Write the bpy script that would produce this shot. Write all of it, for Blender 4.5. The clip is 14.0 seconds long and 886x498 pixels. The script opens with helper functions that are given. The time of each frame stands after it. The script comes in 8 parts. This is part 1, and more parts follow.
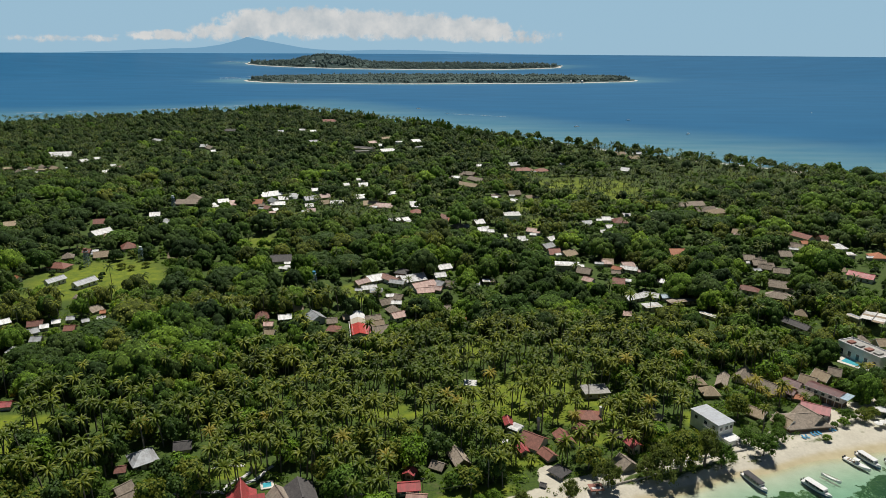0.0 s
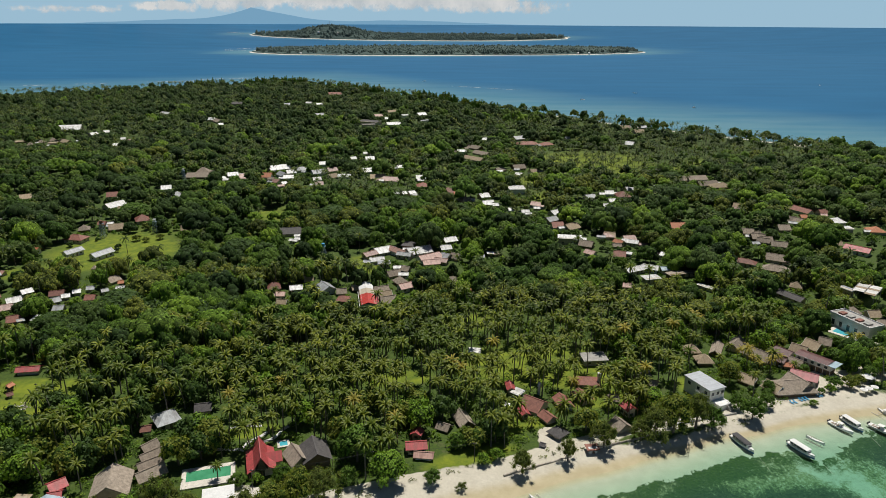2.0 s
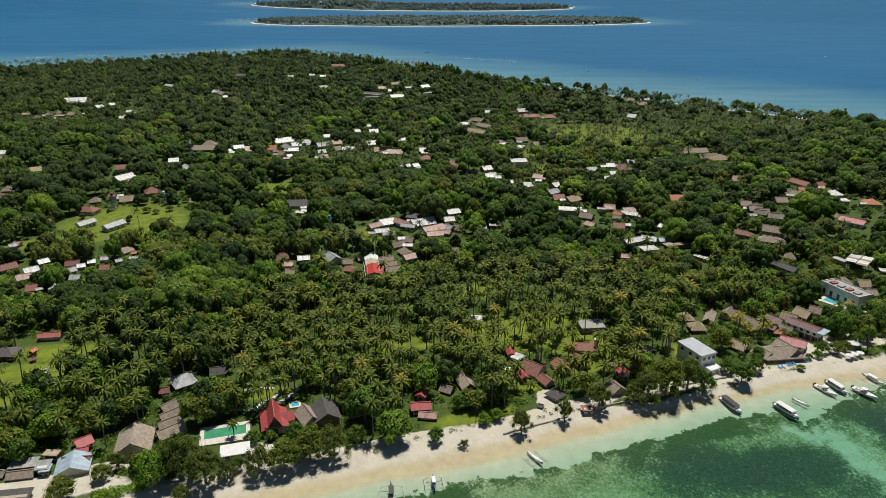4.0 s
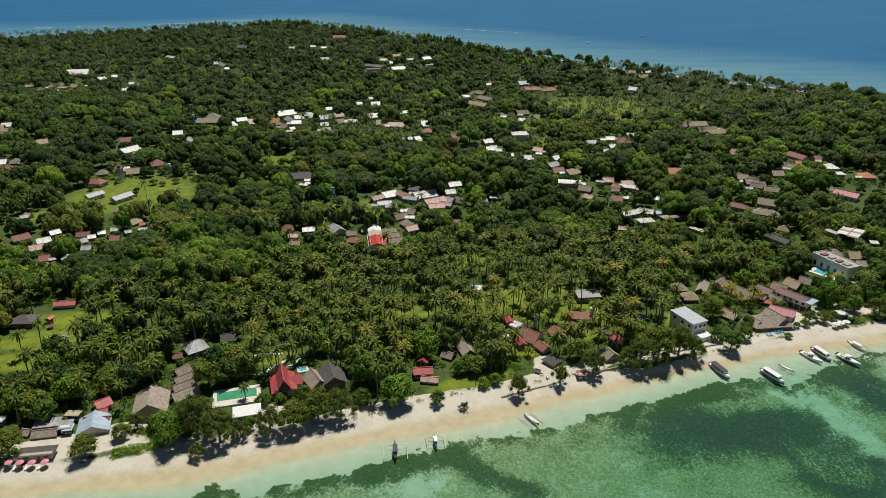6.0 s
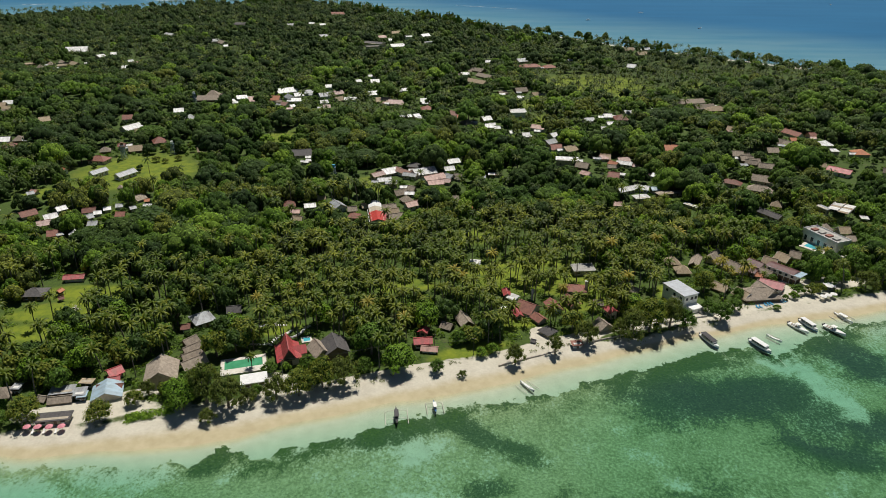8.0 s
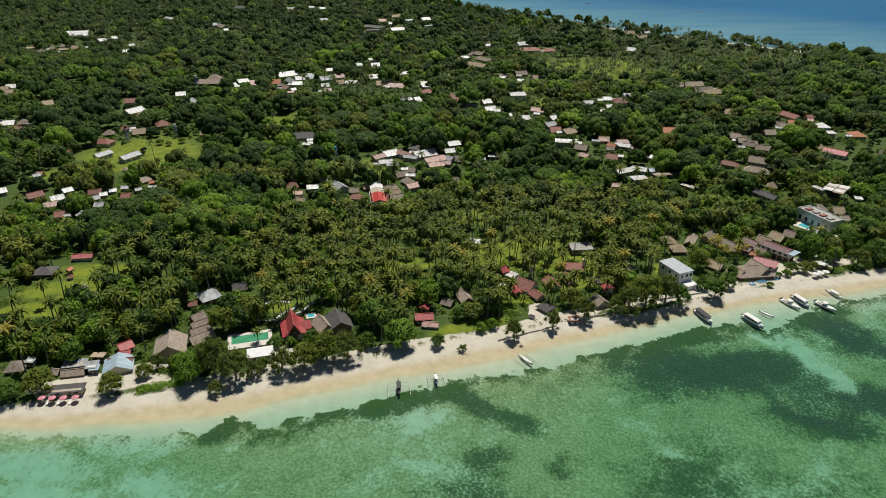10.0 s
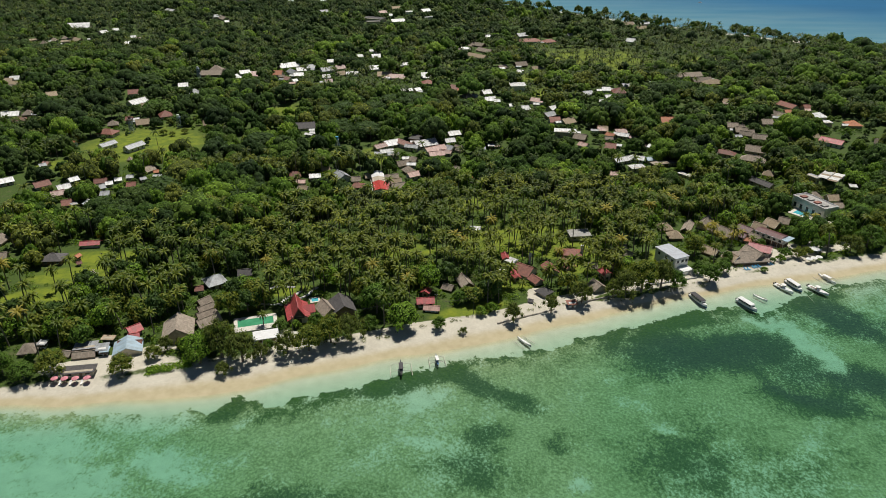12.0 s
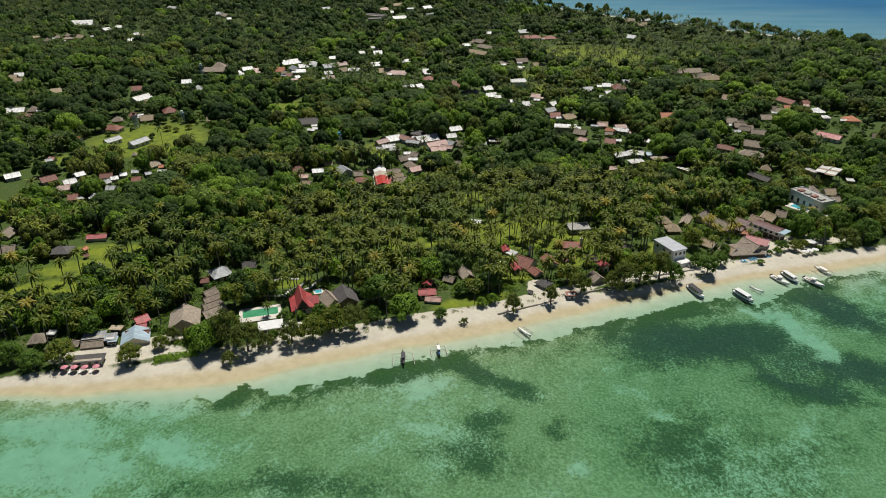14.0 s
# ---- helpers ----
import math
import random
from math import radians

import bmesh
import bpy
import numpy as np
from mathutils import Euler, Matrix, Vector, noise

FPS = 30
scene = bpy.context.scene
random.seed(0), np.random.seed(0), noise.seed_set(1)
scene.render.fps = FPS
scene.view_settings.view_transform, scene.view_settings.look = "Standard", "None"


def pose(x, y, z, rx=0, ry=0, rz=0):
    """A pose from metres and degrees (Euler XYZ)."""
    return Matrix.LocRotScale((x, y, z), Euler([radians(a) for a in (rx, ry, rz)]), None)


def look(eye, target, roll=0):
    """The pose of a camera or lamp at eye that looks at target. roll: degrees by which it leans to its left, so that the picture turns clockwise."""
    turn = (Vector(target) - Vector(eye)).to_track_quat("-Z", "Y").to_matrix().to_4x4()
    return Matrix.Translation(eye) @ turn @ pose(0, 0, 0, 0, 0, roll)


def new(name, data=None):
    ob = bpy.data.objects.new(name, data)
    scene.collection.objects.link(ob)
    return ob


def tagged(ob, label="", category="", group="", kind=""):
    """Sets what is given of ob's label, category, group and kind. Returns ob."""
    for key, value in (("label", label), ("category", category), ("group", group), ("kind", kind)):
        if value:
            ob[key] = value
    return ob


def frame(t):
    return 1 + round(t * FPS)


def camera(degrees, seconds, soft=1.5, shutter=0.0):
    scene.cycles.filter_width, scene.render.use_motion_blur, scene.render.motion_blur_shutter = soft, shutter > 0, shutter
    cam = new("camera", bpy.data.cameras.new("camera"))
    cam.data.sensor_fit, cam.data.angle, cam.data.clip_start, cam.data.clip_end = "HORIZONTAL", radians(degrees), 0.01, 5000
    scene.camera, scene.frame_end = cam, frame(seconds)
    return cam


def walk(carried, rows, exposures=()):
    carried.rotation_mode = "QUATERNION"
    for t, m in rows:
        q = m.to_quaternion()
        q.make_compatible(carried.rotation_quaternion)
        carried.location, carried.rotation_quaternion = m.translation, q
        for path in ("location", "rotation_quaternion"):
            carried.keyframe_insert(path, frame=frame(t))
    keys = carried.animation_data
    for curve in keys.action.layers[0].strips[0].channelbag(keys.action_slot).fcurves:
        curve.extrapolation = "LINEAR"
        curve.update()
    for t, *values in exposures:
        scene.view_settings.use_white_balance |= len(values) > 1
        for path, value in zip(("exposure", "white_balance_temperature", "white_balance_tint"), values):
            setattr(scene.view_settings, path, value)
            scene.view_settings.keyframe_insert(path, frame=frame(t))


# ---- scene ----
cam = camera(66.0, 14.0, soft=0.5)
PATH = [
    (0, (-0.13, 1.16, 136.66), (-0.08, 97.16, 108.66), 0.3),
    (0.5, (-0.39, -1.97, 137.79), (-0.49, 93.73, 108.84), 0.4),
    (1, (-0.41, -4.52, 138.51), (-0.66, 90.93, 108.61), 0.3),
    (1.5, (-0.45, -6.90, 139.06), (-0.90, 88.25, 108.21), 0.3),
    (2, (-0.36, -9.63, 140.02), (-1.06, 85.17, 108.22), 0.3),
    (2.5, (-0.50, -12.24, 140.91), (-1.30, 82.21, 108.16), 0.3),
    (3, (-0.44, -14.71, 141.36), (-1.39, 79.44, 107.70), 0.3),
    (5.5, (-0.29, -26.32, 145.11), (-1.54, 65.98, 106.66), 0.2),
    (6, (-0.35, -28.41, 145.76), (-1.60, 63.49, 106.46), 0.3),
    (6.5, (-0.41, -30.65, 146.70), (-1.61, 60.95, 106.50), 0.3),
    (7, (-0.24, -32.45, 146.85), (-1.39, 58.80, 106.00), 0.3),
    (7.5, (-0.12, -34.53, 147.22), (-1.27, 56.42, 105.67), 0.3),
    (8, (-0.21, -36.31, 147.31), (-1.31, 54.39, 105.11), 0.3),
    (10.5, (-0.17, -45.24, 147.28), (-1.32, 44.36, 102.88), 0.2),
    (11, (-0.12, -46.98, 147.35), (-1.27, 42.47, 102.65), 0.2),
    (11.5, (-0.11, -48.72, 147.39), (-1.30, 40.63, 102.44), 0.1),
    (12, (-0.20, -50.30, 147.38), (-1.40, 39.00, 102.37), 0.1),
    (12.5, (-0.25, -51.68, 147.41), (-1.45, 37.57, 102.31), 0.0),
    (13, (-0.17, -53.11, 147.36), (-1.47, 36.13, 102.21), -0.0),
    (13.5, (-0.14, -54.40, 147.39), (-1.44, 34.80, 102.14), -0.0),
    (14, (-0.11, -55.51, 147.50), (-1.51, 33.59, 102.20), -0.0),
]
walk(cam, [(t, look(eye, target, roll)) for t, eye, target, roll in PATH])

# ---- sky and sun ----
SUN_ELEVATION, SUN_AZIMUTH = 69.0, 18.0   # degrees; azimuth from straight ahead towards the right
world = bpy.data.worlds.new("sky")
scene.world = world
world.use_nodes = True
wn = world.node_tree
wn.nodes.clear()
sky = wn.nodes.new("ShaderNodeTexSky")
sky.sky_type = "NISHITA"
sky.sun_disc = False
sky.sun_elevation = radians(SUN_ELEVATION)
sky.sun_rotation = radians(SUN_AZIMUTH)
sky.air_density, sky.dust_density, sky.ozone_density = 1.0, 0.0, 2.0
back = wn.nodes.new("ShaderNodeBackground")
back.inputs["Strength"].default_value = 0.034
wout = wn.nodes.new("ShaderNodeOutputWorld")
cool = wn.nodes.new("ShaderNodeMix")
cool.data_type, cool.blend_type = "RGBA", "MULTIPLY"
cool.inputs[0].default_value, cool.inputs[7].default_value = 1.0, (0.80, 0.86, 0.92, 1)
wn.links.new(sky.outputs[0], cool.inputs[6])
# pale sea haze low over the horizon, all round
where = wn.nodes.new("ShaderNodeTexCoord")
split = wn.nodes.new("ShaderNodeSeparateXYZ")
low = wn.nodes.new("ShaderNodeMapRange")
low.interpolation_type = "SMOOTHSTEP"
for k, value in enumerate((0.07, 0.16, 0.95, 0.0)):
    low.inputs[1 + k].default_value = value
haze = wn.nodes.new("ShaderNodeMix")
haze.data_type = "RGBA"
haze.inputs[7].default_value = (10.2, 16.0, 20.4, 1)
wn.links.new(where.outputs["Generated"], split.inputs[0])
wn.links.new(split.outputs["Z"], low.inputs[0])
wn.links.new(low.outputs[0], haze.inputs[0])
wn.links.new(cool.outputs[2], haze.inputs[6])
wn.links.new(haze.outputs[2], back.inputs[0])
wn.links.new(back.outputs[0], wout.inputs[0])

lamp = bpy.data.lights.new("sun", "SUN")
lamp.energy, lamp.angle, lamp.color = 4.6, radians(0.53), (1.0, 0.955, 0.88)
sun = new("sun", lamp)
el, az = radians(SUN_ELEVATION), radians(SUN_AZIMUTH)
sun.matrix_world = look((400 * math.cos(el) * math.sin(az), 400 * math.cos(el) * math.cos(az), 400 * math.sin(el)), (0, 0, 0))
scene.view_settings.exposure = -0.08


# ---- materials ----
MATS = {}


def nodes_of(name):
    m = bpy.data.materials.new(name)
    m.use_nodes = True
    return m, m.node_tree.nodes, m.node_tree.links, m.node_tree.nodes["Principled BSDF"]


def noise_tex(n, l, scale, detail=4.0, rough=0.6, coord="Object", stretch=None):
    tc = n.new("ShaderNodeTexCoord")
    t = n.new("ShaderNodeTexNoise")
    t.inputs["Scale"].default_value, t.inputs["Detail"].default_value, t.inputs["Roughness"].default_value = scale, detail, rough
    if coord == "World":
        src = n.new("ShaderNodeNewGeometry").outputs["Position"]
    else:
        src = tc.outputs[coord]
    if stretch:
        mp = n.new("ShaderNodeMapping")
        mp.inputs["Scale"].default_value = stretch
        l.new(src, mp.inputs["Vector"])
        src = mp.outputs["Vector"]
    l.new(src, t.inputs["Vector"])
    return t.outputs["Fac"]


def ramp(n, l, fac, lo, hi, c0, c1):
    r = n.new("ShaderNodeValToRGB")
    r.color_ramp.elements[0].position, r.color_ramp.elements[1].position = lo, hi
    r.color_ramp.elements[0].color, r.color_ramp.elements[1].color = (*c0, 1), (*c1, 1)
    l.new(fac, r.inputs[0])
    return r.outputs[0]


def mix(n, l, fac, a, b, kind="MIX"):
    m = n.new("ShaderNodeMix")
    m.data_type, m.blend_type = "RGBA", kind
    for key, v in ((0, fac), (6, a), (7, b)):
        if isinstance(v, (int, float)):
            m.inputs[key].default_value = v
        elif isinstance(v, tuple):
            m.inputs[key].default_value = (*v, 1)
        else:
            l.new(v, m.inputs[key])
    return m.outputs[2]


def math_node(n, l, op, a, b=0.0, clamp=False):
    m = n.new("ShaderNodeMath")
    m.operation, m.use_clamp = op, clamp
    for i, v in enumerate((a, b)):
        if isinstance(v, (int, float)):
            m.inputs[i].default_value = v
        else:
            l.new(v, m.inputs[i])
    return m.outputs[0]


def map_range(n, l, v, a, b, c=0.0, d=1.0, smooth=True):
    m = n.new("ShaderNodeMapRange")
    m.interpolation_type = "SMOOTHSTEP" if smooth else "LINEAR"
    for i, x in enumerate((a, b, c, d)):
        m.inputs[1 + i].default_value = x
    l.new(v, m.inputs[0])
    return m.outputs[0]


def bump(n, l, b, height, strength, distance):
    bp = n.new("ShaderNodeBump")
    bp.inputs["Strength"].default_value, bp.inputs["Distance"].default_value = strength, distance
    l.new(height, bp.inputs["Height"])
    l.new(bp.outputs[0], b.inputs["Normal"])


def plain(name, c0, c1, rough=0.7, scale=1.5, metal=0.0, vary=0.0, bumpy=0.0, coarse=0.25, stretch=None):
    """A surface with grain and larger stains between two colours, and a shade of its own for each object."""
    m, n, l, b = nodes_of(name)
    fine = noise_tex(n, l, scale, 5.0, 0.65, stretch=stretch)
    large = noise_tex(n, l, scale * coarse, 3.0, 0.5)
    both = math_node(n, l, "ADD", math_node(n, l, "MULTIPLY", fine, 0.5), math_node(n, l, "MULTIPLY", large, 0.5))
    col = ramp(n, l, both, 0.36, 0.64, c0, c1)
    if vary:
        oi = n.new("ShaderNodeObjectInfo")
        hsv = n.new("ShaderNodeHueSaturation")
        l.new(col, hsv.inputs["Color"])
        l.new(map_range(n, l, oi.outputs["Random"], 0, 1, 1 - vary, 1 + vary, False), hsv.inputs["Value"])
        col = hsv.outputs[0]
    l.new(col, b.inputs["Base Color"])
    b.inputs["Roughness"].default_value, b.inputs["Metallic"].default_value = rough, metal
    if bumpy:
        bump(n, l, b, fine, bumpy, 0.1)
    MATS[name] = m
    return m


def sheet_metal(name, c0, c1, rough=0.45, vary=0.1):
    """Painted corrugated roofing: ribs, stains and rust."""
    m, n, l, b = nodes_of(name)
    tc = n.new("ShaderNodeTexCoord")
    w = n.new("ShaderNodeTexWave")
    w.inputs["Scale"].default_value, w.inputs["Distortion"].default_value = 1.4, 0.2
    l.new(tc.outputs["Object"], w.inputs["Vector"])
    stain = noise_tex(n, l, 0.45, 5.0, 0.7)
    panel = noise_tex(n, l, 1.6, 2.0, 0.5, stretch=(1.0, 0.12, 0.12))
    both = math_node(n, l, "ADD", math_node(n, l, "MULTIPLY", stain, 0.6), math_node(n, l, "MULTIPLY", panel, 0.4))
    col = ramp(n, l, both, 0.40, 0.56, c1, c0)
    rust = map_range(n, l, noise_tex(n, l, 0.9, 6.0, 0.75), 0.62, 0.74, 0.0, 0.55)
    col = mix(n, l, rust, col, (0.22, 0.11, 0.06))
    oi = n.new("ShaderNodeObjectInfo")
    hsv = n.new("ShaderNodeHueSaturation")
    l.new(col, hsv.inputs["Color"])
    l.new(map_range(n, l, oi.outputs["Random"], 0, 1, 1 - vary, 1 + vary, False), hsv.inputs["Value"])
    l.new(hsv.outputs[0], b.inputs["Base Color"])
    b.inputs["Roughness"].default_value = rough
    bump(n, l, b, w.outputs["Fac"], 0.5, 0.05)
    MATS[name] = m


sheet_metal("red_metal", (0.42, 0.070, 0.072), (0.29, 0.066, 0.060))
sheet_metal("white_metal", (0.72, 0.72, 0.70), (0.47, 0.46, 0.44), vary=0.22)
sheet_metal("grey_metal", (0.34, 0.36, 0.37), (0.22, 0.22, 0.22), vary=0.2)
sheet_metal("faded_red_metal", (0.40, 0.24, 0.19), (0.26, 0.14, 0.11), vary=0.25)
sheet_metal("pale_metal", (0.50, 0.53, 0.56), (0.42, 0.44, 0.46), vary=0.05)
sheet_metal("pink_metal", (0.47, 0.165, 0.165), (0.36, 0.14, 0.135))
sheet_metal("maroon_metal", (0.125, 0.050, 0.045), (0.085, 0.040, 0.036))
sheet_metal("pale_blue_metal", (0.38, 0.50, 0.58), (0.30, 0.38, 0.42))
sheet_metal("bright_red_metal", (0.55, 0.045, 0.03), (0.36, 0.05, 0.035))
plain("rust_tile", (0.150, 0.062, 0.044), (0.290, 0.120, 0.085), 0.7, 3.0, vary=0.25, bumpy=0.5)
plain("orange_tile", (0.34, 0.12, 0.06), (0.46, 0.19, 0.09), 0.7, 3.0, vary=0.2, bumpy=0.4)
plain("grey_thatch", (0.180, 0.148, 0.115), (0.37, 0.310, 0.245), 0.95, 4.0, vary=0.25, bumpy=0.8, stretch=(2.5, 0.4, 0.4))
plain("tan_thatch", (0.25, 0.19, 0.125), (0.42, 0.34, 0.235), 0.95, 4.0, vary=0.2, bumpy=0.8, stretch=(2.5, 0.4, 0.4))
plain("dark_shingle", (0.055, 0.052, 0.052), (0.115, 0.105, 0.10), 0.75, 4.0, vary=0.2, bumpy=0.5)
plain("concrete", (0.26, 0.25, 0.23), (0.42, 0.41, 0.38), 0.85, 1.2, vary=0.1, bumpy=0.3)
plain("white_wall", (0.52, 0.51, 0.47), (0.72, 0.71, 0.67), 0.8, 0.8, vary=0.12)
plain("cream_wall", (0.40, 0.34, 0.25), (0.56, 0.49, 0.38), 0.85, 0.8, vary=0.2)
plain("wood_wall", (0.12, 0.075, 0.045), (0.22, 0.145, 0.09), 0.8, 3.0, vary=0.25, stretch=(0.4, 0.4, 3.0))
# near-black colour in place of the unlit space behind openings
plain("dark_opening", (0.02, 0.02, 0.02), (0.05, 0.045, 0.04), 0.5, 2.0)
plain("white_paint", (0.66, 0.66, 0.64), (0.80, 0.80, 0.78), 0.4, 1.5)
plain("paving", (0.52, 0.49, 0.42), (0.70, 0.66, 0.58), 0.85, 1.5, bumpy=0.2)
plain("boat_blue", (0.03, 0.10, 0.24), (0.06, 0.16, 0.33), 0.35, 1.5)
plain("boat_dark", (0.025, 0.025, 0.03), (0.06, 0.055, 0.055), 0.5, 2.0)
plain("boat_glass", (0.02, 0.03, 0.04), (0.04, 0.055, 0.065), 0.12, 1.0)
plain("deck_wood", (0.20, 0.15, 0.10), (0.34, 0.26, 0.18), 0.8, 2.5, stretch=(0.3, 3, 1))
plain("bamboo", (0.45, 0.42, 0.33), (0.66, 0.63, 0.54), 0.6, 3.0)
plain("pink_cloth", (0.55, 0.20, 0.24), (0.70, 0.30, 0.33), 0.9, 2.0)
plain("white_cloth", (0.70, 0.69, 0.65), (0.82, 0.81, 0.78), 0.9, 2.0)
plain("blue_plastic", (0.05, 0.28, 0.50), (0.09, 0.38, 0.60), 0.5, 2.0)
plain("steel", (0.18, 0.24, 0.30), (0.28, 0.35, 0.42), 0.5, 2.0)
plain("bark", (0.10, 0.08, 0.06), (0.22, 0.18, 0.14), 0.9, 3.0, bumpy=0.6)
plain("palm_bark", (0.12, 0.105, 0.082), (0.235, 0.21, 0.17), 0.9, 3.0, stretch=(0.5, 0.5, 4))
plain("rubble", (0.22, 0.19, 0.15), (0.50, 0.46, 0.39), 0.9, 1.2, bumpy=0.6)


def own_tint(n, l, col):
    """Each tree of a joined wood has a green of its own: lighter and yellower, or darker and bluer."""
    a = n.new("ShaderNodeAttribute")
    a.attribute_name = "tint"
    hsv = n.new("ShaderNodeHueSaturation")
    l.new(map_range(n, l, a.outputs["Fac"], -1, 1, 0.68, 1.62, False), hsv.inputs["Value"])
    l.new(map_range(n, l, a.outputs["Fac"], -1, 1, 0.515, 0.485, False), hsv.inputs["Hue"])
    l.new(col, hsv.inputs["Color"])
    return hsv.outputs[0]


def leafy(name, c0, c1, c2, through_light=0.38, rough=0.62, broad=0.06):
    """Leaves: every clump has its own green, stands of trees differ, and light comes through."""
    m, n, l, b = nodes_of(name)
    geo = n.new("ShaderNodeNewGeometry")
    stand = noise_tex(n, l, broad, 2.0, 0.5, "World")
    col = ramp(n, l, geo.outputs["Random Per Island"], 0.0, 1.0, c0, c1)
    col = mix(n, l, map_range(n, l, stand, 0.42, 0.68, 0.0, 0.75), col, c2)
    col = own_tint(n, l, col)
    l.new(col, b.inputs["Base Color"])
    b.inputs["Roughness"].default_value = rough
    b.inputs["Specular IOR Level"].default_value = 0.22
    tr = n.new("ShaderNodeBsdfTranslucent")
    l.new(mix(n, l, 1.0, col, (1.25, 1.35, 0.45), "MULTIPLY"), tr.inputs["Color"])
    mx = n.new("ShaderNodeMixShader")
    mx.inputs[0].default_value = through_light
    l.new(b.outputs[0], mx.inputs[1])
    l.new(tr.outputs[0], mx.inputs[2])
    l.new(mx.outputs[0], n["Material Output"].inputs["Surface"])
    MATS[name] = m


leafy("leaf_dark", (0.028, 0.058, 0.011), (0.056, 0.100, 0.018), (0.042, 0.080, 0.018), 0.14)
leafy("leaf_mid", (0.052, 0.108, 0.011), (0.106, 0.190, 0.020), (0.072, 0.136, 0.016), 0.16)
leafy("leaf_bright", (0.110, 0.205, 0.016), (0.190, 0.300, 0.030), (0.140, 0.245, 0.024), 0.26)
leafy("leaf_olive", (0.115, 0.140, 0.020), (0.215, 0.235, 0.036), (0.160, 0.190, 0.028), 0.36)
leafy("leaf_feathery", (0.085, 0.112, 0.024), (0.165, 0.195, 0.044), (0.120, 0.150, 0.036), 0.45)
# the wide dark-to-bright spread also imitates lit and unlit fronds
leafy("frond", (0.017, 0.040, 0.004), (0.186, 0.212, 0.026), (0.060, 0.099, 0.010), 0.22, 0.42, 0.04)
# shaded copy of frond: the same palms darkened for the distance
leafy("frond_far", (0.015, 0.036, 0.005), (0.104, 0.134, 0.018), (0.042, 0.074, 0.009), 0.22, 0.5, 0.04)
leafy("frond_yellow", (0.26, 0.22, 0.04), (0.38, 0.32, 0.07), (0.22, 0.21, 0.04), 0.4, 0.45, 0.04)
leafy("shrub", (0.075, 0.140, 0.014), (0.165, 0.245, 0.028), (0.100, 0.170, 0.020))


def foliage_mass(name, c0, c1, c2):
    """The body of a crown: mottled greens at leaf and branch size, darkened as shade in leaf gaps, with deep relief."""
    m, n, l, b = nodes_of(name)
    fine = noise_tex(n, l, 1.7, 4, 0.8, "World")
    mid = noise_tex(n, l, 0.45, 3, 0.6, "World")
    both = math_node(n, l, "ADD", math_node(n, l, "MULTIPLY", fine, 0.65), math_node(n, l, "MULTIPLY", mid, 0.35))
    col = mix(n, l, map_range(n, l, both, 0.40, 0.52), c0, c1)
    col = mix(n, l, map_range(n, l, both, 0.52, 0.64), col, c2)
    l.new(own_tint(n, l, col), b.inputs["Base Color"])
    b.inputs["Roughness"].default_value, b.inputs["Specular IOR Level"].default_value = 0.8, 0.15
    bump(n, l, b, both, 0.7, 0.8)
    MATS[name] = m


# darker than the outer leaves: shade within crowns is put into these colours
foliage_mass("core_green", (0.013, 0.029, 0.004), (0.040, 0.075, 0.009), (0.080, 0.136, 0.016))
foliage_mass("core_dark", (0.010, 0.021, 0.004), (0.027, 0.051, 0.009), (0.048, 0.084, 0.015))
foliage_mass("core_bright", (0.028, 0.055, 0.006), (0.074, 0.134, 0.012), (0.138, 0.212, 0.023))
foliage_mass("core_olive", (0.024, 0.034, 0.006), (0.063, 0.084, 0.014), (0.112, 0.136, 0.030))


# ---- helpers for building ----
def part(name, bm, material, parent=None, label=""):
    me = bpy.data.meshes.new(name)
    bm.to_mesh(me)
    bm.free()
    me.materials.append(MATS[material])
    ob = new(name, me)
    ob.parent = parent
    if label:
        ob["label"] = label
    return ob


def empty(name, x, y, z, turn=0.0):
    ob = new(name)
    ob.matrix_basis = pose(x, y, z, 0, 0, turn)
    ob.empty_display_size = 0.5
    return ob


def box(bm, cx, cy, cz, sx, sy, sz, m=None):
    """A box about its centre."""
    r = bmesh.ops.create_cube(bm, size=1.0, matrix=(m or Matrix()) @ Matrix.LocRotScale((cx, cy, cz), None, (sx, sy, sz)))
    return r["verts"]


def one_box(*a, bevel=0.0):
    bm = bmesh.new()
    box(bm, *a)
    if bevel:
        bmesh.ops.bevel(bm, geom=bm.edges[:], offset=bevel, segments=1, affect="EDGES")
    return bm


def rod(bm, a, b, r0, r1=None, sides=6):
    """A round bar from a to b, tapered."""
    a, b = Vector(a), Vector(b)
    d = b - a
    q = d.to_track_quat("Z", "Y").to_matrix().to_4x4()
    bmesh.ops.create_cone(bm, cap_ends=True, segments=sides, radius1=r0, radius2=r0 if r1 is None else r1, depth=d.length,
                          matrix=Matrix.Translation((a + b) / 2) @ q)


def one_rod(a, b, r0, r1=None, sides=6):
    bm = bmesh.new()
    rod(bm, a, b, r0, r1, sides)
    return bm


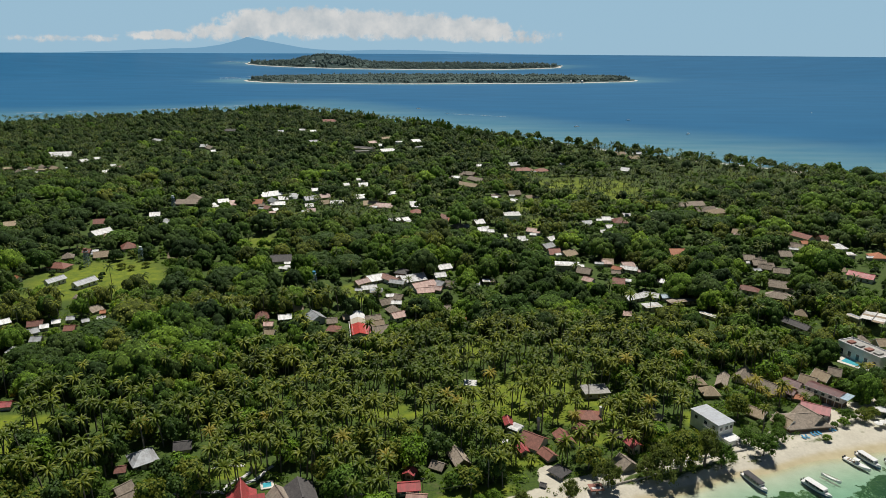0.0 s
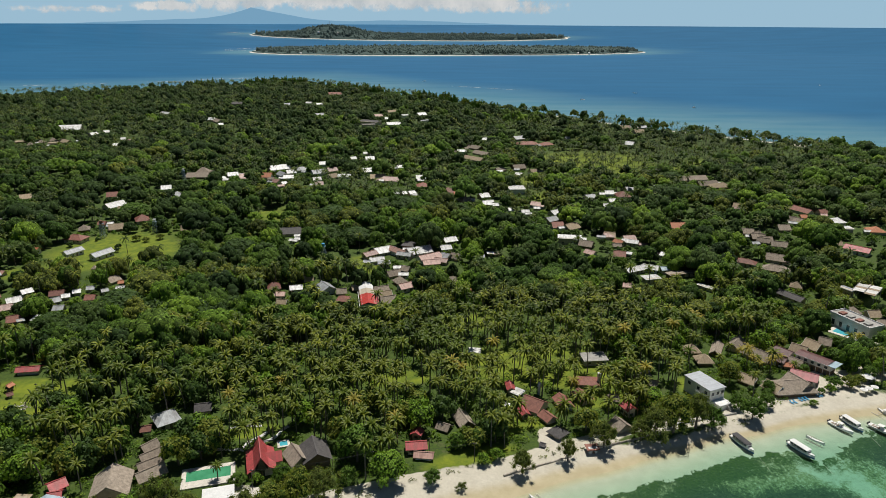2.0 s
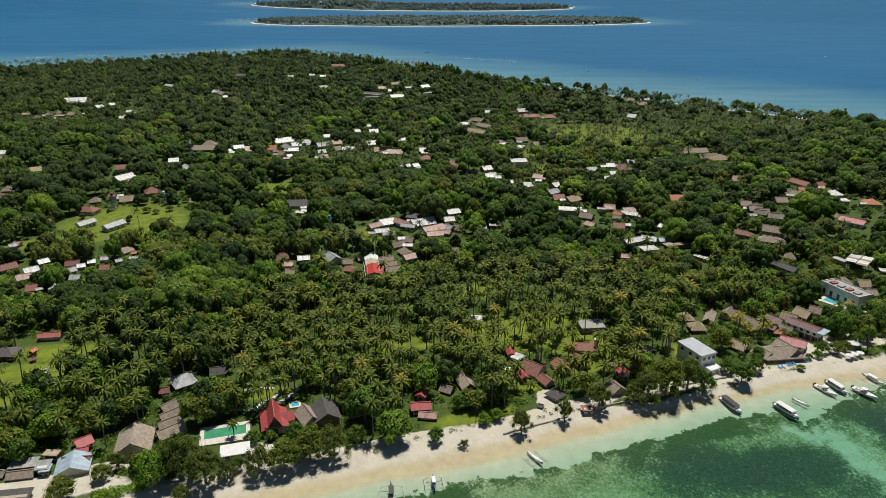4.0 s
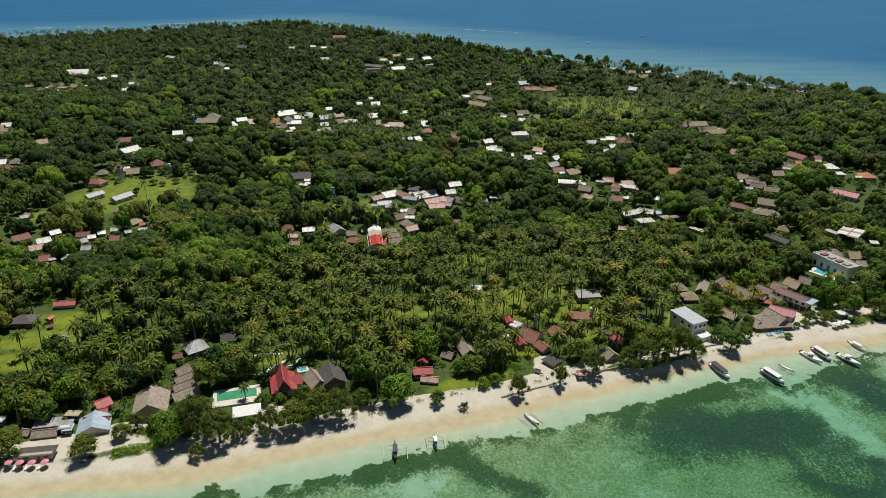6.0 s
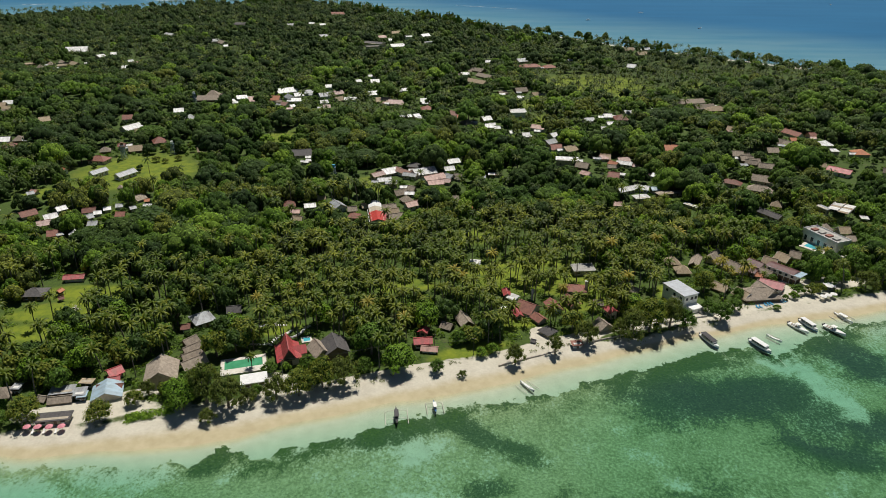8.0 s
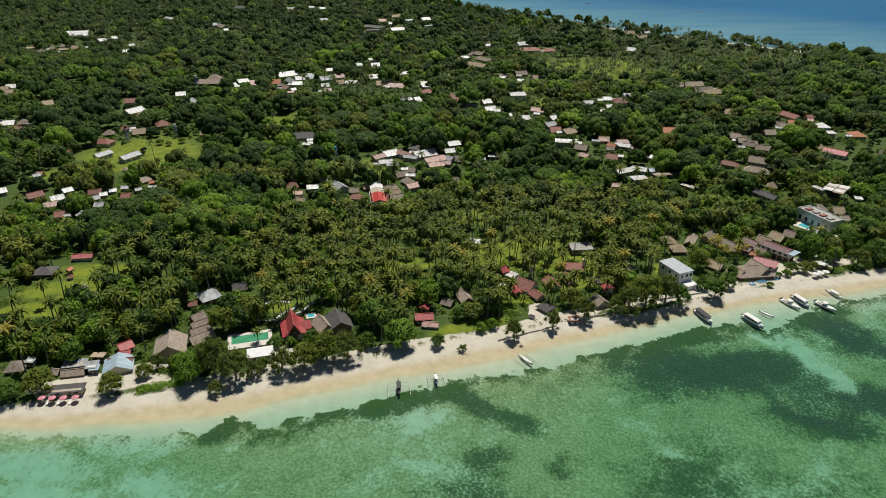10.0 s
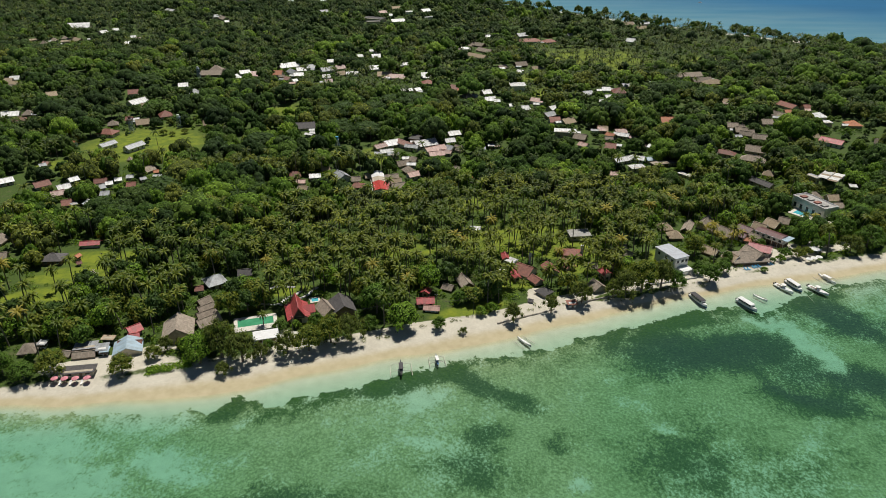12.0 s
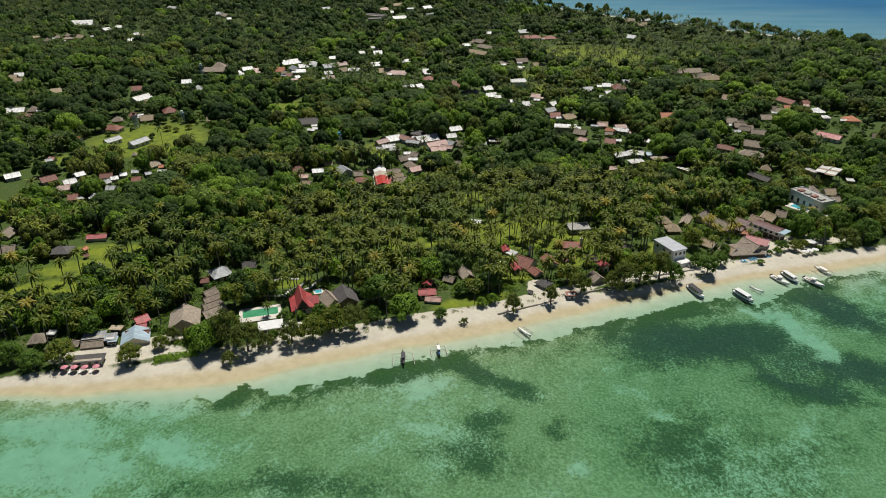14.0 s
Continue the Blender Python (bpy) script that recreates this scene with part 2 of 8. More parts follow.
def mesh_from(name, verts, faces, material, attrs=(), smooth=False):
    """A mesh from numpy arrays: verts (n, 3), faces (m, 3 or 4)."""
    me = bpy.data.meshes.new(name)
    k = faces.shape[1]
    me.vertices.add(len(verts))
    me.vertices.foreach_set("co", np.ascontiguousarray(verts, dtype=np.float32).ravel())
    me.loops.add(faces.size)
    me.loops.foreach_set("vertex_index", np.ascontiguousarray(faces, dtype=np.int32).ravel())
    me.polygons.add(len(faces))
    me.polygons.foreach_set("loop_start", np.arange(0, faces.size, k, dtype=np.int32))
    if smooth:
        me.polygons.foreach_set("use_smooth", np.ones(len(faces), dtype=bool))
    for key, values in attrs:
        a = me.attributes.new(key, "FLOAT", "POINT")
        a.data.foreach_set("value", np.ascontiguousarray(values, dtype=np.float32).ravel())
    me.update(calc_edges=True)
    me.materials.append(MATS[material])
    return me


def grid_faces(nx, ny):
    i = np.arange(nx * ny).reshape(ny, nx)
    return np.stack([i[:-1, :-1], i[:-1, 1:], i[1:, 1:], i[1:, :-1]], -1).reshape(-1, 4)


def lattice(x, y, seed=0):
    """Smooth value noise on unit cells, 0 to 1."""
    xi, yi = np.floor(x).astype(np.int64), np.floor(y).astype(np.int64)
    u, v = x - xi, y - yi
    u, v = u * u * (3 - 2 * u), v * v * (3 - 2 * v)

    def h(a, b):
        k = (a * 374761393 + b * 668265263 + seed * 2147483647) & 0xFFFFFFFF
        k = ((k ^ (k >> 13)) * 1274126177) & 0xFFFFFFFF
        return ((k ^ (k >> 16)) & 0xFFFF) / 65535.0
    return (h(xi, yi) * (1 - u) + h(xi + 1, yi) * u) * (1 - v) + (h(xi, yi + 1) * (1 - u) + h(xi + 1, yi + 1) * u) * v


def fbm(x, y, scale, seed=0, octaves=4):
    s, a, t = 0.0, 1.0, 0.0
    for k in range(octaves):
        s, t = s + a * lattice(x / scale * 2 ** k, y / scale * 2 ** k, seed + k), t + a
        a *= 0.55
    return s / t


def blob(x, y, cx, cy, rx, ry, turn=0.0, edge=0.35):
    """1 inside a turned ellipse, falling to 0 over its edge."""
    c, s = math.cos(radians(turn)), math.sin(radians(turn))
    u, v = ((x - cx) * c + (y - cy) * s) / rx, (-(x - cx) * s + (y - cy) * c) / ry
    return np.clip((1 + edge - np.hypot(u, v)) / (2 * edge), 0, 1)


def steps(stops):
    """Grid lines: (from, to, step) stretches laid end to end."""
    out = []
    for a, b, s in stops:
        k = max(1, round(abs(b - a) / s))
        out += [a + (b - a) * i / k for i in range(k)]
    return np.array(out + [stops[-1][1]])


# ---- the island: shores, ground, sea ----
WATER_X = (-700, -300, -151, -132, -114, -96, -81, -68, -60, -41, -21, -11, 0, 11, 22, 33, 45, 57, 70, 83, 96, 109, 122, 136, 150, 164, 178, 199, 330, 500, 650)
WATER_Y = (-20, 82, 123.3, 123.0, 125.4, 127.7, 129.2, 133.7, 137.7, 144.6, 151.9, 154.5, 157.3, 160.8, 165.6, 170.1, 175.3, 179.6, 185.0, 191.0, 196.4, 199.4, 204.0, 208.3, 211.0, 213.9, 217.2, 224.6, 275, 350, 440)
# the top of the beach, where the green begins
BANK_X = (-700, -300, -151, -115, -74, -41, -13, 11, 45, 82, 121, 161, 200, 330, 500, 650)
BANK_Y = (-7, 98, 135, 140, 152, 162, 172, 180, 189, 200, 213, 227, 239, 288, 363, 453)
FAR_X = (-1200, -813, -734, -644, -527, -310, -167, 5, 105, 185, 251, 367, 436, 488, 650)
FAR_Y = (1120, 1265, 1310, 1347, 1487, 1556, 1408, 1214, 1107, 1042, 961, 856, 786, 745, 600)


def near_shore(x):
    return np.interp(x, WATER_X, WATER_Y) + 2.0 + 0.4 * np.sin(x / 4.7)


def bank(x):
    return np.interp(x, BANK_X, BANK_Y) + 1.6 * np.sin(x / 19.0) + 0.7 * np.sin(x / 7.3 + 1)


def far_shore(x):
    return np.interp(x, FAR_X, FAR_Y) + 5 * np.sin(x / 60.0)


def inland(x, y):
    """Metres from the water's edge, positive on land; 12.35 at the top of the beach, however wide it is."""
    w, t = near_shore(x), bank(x)
    near = np.where(y < w, (y - w) * 0.95, np.where(y < t, 12.35 * (y - w) / (t - w), 12.35 + (y - t) * 0.95))
    return np.minimum(near, (far_shore(x) - y) * 0.72)


def ground_z(x, y):
    d = inland(x, y)
    land = np.interp(d, (0, 5, 10, 13, 60), (0.0, 0.55, 1.25, 1.6, 1.9))
    bed = np.interp(-d, (0, 6, 25, 60, 200), (0.0, -0.5, -1.3, -2.0, -4.0))
    return np.where(d > 0, land, bed)


# open ground: grass without trees (x, y, rx, ry, turn)
LAWNS = ((-208, 393, 39, 34, 0), (-234, 355, 28, 11, 15), (-156, 226, 24, 8, 0), (-165, 210, 20, 8, 10), (-172, 191, 20, 8, 20), (36, 250, 30, 18, 10), (26, 204, 12, 5, 20), (58, 222, 16, 6, 15), (100, 232, 9, 8, 0), (-20, 236, 14, 6, 10),
         (54, 238, 18, 10, 0), (12, 292, 14, 10, 0), (8, 184, 16, 5, 22), (72, 600, 16, 12, 0), (150, 695, 56, 50, 0),
         (225, 655, 28, 12, 0), (268, 685, 22, 14, 0), (329, 659, 26, 12, 0), (187, 630, 26, 10, 0), (78, 548, 14, 12, 0), (4, 650, 14, 14, 0), (-130, 480, 14, 16, 0), (-48, 372, 12, 16, 20), (-70, 198, 11, 4, 15), (-84, 184, 6, 2.5, 10))


def lawn_at(x, y):
    g = np.zeros_like(x)
    for cx, cy, rx, ry, turn in LAWNS:
        g = np.maximum(g, blob(x, y, cx, cy, rx, ry, turn, 0.2))
    return g


# swept sand yards behind the beach (x, y, rx, ry, turn)
YARDS = ((150, 236, 27, 11, 18), (-122, 146, 24, 6, 10), (-63, 161, 9, 9, 10), (40, 190, 32, 4, 24), (180, 246, 14, 7, 15), (88, 208, 20, 4, 20),
         (-104, 157, 14, 3, 14), (36, 196, 5, 8, 0), (192, 275, 9, 6, 20), (-25, 167, 30, 4, 20), (113, 215, 17, 6, 18), (126, 222, 16, 5, 20))


def sand_reach(x, y):
    """The distance from the water, held short over the yards, so that sand lies there."""
    d = inland(x, y)
    for cx, cy, rx, ry, turn in YARDS:
        d = np.where(d > 8, d - (d - 8) * blob(x, y, cx, cy, rx, ry, turn, 0.25), d)
    return d


def ground_material():
    m, n, l, b = nodes_of("ground")

    def at(key):
        a = n.new("ShaderNodeAttribute")
        a.attribute_name = key
        return a.outputs["Fac"]
    d, lawn, weed = at("shore"), at("lawn"), at("weed")
    fine, mid, wide = noise_tex(n, l, 1.1, 5, 0.7, "World"), noise_tex(n, l, 0.22, 4, 0.6, "World"), noise_tex(n, l, 0.03, 3, 0.5, "World")
    # dry and wet sand
    dry = ramp(n, l, math_node(n, l, "ADD", math_node(n, l, "MULTIPLY", fine, 0.5), math_node(n, l, "MULTIPLY", mid, 0.5)), 0.35, 0.65,
               (0.455, 0.420, 0.335), (0.595, 0.555, 0.452))
    wet = ramp(n, l, mid, 0.3, 0.7, (0.40, 0.340, 0.205), (0.49, 0.425, 0.270))
    edge = math_node(n, l, "ADD", d, math_node(n, l, "MULTIPLY", math_node(n, l, "SUBTRACT", mid, 0.5), 2.5))
    sand = mix(n, l, map_range(n, l, edge, 2.2, 6.8), wet, dry)
    # grass and leaf litter
    grass = ramp(n, l, mid, 0.3, 0.7, (0.068, 0.118, 0.004), (0.190, 0.232, 0.008))
    grass = mix(n, l, map_range(n, l, fine, 0.5, 0.75, 0, 0.45), grass, (0.21, 0.21, 0.03))
    floor_col = ramp(n, l, fine, 0.3, 0.7, (0.022, 0.048, 0.004), (0.066, 0.112, 0.007))
    floor_col = mix(n, l, map_range(n, l, mid, 0.57, 0.72, 0, 0.5), floor_col, (0.105, 0.095, 0.045))
    green = mix(n, l, lawn, floor_col, grass)
    land = mix(n, l, map_range(n, l, math_node(n, l, "ADD", d, math_node(n, l, "MULTIPLY", math_node(n, l, "SUBTRACT", mid, 0.5), 9.0)), 10.5, 13.0), sand, green)
    # bed of the shallows: sand, seagrass, rubble
    bed = ramp(n, l, mid, 0.3, 0.7, (0.44, 0.42, 0.33), (0.53, 0.50, 0.40))
    bed = mix(n, l, map_range(n, l, d, -3.6, -0.3, 0.0, 0.8), bed, wet)
    grit = noise_tex(n, l, 1.1, 6, 0.85, "World", (1.0, 0.8, 1.0))
    clump = noise_tex(n, l, 0.12, 8, 0.68, "World")
    # weed begins along a crisp, lobed front; behind it a dark green belt thins out
    front = at("front")
    crisp = map_range(n, l, math_node(n, l, "ADD", front, math_node(n, l, "MULTIPLY", math_node(n, l, "SUBTRACT", clump, 0.5), 17.0)), 0.0, 0.5)
    belt = math_node(n, l, "MULTIPLY", math_node(n, l, "MULTIPLY", map_range(n, l, front, 15.0, 1.0), at("fringe")), map_range(n, l, clump, 0.36, 0.58, 0.4, 1.0))
    speck = math_node(n, l, "SUBTRACT", grit, 0.5)
    lump = math_node(n, l, "SUBTRACT", clump, 0.5)
    film = math_node(n, l, "ADD", at("turf"), math_node(n, l, "ADD", math_node(n, l, "MULTIPLY", speck, 3.0), math_node(n, l, "MULTIPLY", lump, 1.4)))
    film = math_node(n, l, "MULTIPLY", film, crisp)
    brown = ramp(n, l, fine, 0.36, 0.66, (0.150, 0.160, 0.060), (0.440, 0.420, 0.235))
    bed = mix(n, l, map_range(n, l, film, 0.22, 0.62, 0, 0.92), bed, brown)
    cover = math_node(n, l, "ADD", math_node(n, l, "ADD", weed, math_node(n, l, "MULTIPLY", belt, 0.75)), math_node(n, l, "MULTIPLY", speck, 3.2))
    cover = math_node(n, l, "MULTIPLY", math_node(n, l, "ADD", cover, math_node(n, l, "MULTIPLY", lump, 1.5)), crisp)
    grassy = mix(n, l, at("dusk"), ramp(n, l, fine, 0.35, 0.7, (0.032, 0.060, 0.022), (0.092, 0.118, 0.052)),
                 ramp(n, l, fine, 0.35, 0.7, (0.034, 0.046, 0.034), (0.082, 0.096, 0.062)))
    grassy = mix(n, l, belt, grassy, ramp(n, l, fine, 0.35, 0.7, (0.026, 0.060, 0.010), (0.072, 0.120, 0.022)))
    bed = mix(n, l, map_range(n, l, cover, 0.16, 0.46, 0, 0.6), bed, (0.165, 0.185, 0.072))
    bed = mix(n, l, map_range(n, l, cover, 0.40, 0.80), bed, grassy)
    bed = mix(n, l, map_range(n, l, grit, 0.58, 0.66, 0, 0.4), bed, (0.46, 0.44, 0.32))
    col = mix(n, l, map_range(n, l, d, -0.6, 0.2), bed, land)
    l.new(col, b.inputs["Base Color"])
    b.inputs["Roughness"].default_value = 0.92
    bump(n, l, b, fine, 0.3, 0.2)
    MATS["ground"] = m


def sea_material():
    m, n, l, b = nodes_of("sea")

    def at(key):
        a = n.new("ShaderNodeAttribute")
        a.attribute_name = key
        return a.outputs["Fac"]
    deep, reef, depth = at("deep"), at("reef"), at("depth")
    swell = noise_tex(n, l, 0.012, 3, 0.55, "World", (0.35, 1.0, 1.0))
    chop = noise_tex(n, l, 0.55, 4, 0.65, "World", (0.7, 1.2, 1.0))
    blue = ramp(n, l, swell, 0.3, 0.7, (0.012, 0.104, 0.222), (0.018, 0.128, 0.260))
    pale = ramp(n, l, noise_tex(n, l, 0.02, 4, 0.6, "World", (0.3, 1, 1)), 0.3, 0.7, (0.056, 0.190, 0.266), (0.130, 0.262, 0.308))
    col = mix(n, l, reef, blue, pale)
    l.new(col, b.inputs["Base Color"])
    b.inputs["Roughness"].default_value, b.inputs["Specular IOR Level"].default_value = 0.6, 0.0
    sheen = n.new("ShaderNodeBsdfGlossy")
    sheen.inputs["Roughness"].default_value = 0.3
    body = n.new("ShaderNodeMixShader")
    body.inputs[0].default_value = 0.10
    l.new(b.outputs[0], body.inputs[1])
    l.new(sheen.outputs[0], body.inputs[2])
    bp = n.new("ShaderNodeBump")
    bp.inputs["Strength"].default_value, bp.inputs["Distance"].default_value = 0.35, 0.25
    l.new(chop, bp.inputs["Height"])
    l.new(bp.outputs[0], b.inputs["Normal"])
    # clear shallows: what lies below shows, tinted by the water, under a thin gloss
    clear = n.new("ShaderNodeBsdfTransparent")
    tint = mix(n, l, depth, (0.97, 1.0, 0.98), (0.525, 0.82, 0.745))
    l.new(tint, clear.inputs["Color"])
    gloss = n.new("ShaderNodeBsdfGlossy")
    gloss.inputs["Roughness"].default_value = 0.12
    l.new(bp.outputs[0], gloss.inputs["Normal"])
    fres = n.new("ShaderNodeFresnel")
    fres.inputs["IOR"].default_value = 1.33
    l.new(bp.outputs[0], fres.inputs["Normal"])
    shallow = n.new("ShaderNodeMixShader")
    l.new(math_node(n, l, "MULTIPLY", fres.outputs[0], 0.7), shallow.inputs[0])
    l.new(clear.outputs[0], shallow.inputs[1])
    l.new(gloss.outputs[0], shallow.inputs[2])
    whole = n.new("ShaderNodeMixShader")
    l.new(deep, whole.inputs[0])
    l.new(shallow.outputs[0], whole.inputs[1])
    l.new(body.outputs[0], whole.inputs[2])
    l.new(whole.outputs[0], n["Material Output"].inputs["Surface"])
    MATS["sea"] = m


ground_material()
sea_material()


# sea bed (x, y, rx, ry, turn, share): dark meadows, bare sand, brown turf
MEADOWS = ((98, 160, 32, 14, 5, 0.95), (121, 138, 13, 6, -35, 0.5), (158, 182, 22, 9, -40, 0.55), (143, 146, 16, 10, -10, 0.8), (118, 133, 18, 6, -10, 0.5), (-28, 136, 17, 5, 14, 0.75))
MEADOW_BELTS = ((-5, 145, 10, 4, 24, 0.6), (10, 140, 15, 5, -38, 0.85), (26, 129, 9, 4, -38, 0.5), (33, 111, 6, 4, 0, 0.5), (12, 116, 12, 8, 0, 0.4), (6, 100, 13, 9, 0, 0.65), (11, 116, 6, 4, 0, 0.6), (64, 109, 14, 6, -10, 0.15),
                (36, 111, 8, 4, 0, 0.35), (-40, 86, 24, 6, 0, 0.6), (-80, 86, 12, 4, 0, 0.6), (-107, 86, 9, 4, 0, 0.6))
SHORE_MEADOWS = ((73, 118, 16, 6, -10, 0.04), (94, 124, 20, 5, 0, 0.10), (76, 180, 34, 4, 24, 0.55), (164, 209, 18, 5, 22, 0.5), (-72, 129, 7, 3, 60, 0.6), (-78, 121, 8, 5, 0, 0.3),
                 (20, 160, 26, 3, 24, 0.5), (95, 104, 60, 26, 0, 0.10))
BARE = ((134, 176, 4.5, 11, 10), (139, 160, 4, 9, -20), (184, 209, 16, 6, 20), (6, 153, 8, 3.5, 10), (-8, 135, 6, 7, 0), (-9, 114, 5, 3, 0), (61, 131, 7, 2.5, -25), (67, 123, 6, 2.2, -30), (39, 98, 6, 4, 0), (126, 188, 6, 8, 20))
BARE_WEST = ((-65.4, 116, 5, 3, 30), (-64, 103, 5, 3, 0), (-115, 92, 20, 8, 0), (-82, 99, 13, 6, 0), (-127, 110, 17, 6, 0), (-92, 115, 14, 3.5, 0), (-46, 130, 4, 2, 0))


# where the weed begins, seen from the beach
FRONT_X = (-170, -150, -140, -111, -94, -78, -71, -61, -51, -36, -22, -8, 6, 24, 39, 68, 95, 118, 126, 134, 148, 198, 300)
FRONT_Y = (116, 120, 122, 121, 122, 125, 131, 128, 131, 138, 143, 149, 155, 158, 163, 176, 187, 194, 184, 193, 203, 219, 259)


def bed_warp(x, y):
    """Bends the outlines on the sea bed, so that they run ragged."""
    wx = x + 15 * (fbm(x, y, 24, 5, 5) - 0.5) + 8 * (fbm(x, y, 7, 15) - 0.5)
    wy = y + 15 * (fbm(x, y, 24, 9, 5) - 0.5) + 8 * (fbm(x, y, 7, 19) - 0.5)
    return wx, wy


def bare_sand(wx, wy):
    c = np.zeros_like(wx)
    for cx, cy, rx, ry, turn in BARE + BARE_WEST:
        c = np.maximum(c, blob(wx, wy, cx, cy, rx, ry, turn, 0.45))
    return c


def seagrass(x, y):
    """Cover of the sea bed by dark seagrass, 0 to 1."""
    wx, wy = bed_warp(x, y)
    c = 0.07 - 0.10 * np.clip((-50 - x) / 30, 0, 1) + 1.0 * (fbm(wx, wy, 34, 21, 5) - 0.5) + 0.16 * np.clip((x - 25) / 50, 0, 1)
    for cx, cy, rx, ry, turn, k in MEADOWS + MEADOW_BELTS + SHORE_MEADOWS:
        c = c + blob(wx, wy, cx, cy, rx, ry, turn, 0.55) * k
    return np.clip(c - 0.6 * bare_sand(wx, wy), 0, 1)


def turf(x, y):
    """Cover of the sea bed by brown turf and rubble, 0 to 1."""
    wx, wy = bed_warp(x, y)
    c = np.interp(x, (-150, -95, -62, 60, 120), (0.42, 0.44, 0.74, 0.80, 0.66)) + 1.2 * (fbm(wx, wy, 26, 33, 5) - 0.5)
    return np.clip(c - 0.5 * bare_sand(wx, wy), 0, 1)


def dusk(x, y):
    """Where the seagrass is grey-brown rather than green."""
    wx, wy = bed_warp(x, y)
    c = np.zeros_like(x)
    for cx, cy, rx, ry, turn, k in MEADOWS[:4]:
        c = np.maximum(c, blob(wx, wy, cx, cy, rx, ry, turn, 0.6))
    return c


def build_ground():
    xs = steps(((-1300, -400, 60), (-400, -210, 10), (-210, 250, 1.7), (250, 400, 8), (400, 720, 40)))
    ys = steps(((-120, 40, 16), (40, 250, 1.5), (250, 420, 6), (420, 1640, 30)))
    X, Y = np.meshgrid(xs, ys)
    Z = ground_z(X, Y) + np.where(inland(X, Y) > 6, 0.25 * (fbm(X, Y, 18, 3) - 0.5), 0) + np.where(inland(X, Y) > 0, 0.18 * (fbm(X, Y, 5, 7) - 0.5), 0)
    v = np.stack([X, Y, Z], -1).reshape(-1, 3)
    x, y = v[:, 0], v[:, 1]
    me = mesh_from("ground", v, grid_faces(len(xs), len(ys)), "ground",
                   (("shore", sand_reach(x, y)), ("lawn", lawn_at(x, y)), ("weed", seagrass(x, y)), ("turf", turf(x, y)), ("dusk", dusk(x, y)), ("fringe", np.interp(x, (-150, -85, -72, -50, 4, 20, 60, 110, 150), (0.1, 0.3, 0.9, 1, 1, 0.6, 0.7, 1, 0.6))), ("front", (np.interp(x, FRONT_X, FRONT_Y) - y) * 0.95)), True)
    tagged(new("ground", me), "island ground of pale beach sand, grass and seagrass shallows", "ground", kind="structure")


EYE_Z, RIM, RIM_START = 137.0, 4850.0, 3600.0


def sea_z(x, y):
    """The sea is level; past the nearer isle it lifts by 110 m, so that its rim fits the horizon seen from the camera.
    """
    u = np.clip((np.hypot(x, y) - RIM_START) / (RIM - RIM_START), 0, 1)
    return 110.0 * u ** 1.4


def build_sea():
    xs = steps(((-3500, -800, 150), (-800, -220, 29), (-220, 260, 3), (260, 800, 27), (800, 3500, 150)))
    ys = steps(((-3000, -150, 200), (-150, 60, 15), (60, 260, 2.5), (260, 1700, 40), (1700, 3000, 65), (3000, 4850, 45)))
    X, Y = np.meshgrid(xs, ys)
    top = np.sqrt(RIM ** 2 - X ** 2)
    Y = np.where(Y > 3000, 3000 + (Y - 3000) / (4850 - 3000) * (top - 3000), Y)
    v = np.stack([X, Y, sea_z(X, Y) - 0.02], -1).reshape(-1, 3)
    x, y = v[:, 0], v[:, 1]
    d = -inland(x, y)
    back_side = y > 0.5 * (near_shore(x) + far_shore(x))
    deep = np.where(back_side, np.clip(d / 12, 0, 1), np.clip((d - 170) / 160, 0, 1))
    wave = 60 * (fbm(x, y, 180, 4) - 0.5)
    reef = np.where(back_side, np.clip(1.25 - (d + wave) / 290, 0, 1), 0)
    isles = np.maximum(blob(x, y, 20, 3330, 1050, 470, 9.0, 0.10), blob(x, y, -235, 4200, 1040, 200, 0, 0.10))
    reef = np.maximum(reef, 1.25 * np.clip(isles * 1.6, 0, 1) * fbm(x, y, 400, 8))
    me = mesh_from("sea", v, grid_faces(len(xs), len(ys)), "sea",
                   (("deep", deep), ("reef", reef), ("depth", np.clip((1.1 - 1.1 * np.exp(-np.clip(d, 0, None) / np.interp(x, (-110, -50, 60), (8.0, 10.0, 15.0)))) * (0.84 + 0.22 * np.clip((np.abs(x + 10) - 45) / 40, 0, 1)), 0, 1))), True)
    tagged(new("water", me), "clear turquoise shallows turning to deep blue sea", "sea", kind="structure")


build_ground()
build_sea()


# surf where the far reef breaks
plain("foam", (0.55, 0.60, 0.60), (0.80, 0.82, 0.82), 0.8, 0.4)
m, n, l, b = MATS["foam"], MATS["foam"].node_tree.nodes, MATS["foam"].node_tree.links, MATS["foam"].node_tree.nodes["Principled BSDF"]
gap, patchy = n.new("ShaderNodeBsdfTransparent"), n.new("ShaderNodeMixShader")
l.new(map_range(n, l, noise_tex(n, l, 0.05, 6, 0.75, "World"), 0.40, 0.62, 0.05, 0.85), patchy.inputs[0])
l.new(gap.outputs[0], patchy.inputs[1])
l.new(b.outputs[0], patchy.inputs[2])
l.new(patchy.outputs[0], n["Material Output"].inputs["Surface"])


